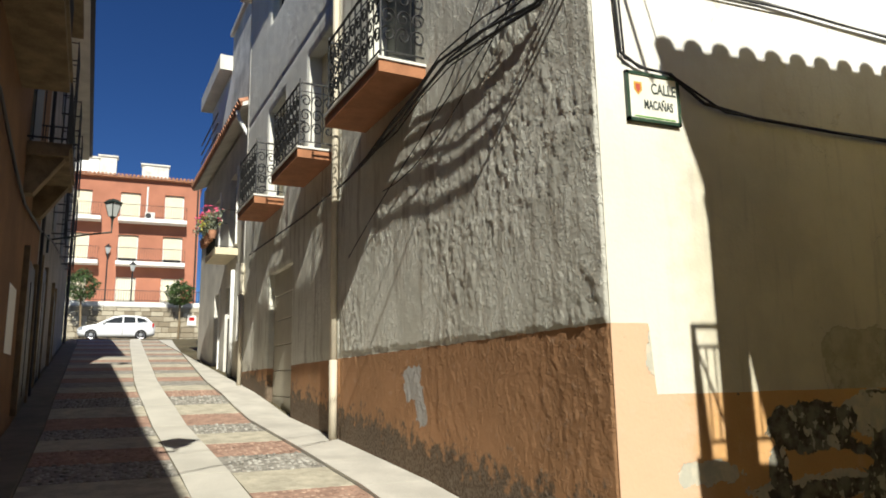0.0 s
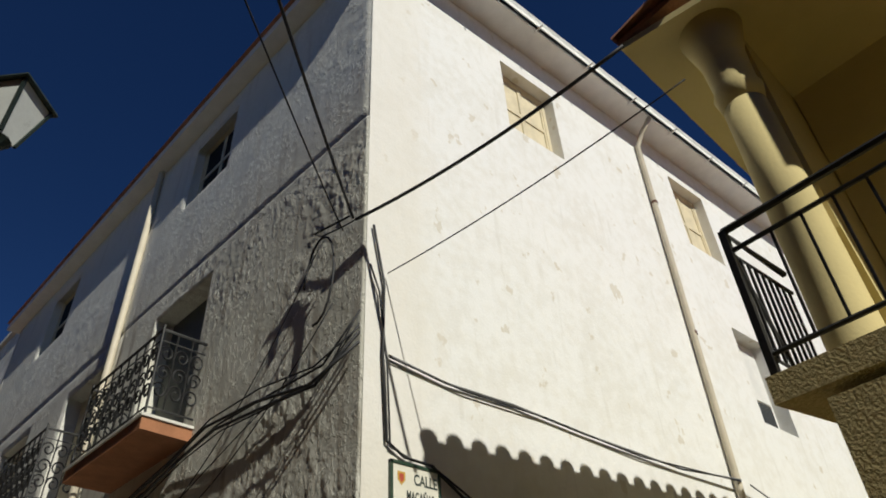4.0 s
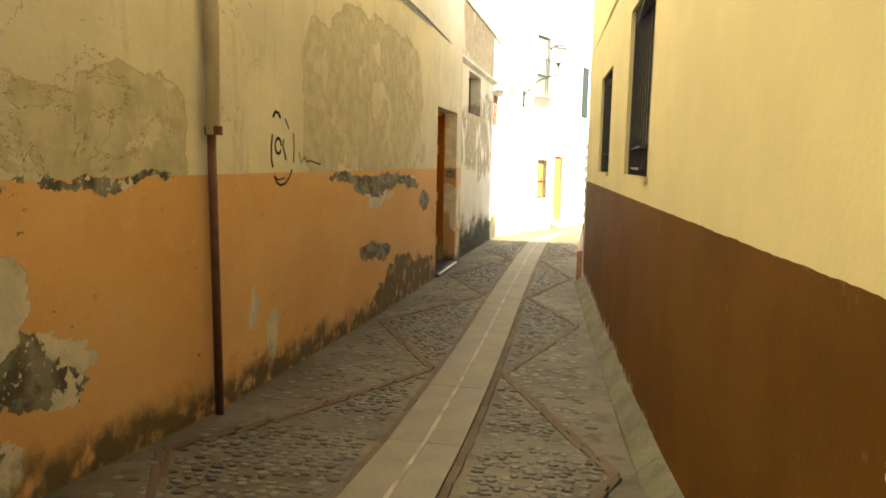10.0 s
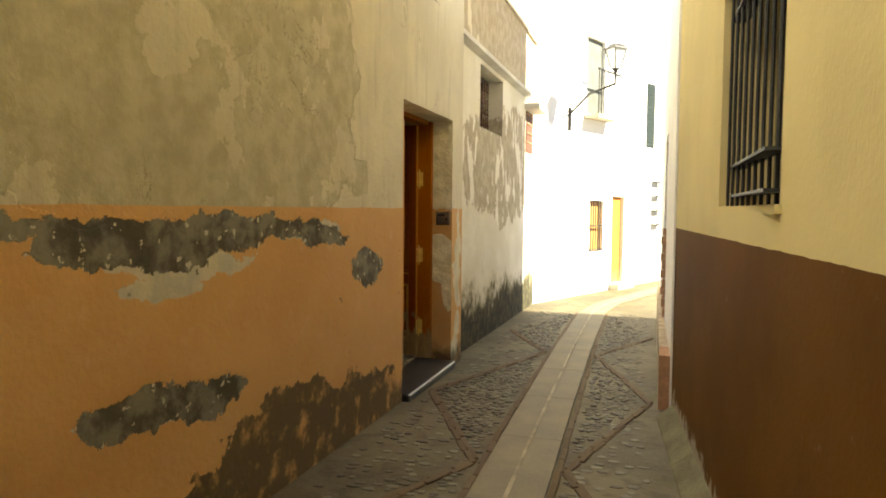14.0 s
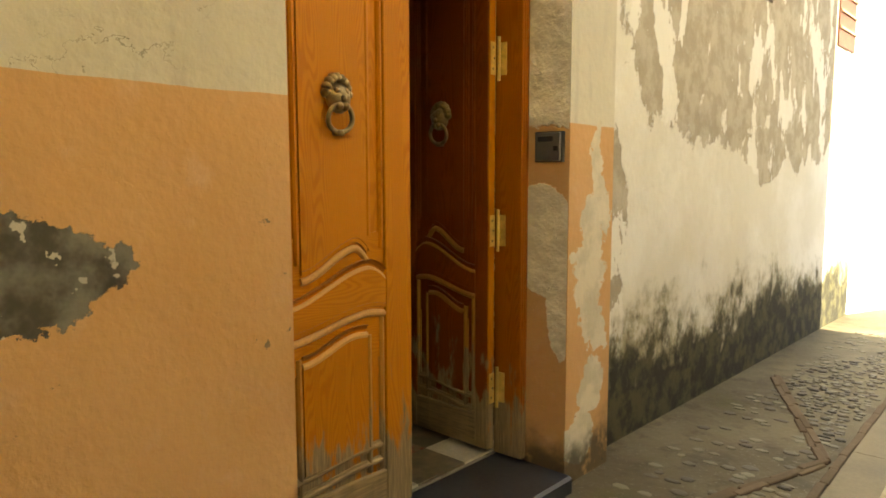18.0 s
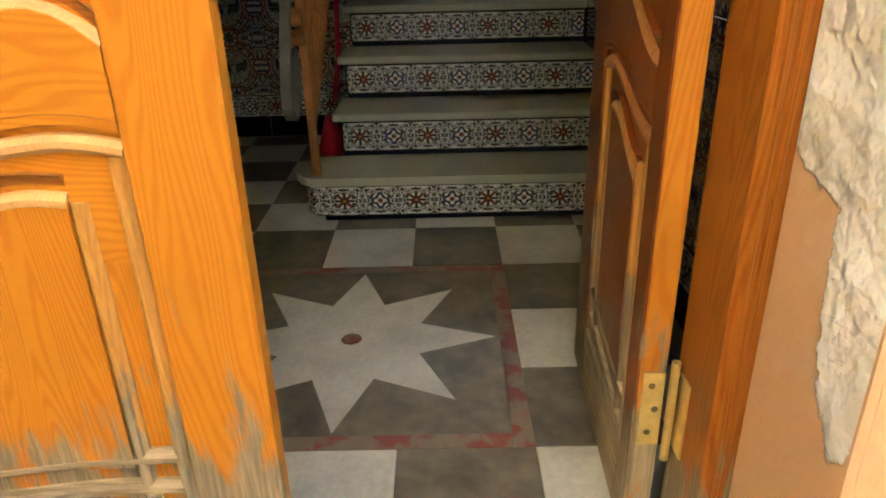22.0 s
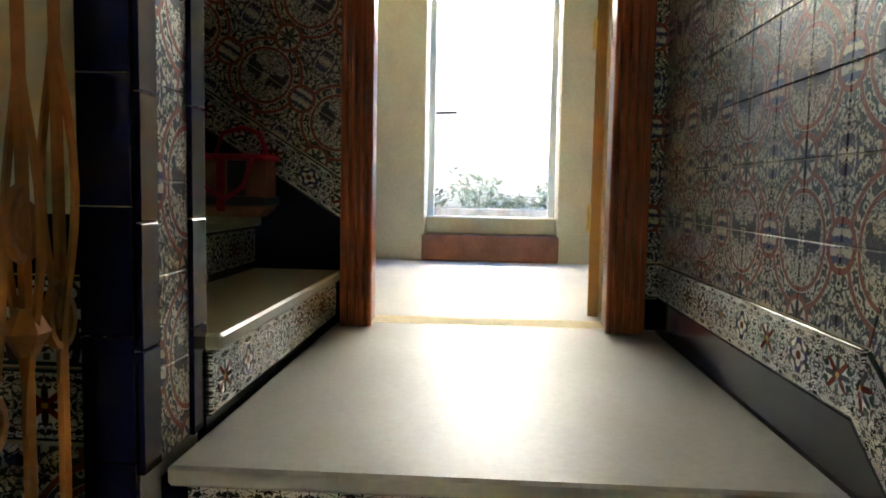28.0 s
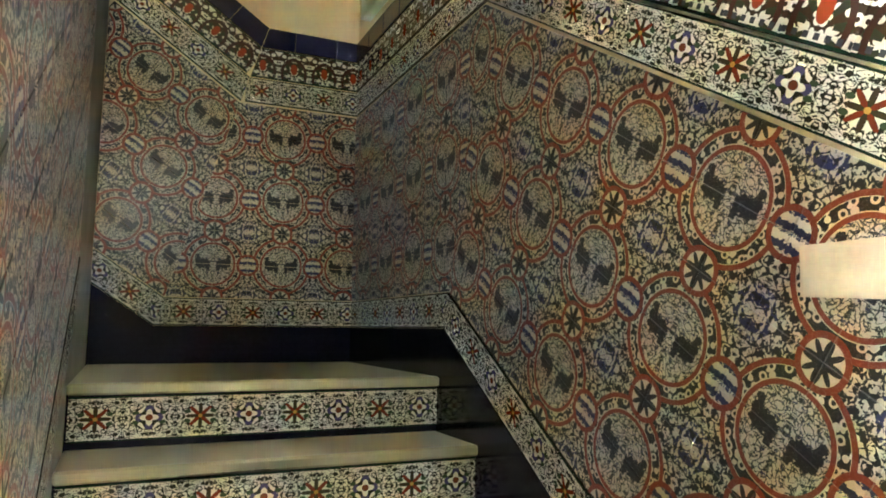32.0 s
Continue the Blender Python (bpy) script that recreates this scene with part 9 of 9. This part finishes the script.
def hatchback(at, paint, label):
    """A small five door car, nose towards -y; at: middle of its footprint."""
    ob = thing("car", at, label, "car")
    at = Vector(at)
    # stations: y, half width, sill, shoulder
    st = [(-2.02, 0.55, 0.38, 0.62), (-1.9, 0.74, 0.26, 0.72), (-1.5, 0.83, 0.2, 0.84), (-0.95, 0.86, 0.2, 0.93), (0.0, 0.87, 0.2, 0.97), (1.0, 0.87, 0.2, 1.0), (1.6, 0.84, 0.24, 1.02), (1.9, 0.76, 0.3, 0.98), (2.02, 0.62, 0.4, 0.85)]
    bm = bmesh.new()
    rings = []
    for y, w, lo, hi in st:
        prof = [(-w * 0.9, lo), (-w, lo + 0.14), (-w, hi - 0.14), (-w * 0.92, hi), (w * 0.92, hi), (w, hi - 0.14), (w, lo + 0.14), (w * 0.9, lo)]
        rings.append([bm.verts.new(at + Vector((x, y, z))) for x, z in prof])
    for a, b in zip(rings, rings[1:]):
        for k in range(8):
            bm.faces.new((a[k], a[(k + 1) % 8], b[(k + 1) % 8], b[k]))
    bm.faces.new(rings[0])
    bm.faces.new(rings[-1][::-1])
    bmesh.ops.recalc_face_normals(bm, faces=bm.faces)
    body = part("body", bm, paint, ob, smooth=True)
    st = [(-1.0, 0.74, 0.94, 0.95), (-0.2, 0.72, 0.95, 1.36), (0.3, 0.71, 0.96, 1.44), (1.0, 0.70, 0.97, 1.43), (1.55, 0.69, 0.98, 1.32), (1.93, 0.68, 0.95, 0.98)]
    bm = bmesh.new()
    rings = []
    for y, w, lo, hi in st:
        t = w * (1 - 0.22 * (hi - lo) / 0.47)
        rings.append([bm.verts.new(at + Vector(p)) for p in ((-w - 0.06, y, lo), (-t, y, hi), (t, y, hi), (w + 0.06, y, lo))])
    for a, b in zip(rings, rings[1:]):
        for k in range(4):
            bm.faces.new((a[k], a[(k + 1) % 4], b[(k + 1) % 4], b[k]))
    bmesh.ops.recalc_face_normals(bm, faces=bm.faces)
    cabin = part("roof", bm, paint, ob, smooth=False)
    for sx in (-1, 1):
        for pts in (((-0.72, 0.02), (-0.15, 0.29), (0.28, 0.37), (0.28, 0.02)), ((0.36, 0.02), (0.36, 0.38), (0.95, 0.36), (0.98, 0.04)), ((1.06, 0.06), (1.05, 0.34), (1.45, 0.25), (1.62, 0.1))):
            bm = bmesh.new()
            prism(bm, [at + Vector((sx * (0.795 - 0.36 * h), y, 0.98 + h)) for y, h in pts], (sx * 0.012, 0, 0))
            part("side_window", bm, CAR_GLASS, cabin)
        part("door_line", boxed(at + Vector((sx * 0.868, 0.31, 0.3)), at + Vector((sx * 0.874, 0.325, 0.95))), CAR_GLASS, body)
        part("tail_light", boxed(at + Vector((sx * 0.6, 1.86, 0.75)), at + Vector((sx * 0.8, 1.96, 0.98)), bevel=0.02), TAIL, body)
        part("headlight", boxed(at + Vector((sx * 0.5, -1.93, 0.58)), at + Vector((sx * 0.78, -1.72, 0.74)), bevel=0.02), ALLOY, body)
        part("mirror", boxed(at + Vector((sx * 0.86, -0.72, 0.95)), at + Vector((sx * 1.0, -0.58, 1.07)), bevel=0.03), paint, body)
        for y in (-1.28, 1.28):
            m = Matrix.Rotation(math.pi / 2 * sx, 4, "Y")
            tyre = part("wheel", lathe(bmesh.new(), at + Vector((sx * 0.68, y, 0.31)), [(0.2, 0.0), (0.3, 0.0), (0.31, 0.04), (0.31, 0.17), (0.29, 0.2), (0.2, 0.205)], 20, m), TYRE, ob, smooth=True)
            part("rim", lathe(bmesh.new(), at + Vector((sx * 0.68, y, 0.31)), [(0.2, 0.19), (0.205, 0.21), (0.17, 0.2), (0.03, 0.21)], 14, m), ALLOY, tyre)
    bm = bmesh.new()
    prism(bm, [at + Vector(p) for p in ((-0.62, -0.9, 0.99), (0.62, -0.9, 0.99), (0.5, -0.25, 1.345), (-0.5, -0.25, 1.345))], (0, -0.01, 0.015))
    part("windscreen", bm, CAR_GLASS, cabin)
    return ob


hatchback((-40.9, -4.78, ground_z(-40.9, -4.8)), CAR_PAINT, "white five door hatchback parked across the street top")
hatchback((-40.9, 0.95, ground_z(-40.9, 0.9)), CAR_GREY, "dark grey parked car beyond the house corner")

TERRACE_Z = 6.2
terrace = solid("terrace", boxed((-43.3, -24, 2.5), (-70, 8, TERRACE_Z)), KERB, "raised terrace before the red building", "terrace", kind="structure")
ret = thing("retaining_wall", (-43.0, -3, 3.9), "old stone retaining wall of the terrace", "wall", kind="structure")
STONE_BLOCK = K("limestone_block", 0.9)
q = STONE_BLOCK.pos()
STONE_BLOCK.bump(STONE_BLOCK.noise(q, 6, 5), 0.6, 0.03)
STONE_BLOCK = STONE_BLOCK.done(STONE_BLOCK.mix((STONE_BLOCK.chance() * 0.6 + STONE_BLOCK.noise(q, 2.5, 5) * 0.5).step(0.2, 0.9), (0.24, 0.20, 0.14), (0.48, 0.43, 0.33)))
part("core", boxed((-43.3, -24, 3.0), (-43.03, 8, 6.15)), STONE_BLOCK, ret)
rnd = random.Random(21)
z = 3.75
while z < 6.05:
    h = rnd.uniform(0.26, 0.36)
    y = -8.4 + rnd.uniform(0, 0.4)
    while y < 0.8:
        w = rnd.uniform(0.4, 0.8)
        part("stone", boxed((-43.05, y, z), (-42.97 + rnd.uniform(0, 0.04), y + w - 0.02, min(6.15, z + h - 0.02)), bevel=0.02), STONE_BLOCK, ret)
        y += w
    z += h
part("coping", boxed((-43.4, -24, 6.16), (-42.93, 8, 6.24)), KERB, ret)
fence = thing("terrace_fence", (-43.15, -3, 6.24), "low white parapet with an iron fence", "fence")
part("parapet", boxed((-43.3, -24, 6.24), (-43.05, 8, 6.5)), WHITE_WASH, fence)
for h in (6.6, 7.2):
    part("rail", boxed((-43.19, -24, h), (-43.15, 8, h + 0.03)), IRON, fence)
for y in frange(-9, 1.2, 0.15):
    part("bar", boxed((-43.18, y, 6.5), (-43.16, y + 0.018, 7.26)), IRON, fence)


def clipped_tree(at, trunk_top, crown, radius, seed, label, count=900):
    ob = thing("tree", at, label, "tree")
    rnd = random.Random(seed)
    at, crown = Vector(at), Vector(crown)
    part("trunk", tubed([at, at.lerp(crown, 0.4) + Vector((0.03, 0.02, 0)), Vector((crown.x, crown.y, trunk_top))], 0.075, 8, 0.045), STAIN_SLAB, ob)
    for i in range(6):
        a = i * 1.05
        part("limb", tubed([(crown.x, crown.y, trunk_top - 0.1), crown + Vector((math.cos(a) * radius * 0.4, math.sin(a) * radius * 0.4, -radius * 0.3)), crown + Vector((math.cos(a) * radius * 0.75, math.sin(a) * radius * 0.75, rnd.uniform(-0.1, 0.4) * radius))], 0.03, 5, 0.01), STAIN_SLAB, ob)
    bm = bmesh.new()
    for _ in range(count):
        d = Vector((rnd.gauss(0, 1), rnd.gauss(0, 1), rnd.gauss(0, 1))).normalized()
        lump = 1 + 0.16 * math.sin(5 * d.x + 2) * math.sin(6 * d.y + 1) + 0.1 * math.sin(7 * d.z)
        c = crown + d * radius * lump * rnd.uniform(0.55, 1.05) ** 0.6
        for _ in range(3):
            p = c + Vector((rnd.gauss(0, 0.05), rnd.gauss(0, 0.05), rnd.gauss(0, 0.05)))
            w = Vector((rnd.gauss(0, 1), rnd.gauss(0, 1), rnd.gauss(0, 0.6))).normalized() * rnd.uniform(0.05, 0.09)
            s = w.cross(Vector((rnd.gauss(0, 1), rnd.gauss(0, 1), rnd.gauss(0, 1)))).normalized() * w.length * 0.5
            bm.faces.new([bm.verts.new(v) for v in (p - w, p + s, p + w, p - s)])
    part("crown", bm, LEAF_DARK, ob)


clipped_tree((-42.3, -1.43, ground_z(-42.3, -1.4)), 6.6, (-42.3, -1.43, 7.03), 0.74, 61, "small street tree clipped to a round green crown")
clipped_tree((-41.6, -6.75, ground_z(-41.6, -6.7)), 6.8, (-41.6, -6.85, 7.25), 0.85, 62, "dark round clipped tree at the house corner")
for y, z0, z1 in ((-4.25, 6.24, 8.55), (-5.72, 6.24, 9.6)):
    ob = thing("lamp_post", (-43.8, y, z0 - 0.04), "slim black lamp post with a lantern head", "lamp post")
    part("post", lathe(bmesh.new(), (-43.8, y, z0 - 0.04), [(0.11, 0), (0.1, 0.25), (0.05, 0.3), (0.04, z1 - z0)], 10), IRON, ob)
    part("lantern", lathe(bmesh.new(), (-43.8, y, z1 - 0.04), [(0.08, 0), (0.17, 0.4)], 4), LANTERN_GLASS, ob)
    part("hood", lathe(bmesh.new(), (-43.8, y, z1 + 0.36), [(0.21, 0), (0.08, 0.14), (0.02, 0.22)], 4), IRON, ob)
notice = thing("red_notice", (-42.92, -0.66, 5.1), "white notice board with a red mark on the stone wall", "sign")
part("board", boxed((-42.93, -0.93, 5.09), (-42.89, -0.4, 5.71)), WHITE_WASH, notice)
part("mark", boxed((-42.89, -0.82, 5.38), (-42.884, -0.5, 5.6)), TAIL, notice)

# red apartment building
BX, BTOP = -50.0, 16.1
apart = thing("apartment_building", (BX, -8, TERRACE_Z), "red rendered apartment house with cream blinds and balconies", "building")
COLS = [(-5.5, -4.2), (-2.55, -1.25), (-8.65, -7.35), (-11.6, -10.3)]
ROWS = [(13.1, 15.1), (10.0, 12.0), (7.2, 8.95)]
b_open = [(y0 + 20, y1 + 20, z0, z1) for y0, y1 in COLS for z0, z1 in ROWS]
part("wall", wall_mesh((BX, -20), (0, 1), 19.85, TERRACE_Z, BTOP, 0.35, b_open), RED_WALL, apart)
part("side_wall", boxed((BX - 12, -0.45, TERRACE_Z), (BX - 0.36, -0.15, BTOP)), RED_WALL, apart)
part("plinth", boxed((BX, -20, TERRACE_Z), (BX + 0.06, -0.13, 7.05)), WHITE_WASH, apart)
BLIND = plain("cream_roller_blind", (0.70, 0.64, 0.47), 0.6, vary=0.06, scale=2)
for y0, y1 in COLS:
    for k, (z0, z1) in enumerate(ROWS):
        win = part("window", boxed((BX - 0.3, y0, z0), (BX - 0.26, y1, z1)), DARK_ROOM, apart)
        for ya in (y0, y1 - 0.06):
            part("frame_post", boxed((BX - 0.25, ya, z0), (BX - 0.2, ya + 0.06, z1)), WHITE_PAINT, win)
        drop = z0 + (0.0 if k < 2 else 0.1) + (0.35 if (y0, k) in ((-5.5, 1), (-2.55, 1)) else 0)
        n = 14
        ribs = [(BX - 0.19, y0 + 0.065, z1), (BX - 0.19, y0 + 0.065, drop)]
        for i in range(n):
            a, b = drop + (z1 - drop) * i / n, drop + (z1 - drop) * (i + 1) / n
            ribs += [(BX - 0.15, y0 + 0.065, a + 0.002), (BX - 0.15, y0 + 0.065, b - 0.014), (BX - 0.17, y0 + 0.065, b - 0.010), (BX - 0.17, y0 + 0.065, b)]
        part("roller_blind", prism(bmesh.new(), ribs[:-1] + [(BX - 0.17, y0 + 0.065, z1 - 0.001)], (0, y1 - y0 - 0.13, 0)), BLIND, win)
        if k == 2:
            for y in frange(y0 + 0.04, y1 - 0.04, 0.16):
                part("grille_bar", boxed((BX - 0.08, y - 0.012, z0), (BX - 0.05, y + 0.012, z1)), WHITE_PAINT, win)
for y0, y1 in ((-5.55, -1.02), (-11.2, -6.65)):
    for z in (13.1, 10.0):
        bal = part("balcony", boxed((BX + 0.002, y0, z - 0.28), (BX + 0.95, y1, z - 0.02)), WHITE_WASH, apart, "white balcony slab")
        for h in (z + 0.1, z + 0.92):
            part("rail", tubed([(BX, y0 + 0.04, h), (BX + 0.9, y0 + 0.04, h), (BX + 0.9, y1 - 0.04, h), (BX, y1 - 0.04, h)], 0.018, 5), IRON, bal)
        for y in frange(y0 + 0.04, y1 - 0.04, 0.15):
            part("bar", boxed((BX + 0.892, y - 0.008, z), (BX + 0.908, y + 0.008, z + 0.92)), IRON, bal)
roof = part("roof", boxed((BX - 12, -20.2, BTOP), (BX + 0.35, 0.05, BTOP + 0.12)), TERRACOTTA, apart)
for y in frange(-12, 0.0, 0.26):
    part("roof_tile", tubed([(BX + 0.42, y, BTOP + 0.16), (BX - 1.4, y, BTOP + 0.5)], 0.10, 6), TERRACOTTA, roof)
part("ridge_box", boxed((BX - 6, -18, BTOP + 0.1), (BX - 2, -0.8, BTOP + 0.7)), OFF_WHITE, apart)
for y0, y1, z1, mat in ((-4.3, -2.4, 18.1, STAINED), (-8.9, -7.3, 18.3, WHITE_WASH), (-7.28, -6.1, 18.5, OFF_WHITE)):
    hut = part("roof_hut", boxed((BX - 3.6, y0, BTOP + 0.6), (BX - 3.0, y1, z1)), mat, apart)
    part("hut_cap", boxed((BX - 3.8, y0 - 0.1, z1), (BX - 2.9, y1 + 0.1, z1 + 0.12)), OFF_WHITE, hut)
part("waste_pipe", tubed([(BX + 0.06, -3.75, 15.6), (BX + 0.06, -3.75, 13.15)], 0.06, 8), WHITE_PAINT, apart)
ac = part("air_conditioner", boxed((BX + 0.1, -3.85, 13.1), (BX + 0.45, -3.2, 13.65), bevel=0.02), WHITE_PAINT, apart)
part("fan_grille", lathe(bmesh.new(), (BX + 0.45, -3.62, 13.38), [(0.2, 0), (0.18, 0.012)], 16, Matrix.Rotation(math.pi / 2, 4, "Y")), IRON, ac)
part("downpipe", tubed([(BX + 0.05, -0.3, BTOP), (BX + 0.05, -0.3, 6.3)], 0.06, 8), IRON, apart)
part("wall_lantern", lathe(bmesh.new(), (BX + 0.3, -6.1, 10.4), [(0.06, 0), (0.15, 0.4), (0.2, 0.42), (0.03, 0.65)], 6), IRON, apart)
